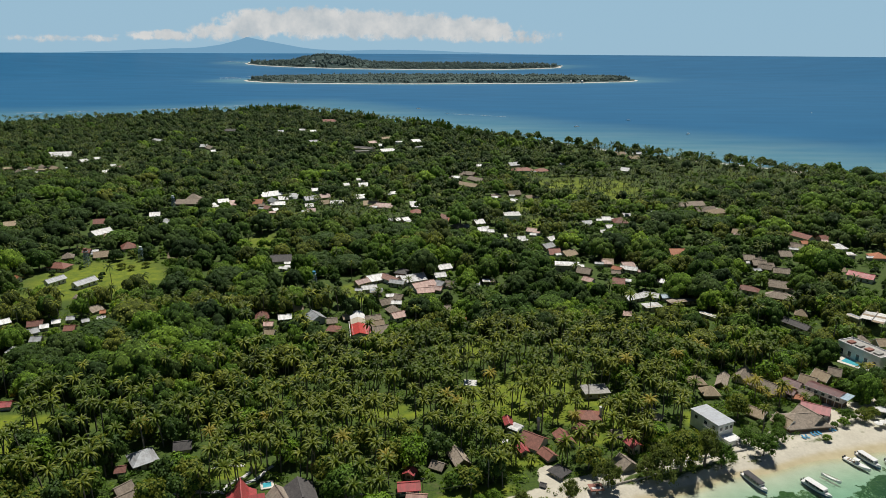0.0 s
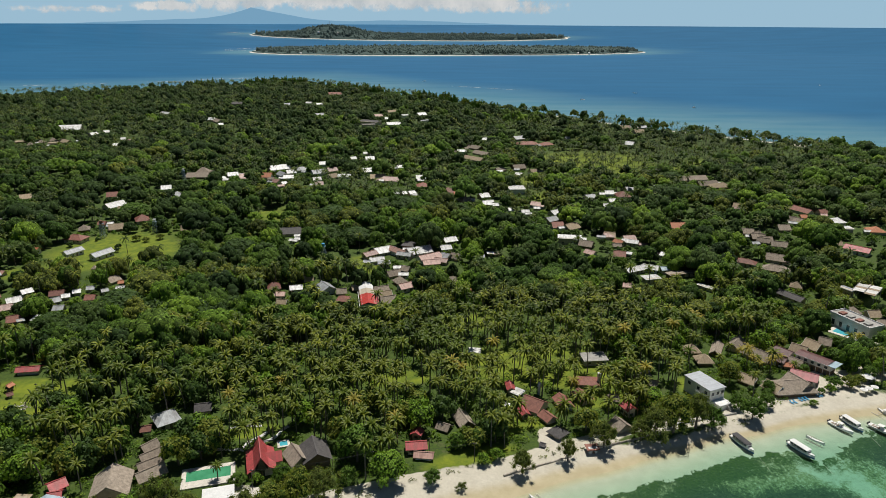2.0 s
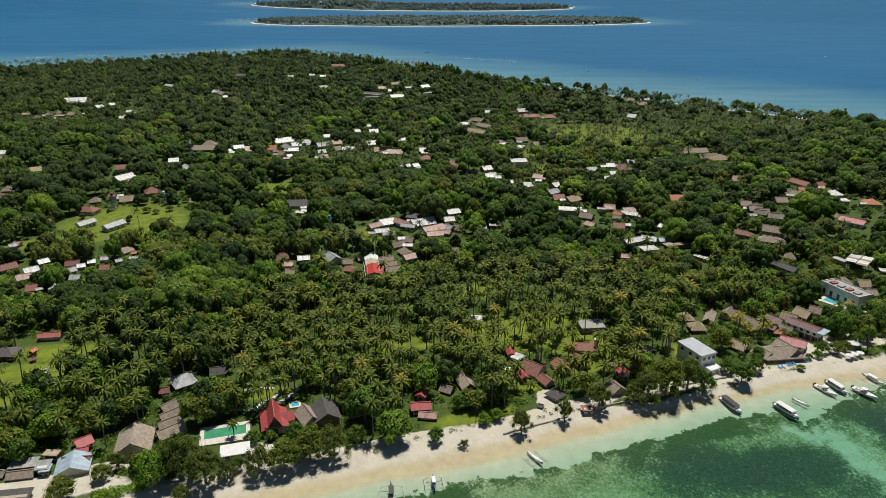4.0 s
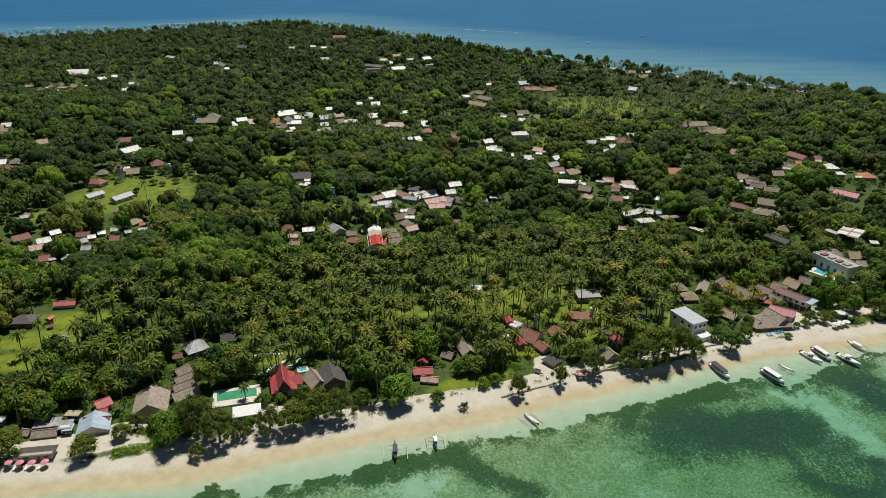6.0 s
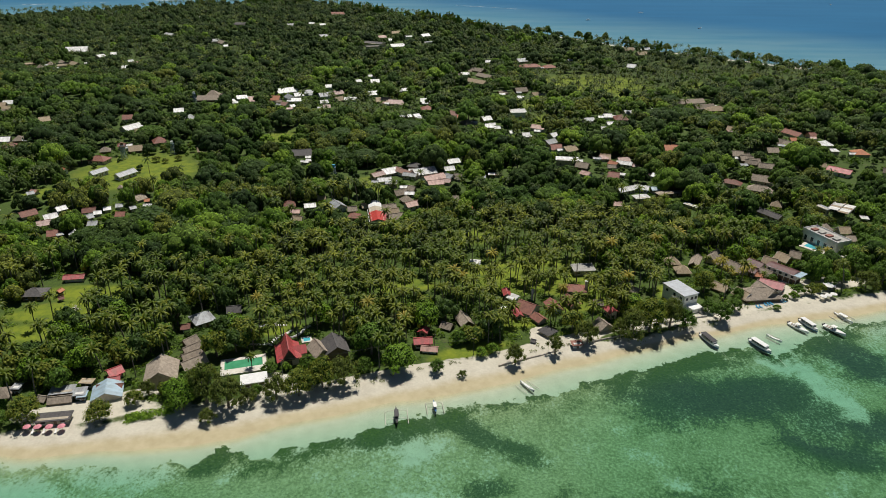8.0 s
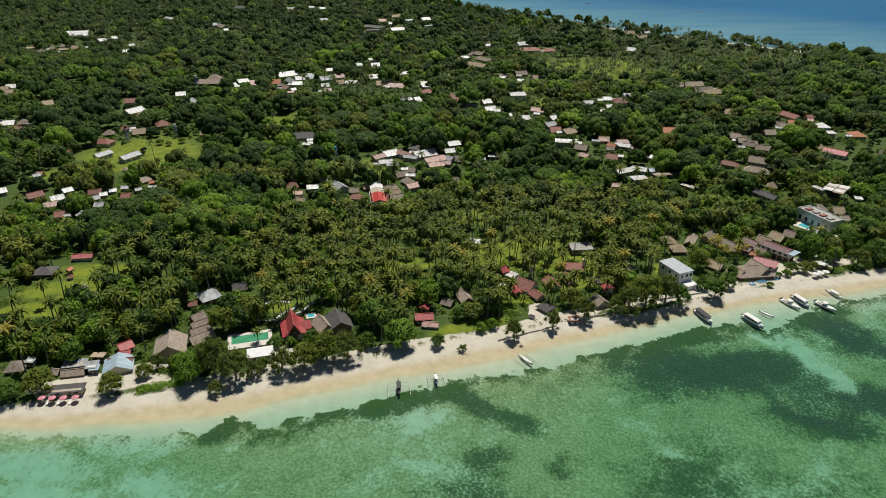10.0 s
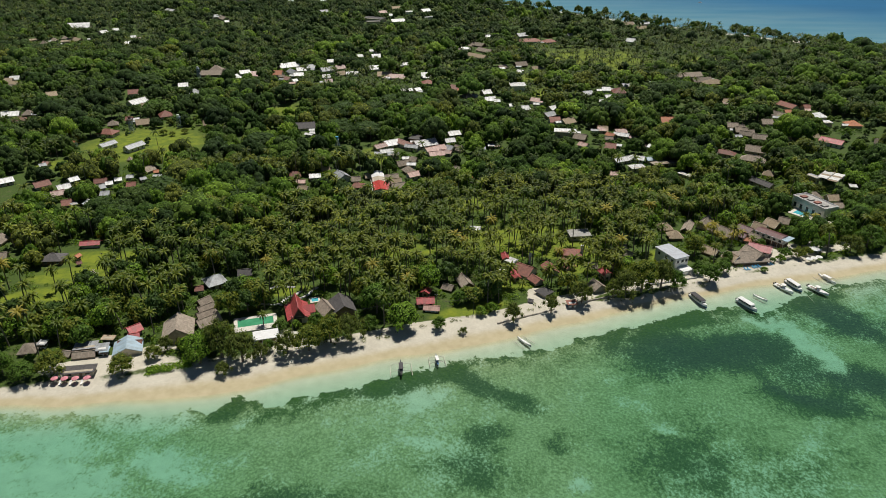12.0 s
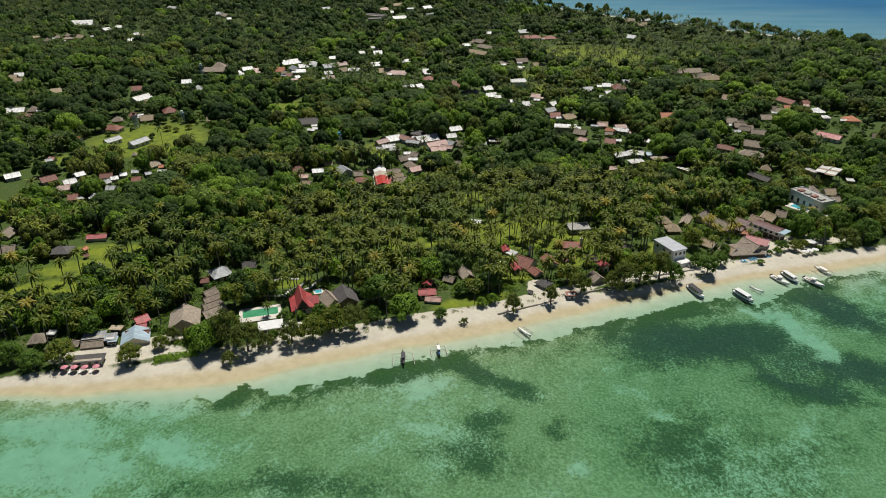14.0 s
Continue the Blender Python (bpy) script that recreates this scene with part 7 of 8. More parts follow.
PLANTED = []
for args in ((24.5, 176.9, 9.5, 3.9, 3, True), (40.1, 183.9, 8.5, 3.6, 3, True), (53.5, 191.1, 11, 5.2, 3, True), (67.3, 195.3, 9, 4.5, 0, True),
             (11.8, 181.2, 4.2, 2.6, 2), (16.3, 183.5, 4.4, 2.8, 2), (4.6, 168.8, 3.0, 2.0, 3, True),
             (111.9, 209.3, 9, 5.0, 0), (113.1, 233.9, 10.5, 5.6, 0), (123.9, 224.2, 4.5, 2.4, 1), (139.8, 219.7, 2.6, 1.8, 2),
             (160.4, 232.6, 5.5, 3.6, 0), (154.0, 232.5, 5.0, 3.2, 1), (166.8, 245.2, 6, 3.6, 1), (179.0, 243.1, 8, 4.2, 2), (187.0, 238.0, 10, 6, 0, True), (197.5, 243.3, 12, 7.5, 0),
             (191.0, 254.1, 11, 6.0, 0), (210.7, 257.0, 13, 8.0, 0), (205.8, 268.2, 12, 7.0, 0), (222, 268, 13, 8, 0), (218, 252, 10, 6.5, 1),
             (-52.1, 155.7, 11, 5.8, 3), (-44.7, 160.7, 12, 6.2, 3), (-37.3, 162.6, 12, 6.0, 0, True), (-29.8, 181.4, 13.5, 7.2, 1), (-18.6, 171.0, 11, 6.6, 2), (-31.5, 170.0, 6, 3.6, 0),
             (-4.9, 171.2, 5.5, 3.0, 1), (-65.2, 168.5, 5, 3.0, 0),
             (-51.8, 171.0, 6, 3.6, 0),
             (-165, 143, 9, 5.0, 1), (-46, 168, 6, 4.0, 1),
             (-89.5, 147.0, 12.5, 6.0, 2), (-82.5, 151.0, 17.0, 6.6, 1, True), (-74.5, 149.0, 13.5, 6.2, 3, True), (-79.2, 142.0, 5.6, 3.2, 3, True), (-114.3, 140.6, 8.0, 4.8, 3), (-138.0, 140.6, 9.0, 5.6, 3), (-68.5, 151.0, 6.5, 3.8, 1, True),
             (-146.5, 137.0, 7, 5.0, 0), (-155.5, 139.5, 9, 5.0, 0), (-106.5, 149.5, 6.0, 3.2, 3), (-104.0, 155.0, 6.5, 3.2, 3, True), (-59.5, 153.8, 10.5, 5.6, 3, True), (-66.5, 155.2, 5.0, 2.6, 1),
             (72.5, 196.0, 12.5, 6.6, 3, True), (80.0, 200.0, 15.5, 7.8, 3), (89.0, 203.0, 14.0, 6.4, 3, True), (95.0, 203.0, 9.5, 4.6, 0), (109.0, 216.0, 6.5, 3.2, 1), (120.5, 217.0, 6.5, 3.6, 0),
             (146.5, 227.5, 3.0, 1.8, 1), (151.0, 229.0, 3.6, 2.2, 2), (126.0, 228.0, 5.5, 3.0, 1), (165.5, 235.5, 4.6, 2.8, 3), (172.0, 240.0, 6.5, 3.8, 0), (147.0, 243.0, 5.0, 3.0, 1)):
    beach_tree(*args)

# broad domes that tower over the woods
BROAD = [crown_mesh(1500, 0.040, 22, s, "leaf_dark", 0.1, 0.93) for s in (401, 402, 403)]


def broad_tree(x, y, h, r, leaf=0):
    s = int(abs(x * 3 + y)) % 97
    limbed_tree("tree", x, y, h, r, FRESH[leaf][0], BROAD[s % 3], f"huge {FRESH[leaf][1]} spreading tree with a domed crown", s)
    PLANTED.append((x, y, r))


for args in BROAD_TREES:
    broad_tree(*args)

# hedge and creeping green at the top of the beach
hx = rng.uniform(-106, -92.5, 90)
hy = 140.0 + (hx + 106) * 0.38 + rng.uniform(0, 3.6, 90)


def shrubs(x, y, r, label, name="shrubs", material="shrub"):
    var = [crown_quads(44, 0.15, 5, s) for s in (51, 52, 53)]
    k = len(x)
    many(name, var, rng.integers(0, 3, k), x, y, ground_z(x, y) - 0.1, r, r * rng.uniform(0.6, 1.0, k), rng.uniform(0, 6.28, k), material, label, "shrubs")


shrubs(hx, hy, rng.uniform(0.8, 1.5, 90), "low bright green hedge above the beach", "hedge", "leaf_bright")

# thin scrub along the top of the beach
sx2 = rng.uniform(-50, 112, 80)
sy2 = bank(sx2) + rng.uniform(-2, 1.5, 80)
shrubs(sx2, sy2, rng.uniform(0.4, 1.1, 80), "low grey-green scrub along the beach", "beach_scrub", "leaf_feathery")

# single trees and bushes on the meadow
for bx, by, bh, br in ((-180, 378.5, 5, 3.6), (-204, 414, 4.5, 3.4), (-197, 412, 3.6, 2.6), (-190, 418, 4, 3)):
    beach_tree(bx, by, bh, br, 3)

# the woods
near_x, near_y = scatter(-230, 280, 120, 345, 5.4)
mid_x, mid_y = scatter(-620, 620, 345, 760, 7.0)
far_x, far_y = scatter(-1150, 720, 760, 1560, 9.6)
yard_x, yard_y = rng.uniform(14, 78, 70), rng.uniform(196, 242, 70)
yard_ok = np.array([np.all(np.hypot(HX - a, HY - b) > HR * 0.85 + 0.8) and b > bank(np.array(a)) + 9 for a, b in zip(yard_x, yard_y)])
yard_x, yard_y = yard_x[yard_ok][:30], yard_y[yard_ok][:30]
one_x, one_y = np.array((-194.3, -203, -152, -147, -166, 10.0)), np.array((380.0, 424, 226, 221, 196, 290))      # lone palms on grass
rim_x = np.linspace(-880, -50, 150) + rng.uniform(-5, 5, 150)
rim_y = far_shore(rim_x) - rng.uniform(20, 60, 150)
tx, ty = np.concatenate([near_x, mid_x, far_x, yard_x, one_x, rim_x]), np.concatenate([near_y, mid_y, far_y, yard_y, one_y, rim_y])
zone = np.concatenate([np.zeros(len(near_x), int), np.ones(len(mid_x), int), np.full(len(far_x), 2), np.zeros(len(yard_x) + 6, int), np.full(150, 2)])
is_palm = rng.uniform(0, 1, len(tx)) < palm_share(tx, ty)
always = 156 + len(yard_x)
is_palm[-always:] = True
open_here = lawn_at(tx, ty)
thin = np.where(is_palm, np.where(open_here > 0.5, np.where(ty > 500, 0.55, np.where(((np.abs(tx + 156) < 26) & (ty < 240)) | ((np.abs(tx - 40) < 40) & (ty < 300)) | ((np.abs(tx + 72) < 26) & (ty < 216)), 0.42, 0.05)), 0.93), np.where(open_here > 0.4, 0.02, np.where(zone == 0, 0.66, np.where(zone == 1, 0.5, 0.86))))
keep = rng.uniform(0, 1, len(tx)) < thin
keep[-always:] = True
keep &= ~is_palm | (sand_reach(tx, ty) > 11)
keep &= is_palm | (sand_reach(tx, ty) > np.where(tx > -25, 19, 14))
for px, py, pr in PLANTED:
    keep &= np.hypot(tx - px, ty - py) > pr * 0.8 + 0.8
keep &= ~(is_palm & (np.abs(tx - 101) < 9) & (np.abs(ty - 214) < 10))
keep &= ~((np.abs(tx + 76) < 11) & (ty > 155) & (ty < 178))
yard = np.zeros(len(tx), bool)
yard[-always:-156] = True
tx, ty, zone, is_palm, yard = tx[keep], ty[keep], zone[keep], is_palm[keep], yard[keep]
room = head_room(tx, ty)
big = np.clip(fbm(tx, ty, 60, 41) * 1.6 - 0.3, 0, 1)
height = np.where(is_palm, rng.uniform(9.5, 13.5, len(tx)), 5.0 + 6.5 * big * rng.uniform(0.6, 1.25, len(tx)) + rng.uniform(0, 2.0, len(tx)))
height = np.where(zone == 2, np.where(is_palm, height * 0.98, 3.5 + 11.0 * rng.uniform(0, 1, len(tx)) ** 1.8 + 2.5 * big), height)
height = np.where((zone == 1) & ~is_palm, np.minimum(height, rng.uniform(2.2, 5.5, len(tx))), height)
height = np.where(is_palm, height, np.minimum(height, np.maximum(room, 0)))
height = np.where(is_palm & (zone == 1), height * 0.82, height)
height = np.where((zone == 2) & ~is_palm & (far_shore(tx) - ty < 90) & (tx > 0), height * 0.6, height)
height = np.where(yard, rng.uniform(6.5, 10, len(tx)), height)
height = np.where(is_palm & (zone == 2) & (far_shore(tx) - ty < 75) & (tx < -30), height * 1.3, height)
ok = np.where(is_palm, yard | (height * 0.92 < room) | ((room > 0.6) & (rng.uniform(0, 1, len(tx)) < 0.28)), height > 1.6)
tx, ty, zone, is_palm, height, big = (a[ok] for a in (tx, ty, zone, is_palm, height, big))
radius = np.where(is_palm, rng.uniform(3.5, 4.7, len(tx)) * np.where(zone == 2, 1.2, np.where(zone == 1, 1.08, 1.0)), np.clip(height * rng.uniform(0.50, 0.72, len(tx)), 1.6, np.where(zone == 0, 5.5, 8.5)))
turn = rng.uniform(0, 2 * np.pi, len(tx))
tz = ground_z(tx, ty) - 0.15

# wide spreading trees: domes that stand out of the woods
gx, gy = scatter(-620, 620, 250, 800, 10.5)
g_ok = (fbm(gx, gy, 120, 77) + 0.3 * blob(gx, gy, -160, 290, 66, 30, 5, 0.2) + 0.3 * blob(gx, gy, -128, 385, 70, 42, 0, 0.2) + 0.3 * blob(gx, gy, 38, 338, 62, 20, 0, 0.2) + 0.3 * blob(gx, gy, -85, 452, 62, 28, 0, 0.2) > np.where(gy < 345, 0.47, 0.30)) & (palm_share(gx, gy) < 0.55) & (lawn_at(gx, gy) < 0.2) & (rng.uniform(0, 1, len(gx)) < 0.86)
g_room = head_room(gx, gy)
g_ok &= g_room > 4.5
gx, gy, g_room = gx[g_ok], gy[g_ok], g_room[g_ok]
gh = np.minimum(5.5 + 9.0 * np.clip(fbm(gx, gy, 70, 58) * 0.8 + rng.uniform(-0.3, 0.5, len(gx)), 0, 1), g_room)
giant = np.modf(np.abs(np.sin(gx * 3.7 + gy * 9.1)) * 977.0)[0] < 0.16
gh = np.where(giant, np.minimum(gh * 1.3, g_room), gh)
giant &= g_room > 14
gr = gh * rng.uniform(0.46, 0.72, len(gx)) * np.where(giant, 1.12, 1.0)
clear_of = np.ones(len(tx), bool)
for px, py, pr in zip(gx, gy, gr):
    clear_of &= np.hypot(tx - px, ty - py) > pr * np.where(is_palm, 0.45, 0.75)
tx, ty, zone, is_palm, height, big, radius, turn, tz = (a[clear_of] for a in (tx, ty, zone, is_palm, height, big, radius, turn, tz))
g_turn, g_z = rng.uniform(0, 6.28, len(gx)), ground_z(gx, gy) - 0.15
g_pick = rng.integers(0, 5, len(gx))
g_tone = np.digitize(fbm(gx, gy, 50, 91) + rng.uniform(-0.26, 0.26, len(gx)) - 0.09 * ((gx < -150) & (gy > 430)), (0.36, 0.60, 0.74))
g_near = [billow(16, 6, 3, 300 + s, 240, 0.046) for s in range(5)]
g_far = [billow(12, 5, 2, 300 + s, 84, 0.060) for s in range(5)]
many("great_tree_trunks", [trunk_quads(4, 1, 0.0, 0.06, 0.04)], np.zeros(len(gx), int), gx, gy, g_z, gh * 0.6, gh * 0.5, g_turn, "bark", "stout trunks of spreading trees", "woods")
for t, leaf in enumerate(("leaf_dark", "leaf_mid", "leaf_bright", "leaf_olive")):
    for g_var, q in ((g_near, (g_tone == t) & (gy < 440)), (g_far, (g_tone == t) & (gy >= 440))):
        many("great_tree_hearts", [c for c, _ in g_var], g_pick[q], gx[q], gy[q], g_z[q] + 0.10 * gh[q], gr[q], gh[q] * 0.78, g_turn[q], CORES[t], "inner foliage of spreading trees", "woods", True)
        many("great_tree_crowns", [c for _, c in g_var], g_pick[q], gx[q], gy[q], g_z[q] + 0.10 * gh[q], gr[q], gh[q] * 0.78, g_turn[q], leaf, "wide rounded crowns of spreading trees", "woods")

# palms that can be picked out singly, then the rest
FINE_PALM = [(mesh_from("trunk", *trunk_quads(6, 6, l, 0.022, 0.013), "palm_bark", smooth=True), mesh_from("crown", *frond_tris(24, 6, s), "frond"), l) for s, l in ((1, 0.05), (2, 0.11), (3, 0.0), (4, 0.16))]
order = np.argsort(ty - bank(tx))
palms = [i for i in order if is_palm[i]]
for i in palms[:300]:
    k = int(i) % 4
    top = tagged(empty("palm_tree", tx[i], ty[i], tz[i], math.degrees(turn[i])), "tall coconut palm with arching green-gold fronds", "palm tree", "coconut palms")
    a, b = new("trunk", FINE_PALM[k][0]), new("crown", FINE_PALM[k][1])
    a.parent = b.parent = top
    a.scale = (height[i], height[i], height[i])
    b.location, b.scale = (FINE_PALM[k][2] * height[i], 0, height[i] - 0.1), (radius[i],) * 3
    if i % 17 == 0:
        b.material_slots[0].link = "OBJECT"
        b.material_slots[0].material = MATS["frond_yellow"]
for gx2, gy2 in ((122.8, 260), (127.9, 249.5), (130.4, 245), (134, 247), (136.5, 249), (140.1, 247), (137.2, 254), (132, 252), (128, 254), (115.4, 251), (186.9, 273), (176.6, 266), (143, 243), (125, 256), (-72.5, 171.2),
                  (14, 196), (20, 200), (6, 196), (30, 202), (10, 204), (24, 207)):
    k = int(gx2 + gy2) % 4
    hh = 3.2 + (gx2 * 7 % 3)
    top = tagged(empty("palm_tree", gx2, gy2, 1.6, gx2 * 37 % 360), "short yellow-green garden palm among the roofs", "palm tree", "garden palms")
    a, b = new("trunk", FINE_PALM[k][0]), new("crown", FINE_PALM[k][1])
    a.parent = b.parent = top
    a.scale = (hh * 1.6, hh * 1.6, hh)
    b.location, b.scale = (FINE_PALM[k][2] * hh * 1.6, 0, hh - 0.1), (2.9, 2.9, 2.9)
    b.material_slots[0].link = "OBJECT"
    b.material_slots[0].material = MATS["frond_yellow" if k % 2 else "frond"]
rest = np.array(palms[300:])
for label, sel, fr, st in (("grove of coconut palms behind the beach", rest[ty[rest] < 345], 20, 4), ("coconut palms among the woods", rest[(ty[rest] >= 345) & (ty[rest] < 760)], 13, 3),
                           ("distant coconut palms", rest[ty[rest] >= 760], 11, 2)):
    var = [frond_tris(fr, st, s, 1.0 if fr > 15 else 1.25) for s in (21, 22, 23)]
    thick = 0.024 if fr > 15 else 0.015
    tv = [trunk_quads(4, 3, l, thick, thick * 0.6) for l in (0.0, 0.06, 0.12)]
    w = rng.integers(0, 3, len(sel))
    lean = np.array((0.0, 0.06, 0.12))[w] * height[sel]
    many("palm_crowns", var, w, tx[sel] + lean * np.cos(turn[sel]), ty[sel] + lean * np.sin(turn[sel]), tz[sel] + height[sel] - 0.1, radius[sel], radius[sel], turn[sel], "frond" if fr > 15 else "frond_far", label, "palm trees")
    many("palm_trunks", tv, w, tx[sel], ty[sel], tz[sel], height[sel], height[sel], turn[sel], "palm_bark" if fr > 15 else "bark", "slender grey palm trunks", "palm trunks")

# broadleaved trees: the nearest singly, then the woods
leafs = [i for i in order if not is_palm[i]]
for i in leafs[:200]:
    k = int(i) % 4
    leaf = FRESH[int(big[i] * 3 + turn[i]) % 4]
    limbed_tree("tree", tx[i], ty[i], height[i], radius[i], leaf[0], LIGHT[k], f"{leaf[1]} broadleaved tree among houses and palms", int(i) % 97)
rest = np.array(leafs[200:])
tone = fbm(tx, ty, 45, 61) + rng.uniform(-0.16, 0.16, len(tx))
tone_k = np.digitize(tone + np.where(zone == 0, 0.09, np.where(zone == 2, -0.17, -0.03) - 0.08 * ((tx < -150) & (ty > 430))), (0.44, 0.55, 0.68))
for z, leaves, size, lobes, seg, rows in ((0, 130, 0.065, 10, 7, 3), (1, 44, 0.095, 7, 6, 2), (2, 26, 0.105, 7, 5, 2)):
    sel = rest[zone[rest] == z]
    if not len(sel):
        continue
    w = rng.integers(0, 5, len(tx))
    if z < 2:
        many("tree_trunks", [trunk_quads(4, 1, 0.0, 0.05, 0.03)], 0 * sel, tx[sel], ty[sel], tz[sel], height[sel] * 0.6, height[sel] * 0.5, turn[sel], "bark", "brown trunks in the woods", "woods")
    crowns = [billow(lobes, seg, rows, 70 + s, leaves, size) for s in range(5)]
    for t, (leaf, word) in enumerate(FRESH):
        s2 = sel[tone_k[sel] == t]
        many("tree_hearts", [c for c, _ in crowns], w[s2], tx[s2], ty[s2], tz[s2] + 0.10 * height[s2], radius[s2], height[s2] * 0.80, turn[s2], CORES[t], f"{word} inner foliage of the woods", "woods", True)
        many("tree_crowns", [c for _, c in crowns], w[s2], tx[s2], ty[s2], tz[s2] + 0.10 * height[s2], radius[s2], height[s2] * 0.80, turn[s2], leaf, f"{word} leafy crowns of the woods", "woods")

# undergrowth between the houses and palms
ux, uy = scatter(-230, 280, 120, 345, 3.9)
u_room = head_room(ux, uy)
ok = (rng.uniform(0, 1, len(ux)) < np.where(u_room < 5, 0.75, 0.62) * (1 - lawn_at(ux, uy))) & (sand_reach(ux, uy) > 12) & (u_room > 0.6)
ux, uy = ux[ok], uy[ok]
shrubs(ux, uy, np.clip(u_room[ok], 0.8, 2.6) * rng.uniform(0.45, 1.0, len(ux)) ** 1.3, "green undergrowth between palms and houses", "undergrowth")

# low green scrub round the inland houses
vx, vy = scatter(-420, 460, 345, 700, 5.2)
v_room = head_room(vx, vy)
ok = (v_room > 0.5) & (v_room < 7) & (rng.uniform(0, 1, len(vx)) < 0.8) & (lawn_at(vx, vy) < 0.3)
vx, vy, v_room = vx[ok], vy[ok], v_room[ok]
k = len(vx)
many("scrub", [crown_quads(26, 0.24, 4, s) for s in (61, 62, 63)], rng.integers(0, 3, k), vx, vy, ground_z(vx, vy) - 0.1, np.clip(v_room, 0.9, 2.4) * rng.uniform(0.6, 1.1, k), np.clip(v_room, 0.8, 2.2) * rng.uniform(0.6, 1.0, k), rng.uniform(0, 6.28, k), "leaf_mid", "green scrub between inland houses", "shrubs")

# dark casuarinas standing along the far shore: upright plumes in a loose belt
def plume_mesh(seed):
    """A tall ragged crown of several spires, unit radius and unit height."""
    r = np.random.default_rng(seed)
    p = []
    for k in range(7):
        a, out = r.uniform(0, 6.28), (0.0 if k == 0 else r.uniform(0.25, 0.7))
        top, w = (1.0 if k == 0 else r.uniform(0.55, 0.92)), r.uniform(0.28, 0.46)
        u = r.uniform(0.08, 1, 75)
        wide = w * np.sqrt(np.clip(1.05 - u, 0, 1)) * r.uniform(0.35, 1.1, 75)
        b = r.uniform(0, 6.28, 75)
        p.append(np.stack([out * math.cos(a) + wide * np.cos(b), out * math.sin(a) + wide * np.sin(b), u * top], 1))
    p = np.concatenate(p)
    d = p * (1, 1, 0.2) + (0, 0, 0.3) + r.normal(size=p.shape) * 0.3
    d /= np.linalg.norm(d, axis=1)[:, None]
    t = np.cross(d, r.normal(size=d.shape))
    t /= np.linalg.norm(t, axis=1)[:, None]
    b = np.cross(d, t)
    s = r.uniform(0.06, 0.14, (len(p), 1))
    v = np.stack([p - t * s, p + t * s - b * s * 0.5, p + t * s * 0.5 + b * s, p - t * s * 0.4 + b * s * 0.9], 1) * (1, 1, 1)
    return mesh_from("crown", v.reshape(-1, 3), np.arange(4 * len(p)).reshape(-1, 4), "leaf_mid")


PLUMES = [plume_mesh(s) for s in (201, 202, 203, 204)]
belt = np.random.default_rng(5)


def far_casuarina(px, back_off, h, r, k):
    py = float(far_shore(np.array(px))) - back_off
    gz = float(ground_z(np.array(px), np.array(py))) - 0.15
    top = tagged(empty("casuarina_tree", px, py, gz, k * 67 % 360), "tall dark casuarina tree on the far shore", "tree")
    part("trunk", limbs(k), "bark", top).scale = (h * 0.6, h * 0.6, h * 0.9)
    o = new("crown", PLUMES[k % 4])
    o.parent = top
    o.location, o.scale = (0, 0, h * 0.06), (r, r, h * 0.96)
    if k % 3 == 0:
        o.material_slots[0].link = "OBJECT"
        o.material_slots[0].material = MATS["leaf_feathery"]


for x0, x1, count, lo, hi in ((-530, -485, 8, 15, 22), (-435, -315, 34, 15, 24), (-228, -125, 24, 14, 21), (-62, 12, 22, 14, 22), (20, 72, 12, 11, 15)):
    for k in range(count):
        far_casuarina(x0 + (x1 - x0) * (k + belt.uniform(0, 1)) / count, belt.uniform(16, 62), belt.uniform(lo, hi), belt.uniform(6.5, 10), k)
for k in range(56):
    if math.sin(k * 0.9) + belt.uniform(-0.6, 0.6) > -0.5:
        px, h, r = 80 + 8.2 * k + belt.uniform(-4, 4), belt.uniform(9, 17), belt.uniform(6, 9.5)
        if k % 3 == 0:
            far_casuarina(px, belt.uniform(12, 26), h, r, k + 40)
        else:
            limbed_tree("casuarina_tree", px, float(far_shore(np.array(px))) - belt.uniform(12, 26), h, r, ("leaf_mid", "leaf_feathery", "leaf_dark", "leaf_mid")[k % 4], LIGHT[k % 4], "tall dark casuarina tree on the far shore", k)

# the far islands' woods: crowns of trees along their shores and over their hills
# crowns likewise carry painted haze in a paler, bluer green
plain("hazed_leaf", (0.054, 0.092, 0.082), (0.086, 0.126, 0.100), 0.9, 0.03)
far_rng = np.random.default_rng(31)
far_crowns = [billow(4, 5, 2, 500 + k)[0] for k in range(4)]


def island_woods(cx, cy, rx, ry, turn, count, base, hill, label):
    a, f = far_rng.uniform(0, 2 * np.pi, count), far_rng.uniform(0, 1, count) ** 0.4 * 0.975
    sq = (np.abs(np.cos(a)) ** 2.4 + np.abs(np.sin(a)) ** 2.4) ** (-1 / 2.4)
    u, v = (rx - 20) * f * np.cos(a) * sq, (ry - 20) * f * np.sin(a) * sq
    c, si = math.cos(radians(turn)), math.sin(radians(turn))
    x, y = cx + u * c - v * si, cy + u * si + v * c
    size = far_rng.uniform(6, 11, count)
    tall = far_rng.uniform(11, 16, count) * (0.75 + 0.6 * fbm(x, y, 120, 9))
    many("island_trees", far_crowns, far_rng.integers(0, 4, count), x, y, base(x, y) + 1.5 + hill(u, v) * np.clip((1 - f) * 2.6, 0, 1), size, tall, a, "hazed_leaf", label, "woods", True)


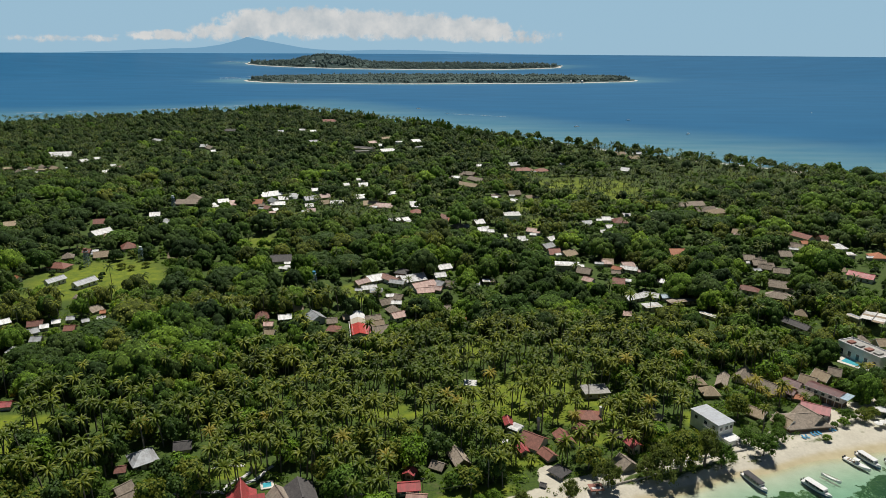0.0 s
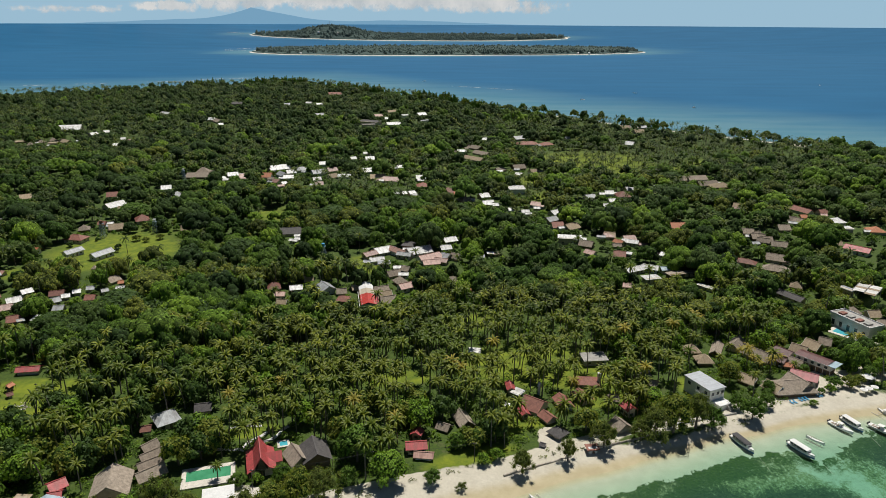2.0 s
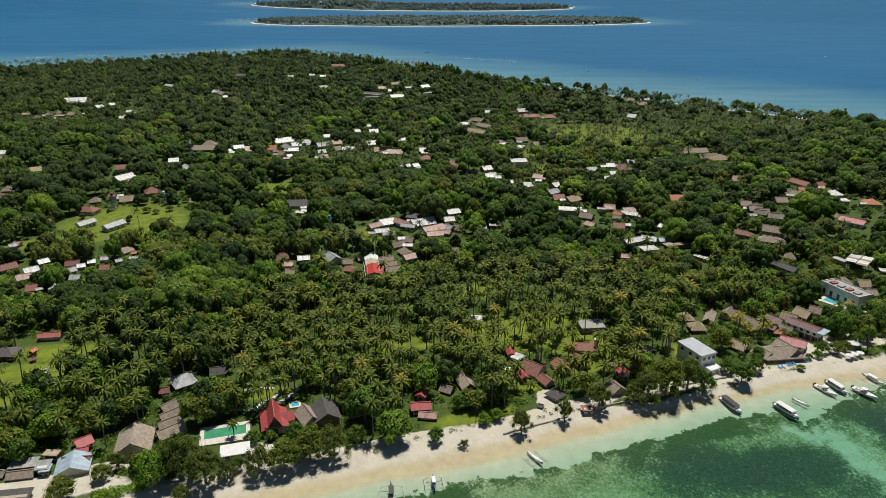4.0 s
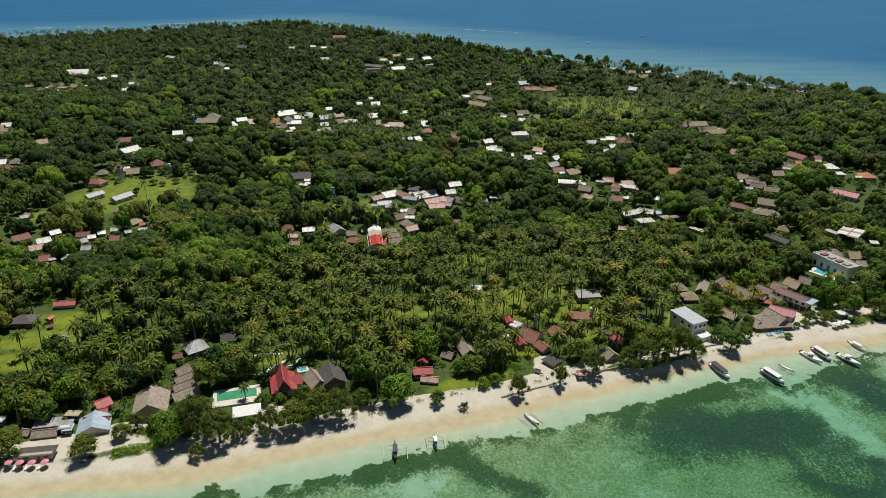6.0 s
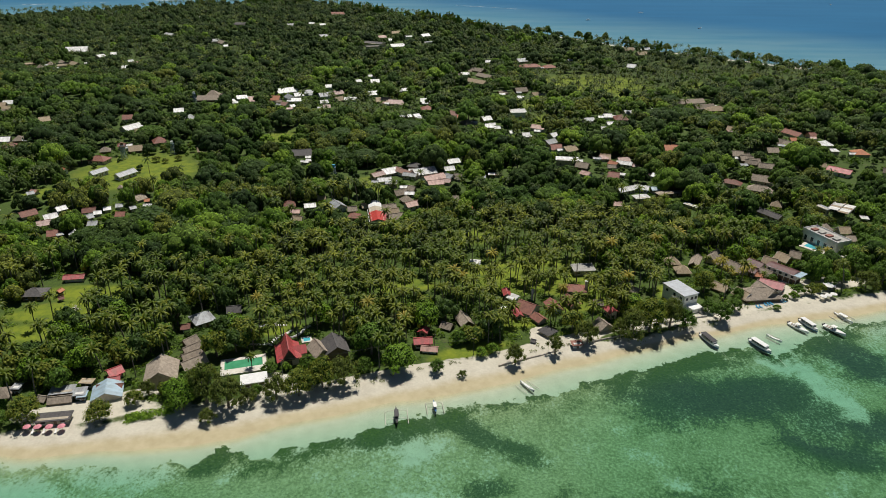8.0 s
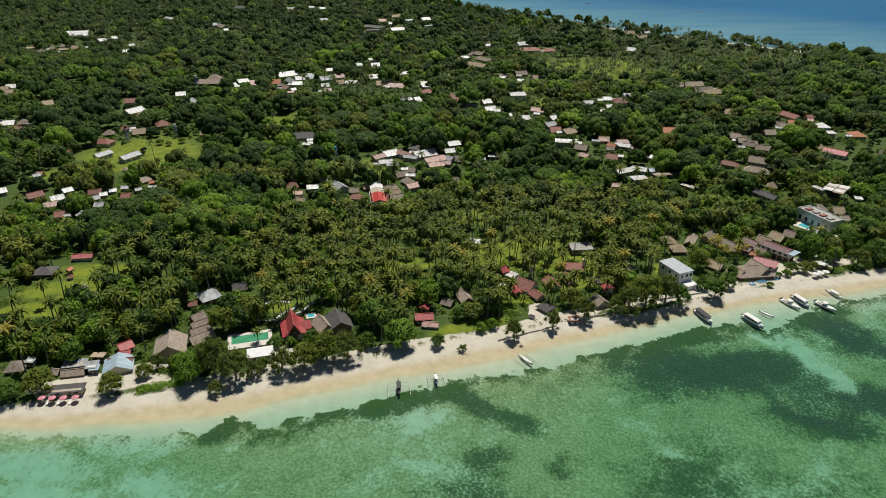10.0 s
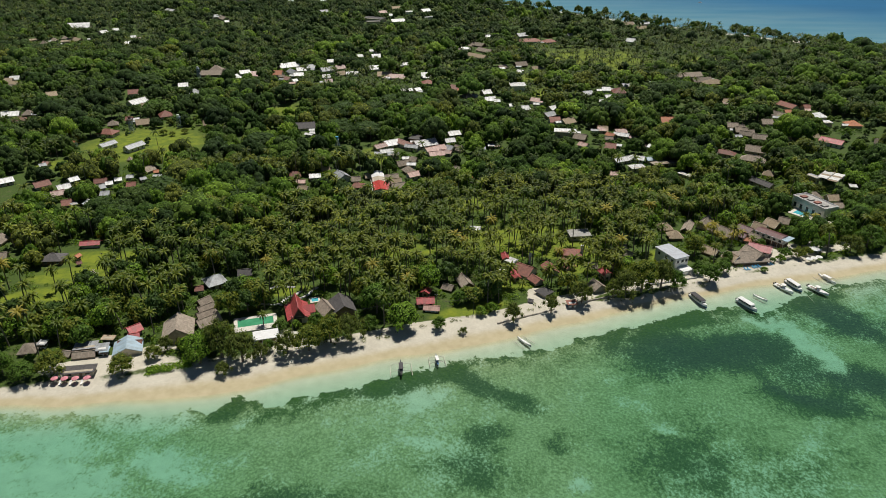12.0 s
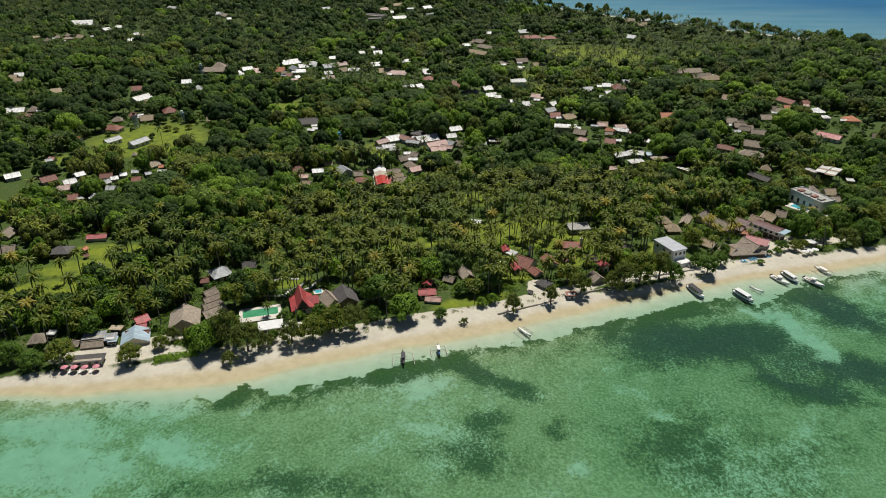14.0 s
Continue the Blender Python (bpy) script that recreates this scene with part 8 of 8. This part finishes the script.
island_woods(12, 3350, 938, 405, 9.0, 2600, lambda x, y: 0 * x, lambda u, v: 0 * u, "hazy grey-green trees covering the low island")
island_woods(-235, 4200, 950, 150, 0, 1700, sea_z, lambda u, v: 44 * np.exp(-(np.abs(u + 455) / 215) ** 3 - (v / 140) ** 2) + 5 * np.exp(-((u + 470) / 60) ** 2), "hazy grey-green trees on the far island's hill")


def far_house(x, y, z, w):
    top = tagged(empty("house", x, y, z, far_rng.uniform(-30, 30)), "tiny pale house on a distant island", "house")
    part("wall", one_box(0, 0, 3, w, w * 0.8, 9), "white_wall", top)
    bm = bmesh.new()
    prism(bm, [(-w * 0.5, 7), (0, 9), (w * 0.5, 7), (w * 0.5, 6.7), (0, 8.6), (-w * 0.5, 6.7)], -w * 0.55, w * 0.55)
    part("roof", bm, "white_metal" if w > 6.5 else "faded_red_metal", top)


for k in range(5):
    u = far_rng.uniform(-620, -250)
    y = 4200 - far_rng.uniform(60, 128)
    z = float(sea_z(np.array(-235 + u), np.array(y))) + 44 * math.exp(-(abs(u + 455) / 215) ** 3 - ((y - 4200) / 140) ** 2) * min(1, (1 - abs(y - 4200) / 150) * 2.6)
    far_house(-235 + u, y, z, far_rng.uniform(5, 8))
for hx4, hy4 in ((-210, 2975), (-185, 2980), (-160, 2984), (-620, 2945), (560, 3085), (610, 3095)):
    far_house(hx4, hy4, 2.0, 8)

# shrubs round the beach club
cx3, cy3 = rng.uniform(112, 180, 150), rng.uniform(216, 262, 150)
ok3 = np.array([np.all(np.hypot(HX - a, HY - b) > HR * 0.9 + 0.5) for a, b in zip(cx3, cy3)]) & (inland(cx3, cy3) > 17) & (fbm(cx3, cy3, 9, 17) > 0.47)
shrubs(cx3[ok3], cy3[ok3], rng.uniform(0.6, 1.5, int(ok3.sum())), "clipped green shrubs between beach huts", "garden_shrubs")

# garden plants between the huts of the beach club and the cottages
for x0, x1, y0, y1, count, mat, label in ((104, 178, 236, 276, 420, "leaf_bright", "yellow-green garden plants between thatched roofs"), (-2, 78, 192, 240, 300, "shrub", "garden shrubs round the red-roofed cottages"),
                                          (-150, -84, 158, 205, 420, "leaf_mid", "dense green bushes behind the beach houses")):
    px, py = rng.uniform(x0, x1, count), rng.uniform(y0, y1, count)
    free = np.array([np.all(np.hypot(HX - a, HY - b) > HR * 0.78 + 0.6) for a, b in zip(px, py)]) & (sand_reach(px, py) > 13) & (fbm(px, py, 11, 47) > 0.40)
    shrubs(px[free], py[free], rng.uniform(0.7, 1.9, int(free.sum())), label, "garden_plants", mat)
